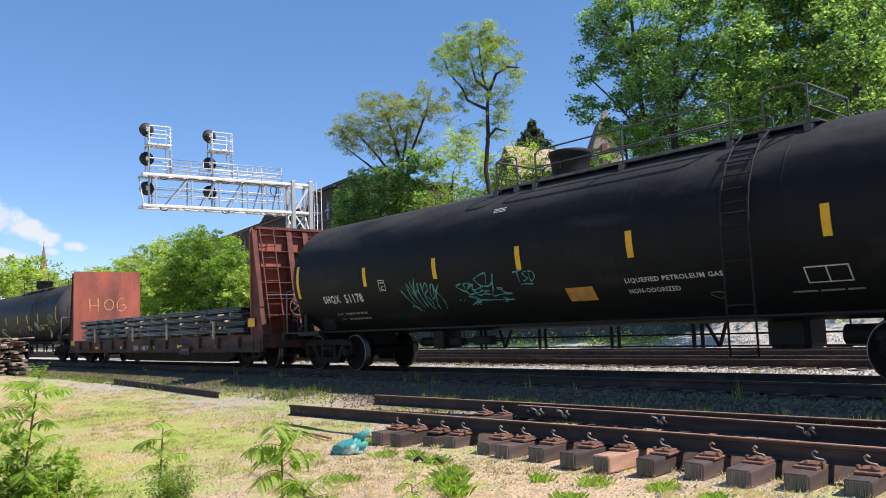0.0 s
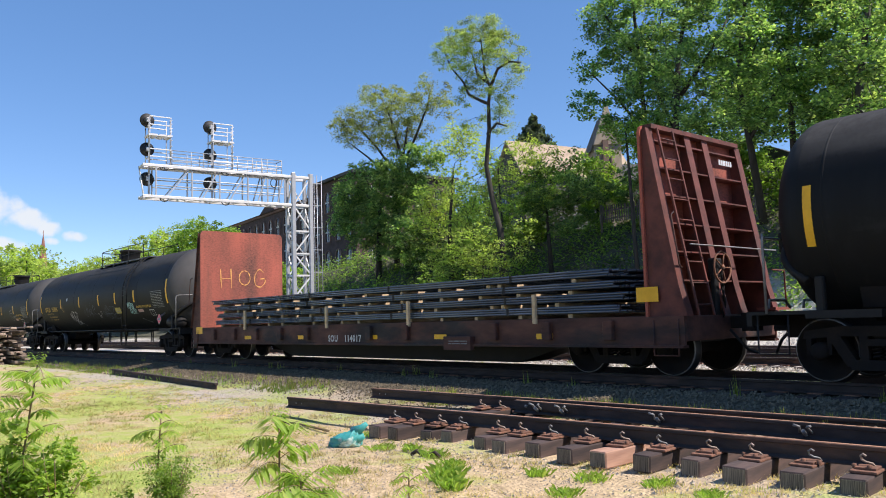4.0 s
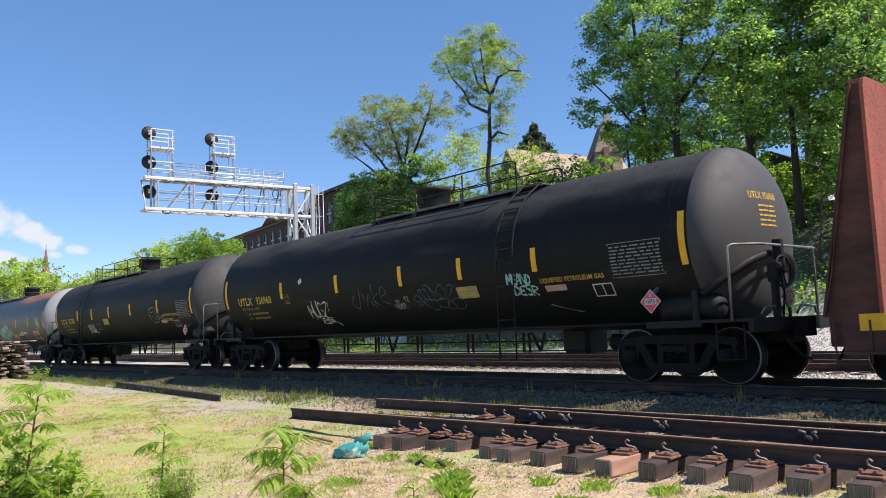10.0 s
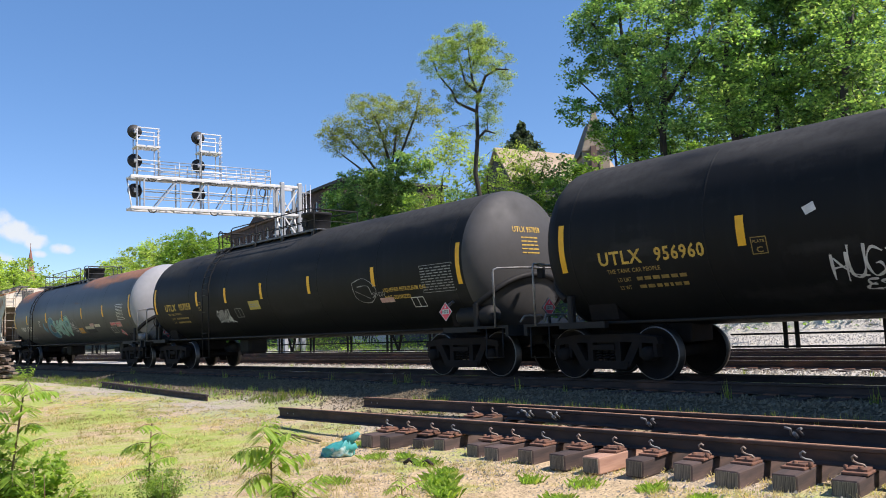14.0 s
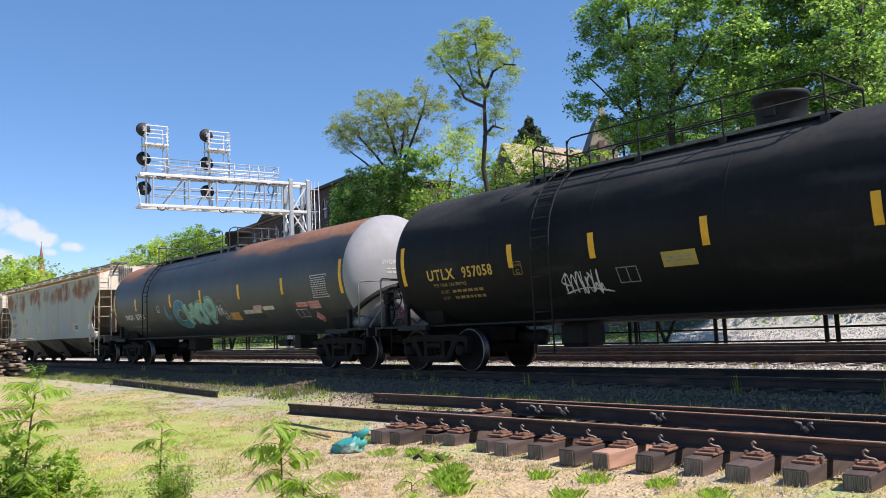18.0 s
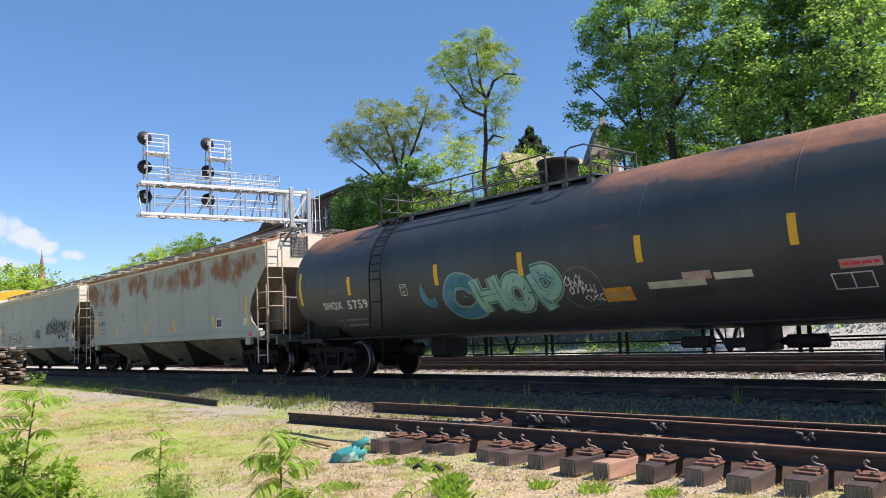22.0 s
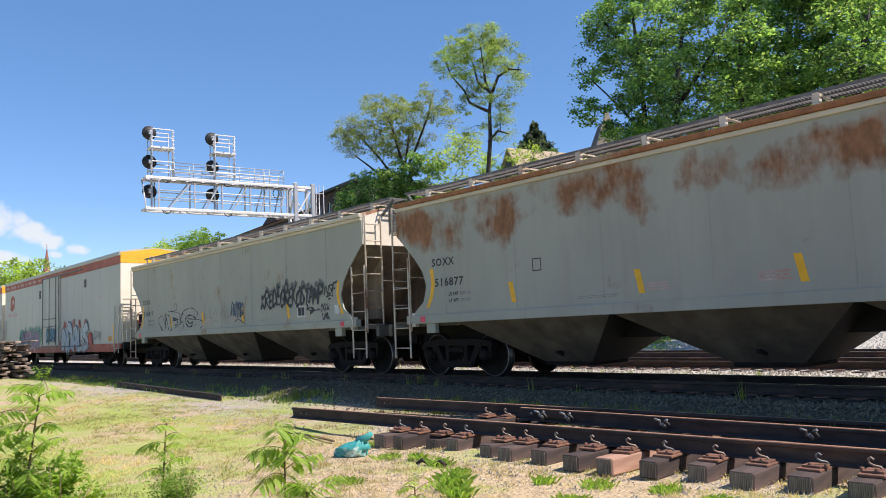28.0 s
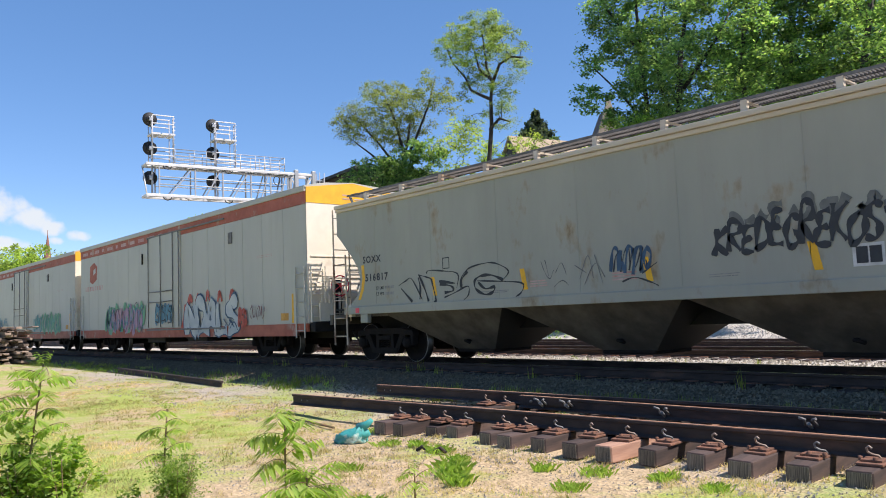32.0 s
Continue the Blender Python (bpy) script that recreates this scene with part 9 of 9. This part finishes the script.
TIES = [tie_mesh(0.23, 2.75, False), tie_mesh(0.25, 3.1, False), tie_mesh(0.21, 2.6, False), tie_mesh(0.23, 2.75, True)]
for i, x in enumerate((2.95, 3.36, 3.82, 4.22, 4.95, 5.32, 5.80, 6.32, 6.76, 7.28, 7.80, 8.32, 8.83, 9.34, 9.86, 10.4, 10.9, 11.4, 11.95, 12.45, 13.0, 13.5, 14.0)):
    y = -0.62 + tie_rnd.uniform(-0.07, 0.07) + (0.18 if i in (2, 3) else 0.0)
    t = part("tie", TIES[3] if i == 8 else TIES[tie_rnd.randint(0, 2)], None, panel_track, "creosoted wooden tie", pose(x + 0.11, y, -0.42 - tie_rnd.uniform(0, 0.012) - (0.03 if i in (2,) else 0), tie_rnd.uniform(-0.6, 0.6), tie_rnd.uniform(-2, 2), tie_rnd.uniform(-2.5, 2.5) - 1))
    part("tie_plate", PLATE, None, panel_track, at=pose(x + 0.11, 0.0, -0.421, 0, 0, tie_rnd.uniform(-4, 4)))
    clip_at = pose(x + 0.11, 0.02, -0.415, 0, 0, tie_rnd.uniform(-12, 12))
    part("rail_clip", CLIP if i % 3 else CLIP_GREY, None, panel_track, "weathered spring clip", clip_at)
    for bolt in CLIP_BOLTS:
        part("clip_bolt", bolt, None, panel_track, "", clip_at)
    part("rail_clip", CLIP, None, panel_track, at=pose(x + 0.15, 1.86, -0.415, 0, 0, tie_rnd.uniform(-12, 12)))
    part("tie_plate", PLATE, None, panel_track, at=pose(x + 0.11, 1.88, -0.421))

# ---- loose things on the ground ----
def lying(name, s, mats, label, category, m):
    return solid(name, s, mats, label, category, m)


lying("loose_rail", rail_profile(Shape(), 0, 8.9, 0, 0.0, 0.075, 0.2), [RAIL_RUST, RAIL_RUST], "single rusty rail lying in the grass", "rail", pose(-27.4, 9.16, -0.27, 0, 0.5, -3.1))


def crumpled_bag():
    s = Shape()
    rng = random.Random(5)
    n, rings = 26, 11
    v = []
    for j in range(rings):
        t = j / (rings - 1)
        r = math.sin(math.pi * min(0.98, 0.18 + t * 0.8)) ** 0.7
        for i in range(n):
            a = 2 * math.pi * i / n
            k = r * (1 + 0.30 * noise.noise((math.cos(a) * 2, math.sin(a) * 2, t * 4)) + 0.12 * noise.noise((math.cos(a) * 6, math.sin(a) * 6, t * 9)))
            v.append((0.27 * k * (1 - 0.45 * t) * math.cos(a) + 0.20 * t * t, 0.17 * k * math.sin(a), 0.25 * t + 0.06 * noise.noise((math.cos(a) * 3, math.sin(a) * 3 + t * 5, 1))))
    f = [(j * n + i, j * n + (i + 1) % n, (j + 1) * n + (i + 1) % n, (j + 1) * n + i) for j in range(rings - 1) for i in range(n)] + [tuple((rings - 1) * n + i for i in range(n)), tuple(range(n - 1, -1, -1))]
    s.add(v, f, True)
    return s


bag = thing("plastic_bag", "crumpled teal plastic sack lying in the grass", "bag", pose(-9.0, 6.02, height(-9, 6.02) - 0.02, 0, 0, 25))
part("sack", crumpled_bag(), BAG, bag)
part("twisted_neck", Shape().tube([(0.14, 0, 0.22), (0.26, 0.02, 0.27), (0.33, 0.03, 0.33)], 0.07, 10, 0.03), BAG, bag)
curl = Shape().tube([(0, 0, 0), (0.08, 0, 0.05), (0.16, 0, 0.01), (0.26, 0.02, 0.01), (0.34, 0.02, 0.05), (0.42, 0.02, 0.0)], 0.022, 6)
solid("scrap_strip", curl, RAIL_RUST, "bent rusty scrap strip on the ground", "scrap", pose(-7.6, 6.05, height(-7.6, 6.05) + 0.01, 0, 0, 12))
pole = Shape().tube([(0, 0, 0.02), (0.8, 0.02, 0.03), (1.6, -0.02, 0.02)], 0.02, 6)
solid("fallen_stick", pole, STALK, "thin dark stick lying on the gravel", "stick", pose(-11.9, 6.75, height(-11.5, 6.75), 0, 0, -4))

pile = thing("timber_pile", "stack of weathered old boards and ties", "timber pile", pose(-39.3, 7.95, height(-39.3, 7.95) - 0.05, 0, 0, 8))
pile_rnd = random.Random(77)
BOARDS = [Shape().box(-L / 2, L / 2, -w / 2, w / 2, 0, h, 0.01).mesh("board", PLANK_OLD) for L, w, h in ((2.8, 0.24, 0.1), (2.4, 0.22, 0.06), (3.1, 0.28, 0.045), (2.0, 0.2, 0.08))]
for j in range(17):
    for i in range(5):
        part("board", BOARDS[pile_rnd.randint(0, 3)], None, pile, at=pose(pile_rnd.uniform(-0.3, 0.35), -0.8 + i * 0.4 + pile_rnd.uniform(-0.08, 0.08), j * 0.098, pile_rnd.uniform(-2, 2), pile_rnd.uniform(-2.5, 2.5), pile_rnd.uniform(-9, 9)))


# ---- plants in front ----
def frond(s, leaf, root, way, length, leaflets, size, sag, rnd):
    """A drooping feather leaf: stalk and paired leaflets."""
    way = Vector(way).normalized()
    side = way.cross(Vector((0, 0, 1))).normalized()
    pts = []
    for i in range(7):
        t = i / 6
        pts.append(Vector(root) + way * length * t + Vector((0, 0, 1)) * (length * (0.28 * t - sag * t * t)))
    s.tube(pts, 0.0045, 4, 0.0015)
    for i in range(leaflets):
        t = 0.18 + 0.8 * i / max(leaflets - 1, 1)
        k = min(int(t * 6), 5)
        p = pts[k].lerp(pts[k + 1], t * 6 - k)
        d = (pts[k + 1] - pts[k]).normalized()
        for sg in (-1, 1):
            L = size * (0.65 + 0.5 * math.sin(math.pi * min(1, t))) * rnd.uniform(0.85, 1.15)
            o = (side * sg * rnd.uniform(0.65, 0.95) + d * rnd.uniform(0.25, 0.5) + Vector((0, 0, -rnd.uniform(0.4, 0.8)))).normalized()
            b = o.cross(Vector((0, 0, 1)))
            b = (b.normalized() if b.length > 0.01 else d) * L * 0.105
            tip = p + o * L
            midp = p + o * L * 0.45
            leaf.add([p, midp + b + Vector((0, 0, 0.004)), tip, midp - b + Vector((0, 0, 0.004))], [(0, 1, 2, 3)])


def sumac(x, y, h, fronds, length, label, seed, lean=(0, 0), leaflets=9, size=0.12):
    rnd = random.Random(seed)
    t = thing("sumac_sapling", label, "sapling", pose(x, y, height(x, y) - 0.01), "young sumac plants")
    stem = [(0, 0, 0), (lean[0] * 0.3, lean[1] * 0.3, h * 0.4), (lean[0] * 0.7, lean[1] * 0.7, h * 0.75), (lean[0], lean[1], h)]
    part("stem", Shape().tube(stem, 0.010, 7, 0.006), STALK, t, "reddish stem")
    for i in range(fronds):
        q = 0.45 + 0.55 * (i + 0.5) / fronds
        a = i * 2.4 + rnd.uniform(-0.4, 0.4)
        s, leaf = Shape(), Shape()
        root = Vector(stem[1]).lerp(Vector(stem[3]), (q - 0.4) / 0.6) if q > 0.4 else Vector(stem[1])
        frond(s, leaf, root, (math.cos(a), math.sin(a), rnd.uniform(0.05, 0.7)), length * rnd.uniform(0.75, 1.1) * (1.1 - 0.3 * q), leaflets, size, rnd.uniform(0.3, 0.7), rnd)
        f = tagged(part("frond", leaf, LEAF_SUMAC, t, "feathery bright green leaf"), kind="stuff")
        part("leaf_stalk", s, STALK, f)
    tuft, s = Shape(), Shape()
    for i in range(5):
        frond(s, tuft, stem[3], (math.cos(i * 1.3), math.sin(i * 1.3), 1.2), length * 0.3, 5, size * 0.4, 0.1, rnd)
    tagged(part("shoot", tuft, LEAF_SUMAC, t, "young tip leaves"), kind="stuff")


sumac(-6.95, 2.69, 0.95, 11, 0.31, "young sumac with drooping feathery leaves", 401, (0.03, 0.04), 11, 0.105)
sumac(-6.1, 3.42, 0.86, 11, 0.33, "young sumac with broad bright fronds and red stem", 402, (-0.03, 0.02), 9, 0.20)
sumac(-6.95, 1.58, 1.40, 14, 0.36, "tall sumac shoot with drooping feathery leaves", 403, (0.03, 0.15), 12, 0.13)
sumac(-7.1, 1.36, 1.1, 12, 0.44, "sumac shoot with drooping feathery leaves", 404, (-0.05, 0.0), 9, 0.15)
sumac(-5.6, 4.42, 0.34, 6, 0.26, "small sumac seedling near the ties", 405, (0, 0), 7, 0.1)
sumac(-5.75, 3.42, 0.40, 13, 0.38, "low bright sumac seedling", 407, (0, 0), 8, 0.19)


def shrub(x, y, w, h, n, size, material, label, seed):
    rng = np.random.default_rng(seed)
    t = thing("shrub", label, "shrub", pose(x, y, height(x, y) - 0.01))
    s = Shape()
    rnd = random.Random(seed)
    for i in range(14):
        a = rnd.uniform(0, 6.28)
        s.tube([(0, 0, 0), (w * 0.25 * math.cos(a), w * 0.25 * math.sin(a), h * 0.5), (w * 0.5 * math.cos(a), w * 0.5 * math.sin(a), h * rnd.uniform(0.6, 1.0))], 0.006, 4, 0.002)
    part("twig_tangle", s, STALK, t)
    k = n // 18
    c = rng.normal(0, 0.33, (k, 3)) * [w * 0.8, w * 0.8, h * 0.7] + [0, 0, h * 0.55]
    p = c[rng.integers(0, k, n)] + rng.normal(0, 0.05, (n, 3)) * max(w, 0.5)
    p[:, 2] = np.abs(p[:, 2]) + 0.01
    part("leaves", leaf_cloud("leaves", p, size, material, seed), None, t)


shrub(-6.95, 1.60, 0.52, 0.76, 3000, 0.045, LEAF_BUSH, "small-leaved bright green shrub", 411)
shrub(-6.6, 1.80, 0.42, 0.78, 1800, 0.05, LEAF_SUMAC, "yellow-green leafy shrub beside a sapling", 414)
shrub(-6.75, 2.74, 0.36, 0.56, 6000, 0.02, LEAF_BUSH, "fine-leaved weed at the foot of a sapling", 412)
shrub(-6.95, 2.36, 0.22, 0.26, 600, 0.035, LEAF_BUSH, "low leafy weed in dry grass", 413)


def tuft(x, y, w, h, n, seed):
    """A low clump of bright grass blades."""
    rnd, s = random.Random(seed), Shape()
    for _ in range(n):
        a, r = rnd.uniform(0, 6.28), w * 0.5 * rnd.uniform(0, 1) ** 0.7
        px, py = r * math.cos(a), r * math.sin(a)
        b, hh, lean = rnd.uniform(0, 6.28), h * rnd.uniform(0.45, 1.15), rnd.uniform(0.3, 1.1)
        wide = 0.0022 + 0.008 * hh
        tx, ty = math.cos(b) * hh * lean, math.sin(b) * hh * lean
        z = height(x + px, y + py) - height(x, y)
        s.add([(px - ty / max(hh, 0.01) * wide, py + tx / max(hh, 0.01) * wide, z), (px + ty / max(hh, 0.01) * wide, py - tx / max(hh, 0.01) * wide, z), (px + tx * 0.5 + wide * 0.5, py + ty * 0.5, z + hh * 0.75), (px + tx, py + ty, z + hh * 0.9)], [(0, 1, 2), (0, 2, 3)])
    solid("grass_tuft", s, LEAF_SUMAC, "low clump of bright green grass", "grass", pose(x, y, height(x, y) - 0.01), "grass clumps by the ties")


verge, verge_rnd = Shape(), random.Random(88)
for _ in range(260):
    cx, cy = -14.5 - 32 * verge_rnd.random() ** 0.7, 9.3 + verge_rnd.gauss(0, 0.25)
    for _ in range(verge_rnd.randint(4, 16)):
        x, y = cx + verge_rnd.gauss(0, 0.16), cy + verge_rnd.gauss(0, 0.09)
        h, tip, wide = verge_rnd.uniform(0.05, 0.2), verge_rnd.gauss(0, 0.035), verge_rnd.uniform(0.003, 0.006)
        z = height(x, y) - 0.01
        verge.add([(x - wide, y, z), (x, y + wide, z), (x + tip, y + tip * 0.6, z + h), (x - wide * 0.4 + tip * 0.4, y, z + h * 0.6)], [(0, 1, 2, 3)])
solid("verge_grass", verge, LEAF_BUSH, "ragged green grass along the edge of the ballast", "grass", kind="stuff")
for i, (x, y, w, h) in enumerate(((-7.35, 6.2, 0.4, 0.13), (-5.25, 6.5, 0.45, 0.12), (-6.2, 5.4, 0.42, 0.2), (-5.9, 5.2, 0.3, 0.16), (-4.5, 6.6, 0.4, 0.11), (-7.9, 6.3, 0.3, 0.11), (-8.3, 6.15, 0.5, 0.1), (-9.6, 6.9, 0.5, 0.1), (-5.8, 6.3, 0.3, 0.12), (-5.9, 4.1, 0.4, 0.14), (-5.0, 5.8, 0.35, 0.12), (-6.7, 5.9, 0.4, 0.13), (-3.9, 6.5, 0.35, 0.1), (-7.4, 4.9, 0.45, 0.1))):
    tuft(x, y, w * 0.8, h * 0.85, 170, 420 + i)


def grass(name, label, count, area, h, material, seed, patchy=0.0, lean=0.35):
    """Grass blades in tufts."""
    rng = np.random.default_rng(seed)
    x0, x1, y0, y1 = area
    k = count // 14
    cx, cy = rng.uniform(x0, x1, k), rng.uniform(y0, y1, k)
    if patchy:
        keep = np.array([noise.noise((a * 0.9, b * 0.9, 2.0)) + 0.5 * noise.noise((a * 2.6, b * 2.6, 5.0)) > patchy - 0.5 for a, b in zip(cx, cy)])
        cx, cy = cx[keep], cy[keep]
        k = len(cx)
    g = np.array([height(a, b) for a, b in zip(cx, cy)])
    n = k * 14
    which = np.repeat(np.arange(k), 14)
    x, y = cx[which] + rng.normal(0, 0.045, n), cy[which] + rng.normal(0, 0.045, n)
    z = g[which] - 0.005
    hh = h * rng.uniform(0.4, 1.3, n) * rng.uniform(0.6, 1.3, k)[which]
    a = rng.uniform(0, 2 * np.pi, n)
    l = hh * lean * rng.uniform(0.2, 1.6, n)
    w = 0.004 + 0.02 * hh
    px, py = -np.sin(a) * w, np.cos(a) * w
    tip = np.stack([x + np.cos(a) * l, y + np.sin(a) * l, z + hh], 1)
    v = np.stack([np.stack([x - px, y - py, z], 1), np.stack([x + px, y + py, z], 1), tip], 1).reshape(-1, 3)
    me = bpy.data.meshes.new(name)
    me.vertices.add(3 * n)
    me.loops.add(3 * n)
    me.polygons.add(n)
    me.vertices.foreach_set("co", v.astype(np.float32).ravel())
    me.loops.foreach_set("vertex_index", np.arange(3 * n, dtype=np.int32))
    me.polygons.foreach_set("loop_start", np.arange(0, 3 * n, 3, dtype=np.int32))
    me.materials.append(material)
    me.update(calc_edges=True)
    solid(name, me, None, label, "grass", kind="stuff")


STRAW = leaf_mat("straw_blades", (0.38, 0.31, 0.17), (0.54, 0.44, 0.25), (0.64, 0.54, 0.32))
grass("short_grass", "short patchy green grass", 90000, (-24, -1, 1.2, 9.4), 0.036, GRASS_BLADE, 431, 0.62, 0.9)
grass("dry_grass", "flattened straw-coloured dry grass", 70000, (-22, -1, 1.2, 8.0), 0.05, STRAW, 432, 0.25, 1.2)
grass("tall_fringe", "taller yellow-green grass along the ballast edge", 11000, (-40, -15, 9.0, 10.0), 0.13, GRASS_BLADE, 433, 0.55, 0.3)
grass("far_grass", "green grass further along the line", 20000, (-60, -20, 2.0, 9.5), 0.07, GRASS_BLADE, 434, 0.5, 0.6)
grass("panel_fringe", "grass growing round the old ties", 8000, (-12, -1, 9.3, 10.0), 0.12, GRASS_BLADE, 435, 0.3)
grass("track_weeds", "thin weeds standing beside the rails", 260, (-30, 0, 11.0, 11.5), 0.22, GRASS_BLADE, 436, 0.0, 0.2)
grass("trackside_weeds", "small weeds growing between the tracks", 500, (-30, 0, 13.6, 16.6), 0.16, GRASS_BLADE, 437, 0.0, 0.4)

# ---- ties under the tracks, last ----
SLEEPER = Shape().box(-0.115, 0.115, -1.3, 1.3, -0.33, -0.172, 0.01).mesh("sleeper", TIE_WOOD)
RAIL_PLATE = Shape().box(-0.1, 0.1, -0.17, 0.17, -0.172, -0.155, 0.004).mesh("rail_plate", PLATE_RUST)
for track, x0, n in ((MAIN, -52, 112), (SECOND, -40, 84), (THIRD, -40, 84)):
    for i in range(n):
        part("sleeper", SLEEPER, None, track, at=pose(x0 + i * 0.52, 0, -0.0, 0, 0, random.uniform(-1, 1)))
        part("rail_plate", RAIL_PLATE, None, track, at=pose(x0 + i * 0.52, -0.7525, 0))


# ---- what moves ----
def motions():
    for car, x in CARS:
        walk(car, [(t, pose(x + d, TRACK_Y, 0)) for t, d in RUN])
    for ob, x, y, z in LOAD:
        walk(ob, [(t, pose(x + d, TRACK_Y + y, z)) for t, d in RUN])
    times = [t for t, d in RUN]
    rolled = [d for t, d in RUN]
    turns = [(0.16 * i, np.interp(0.16 * i, times, rolled) / 0.457) for i in range(201)]
    for wheelset, dx in SPINNING:
        walk(wheelset, [(t, pose(dx, 0, 0.457, 0, math.degrees(a), 0)) for t, a in turns])


motions()
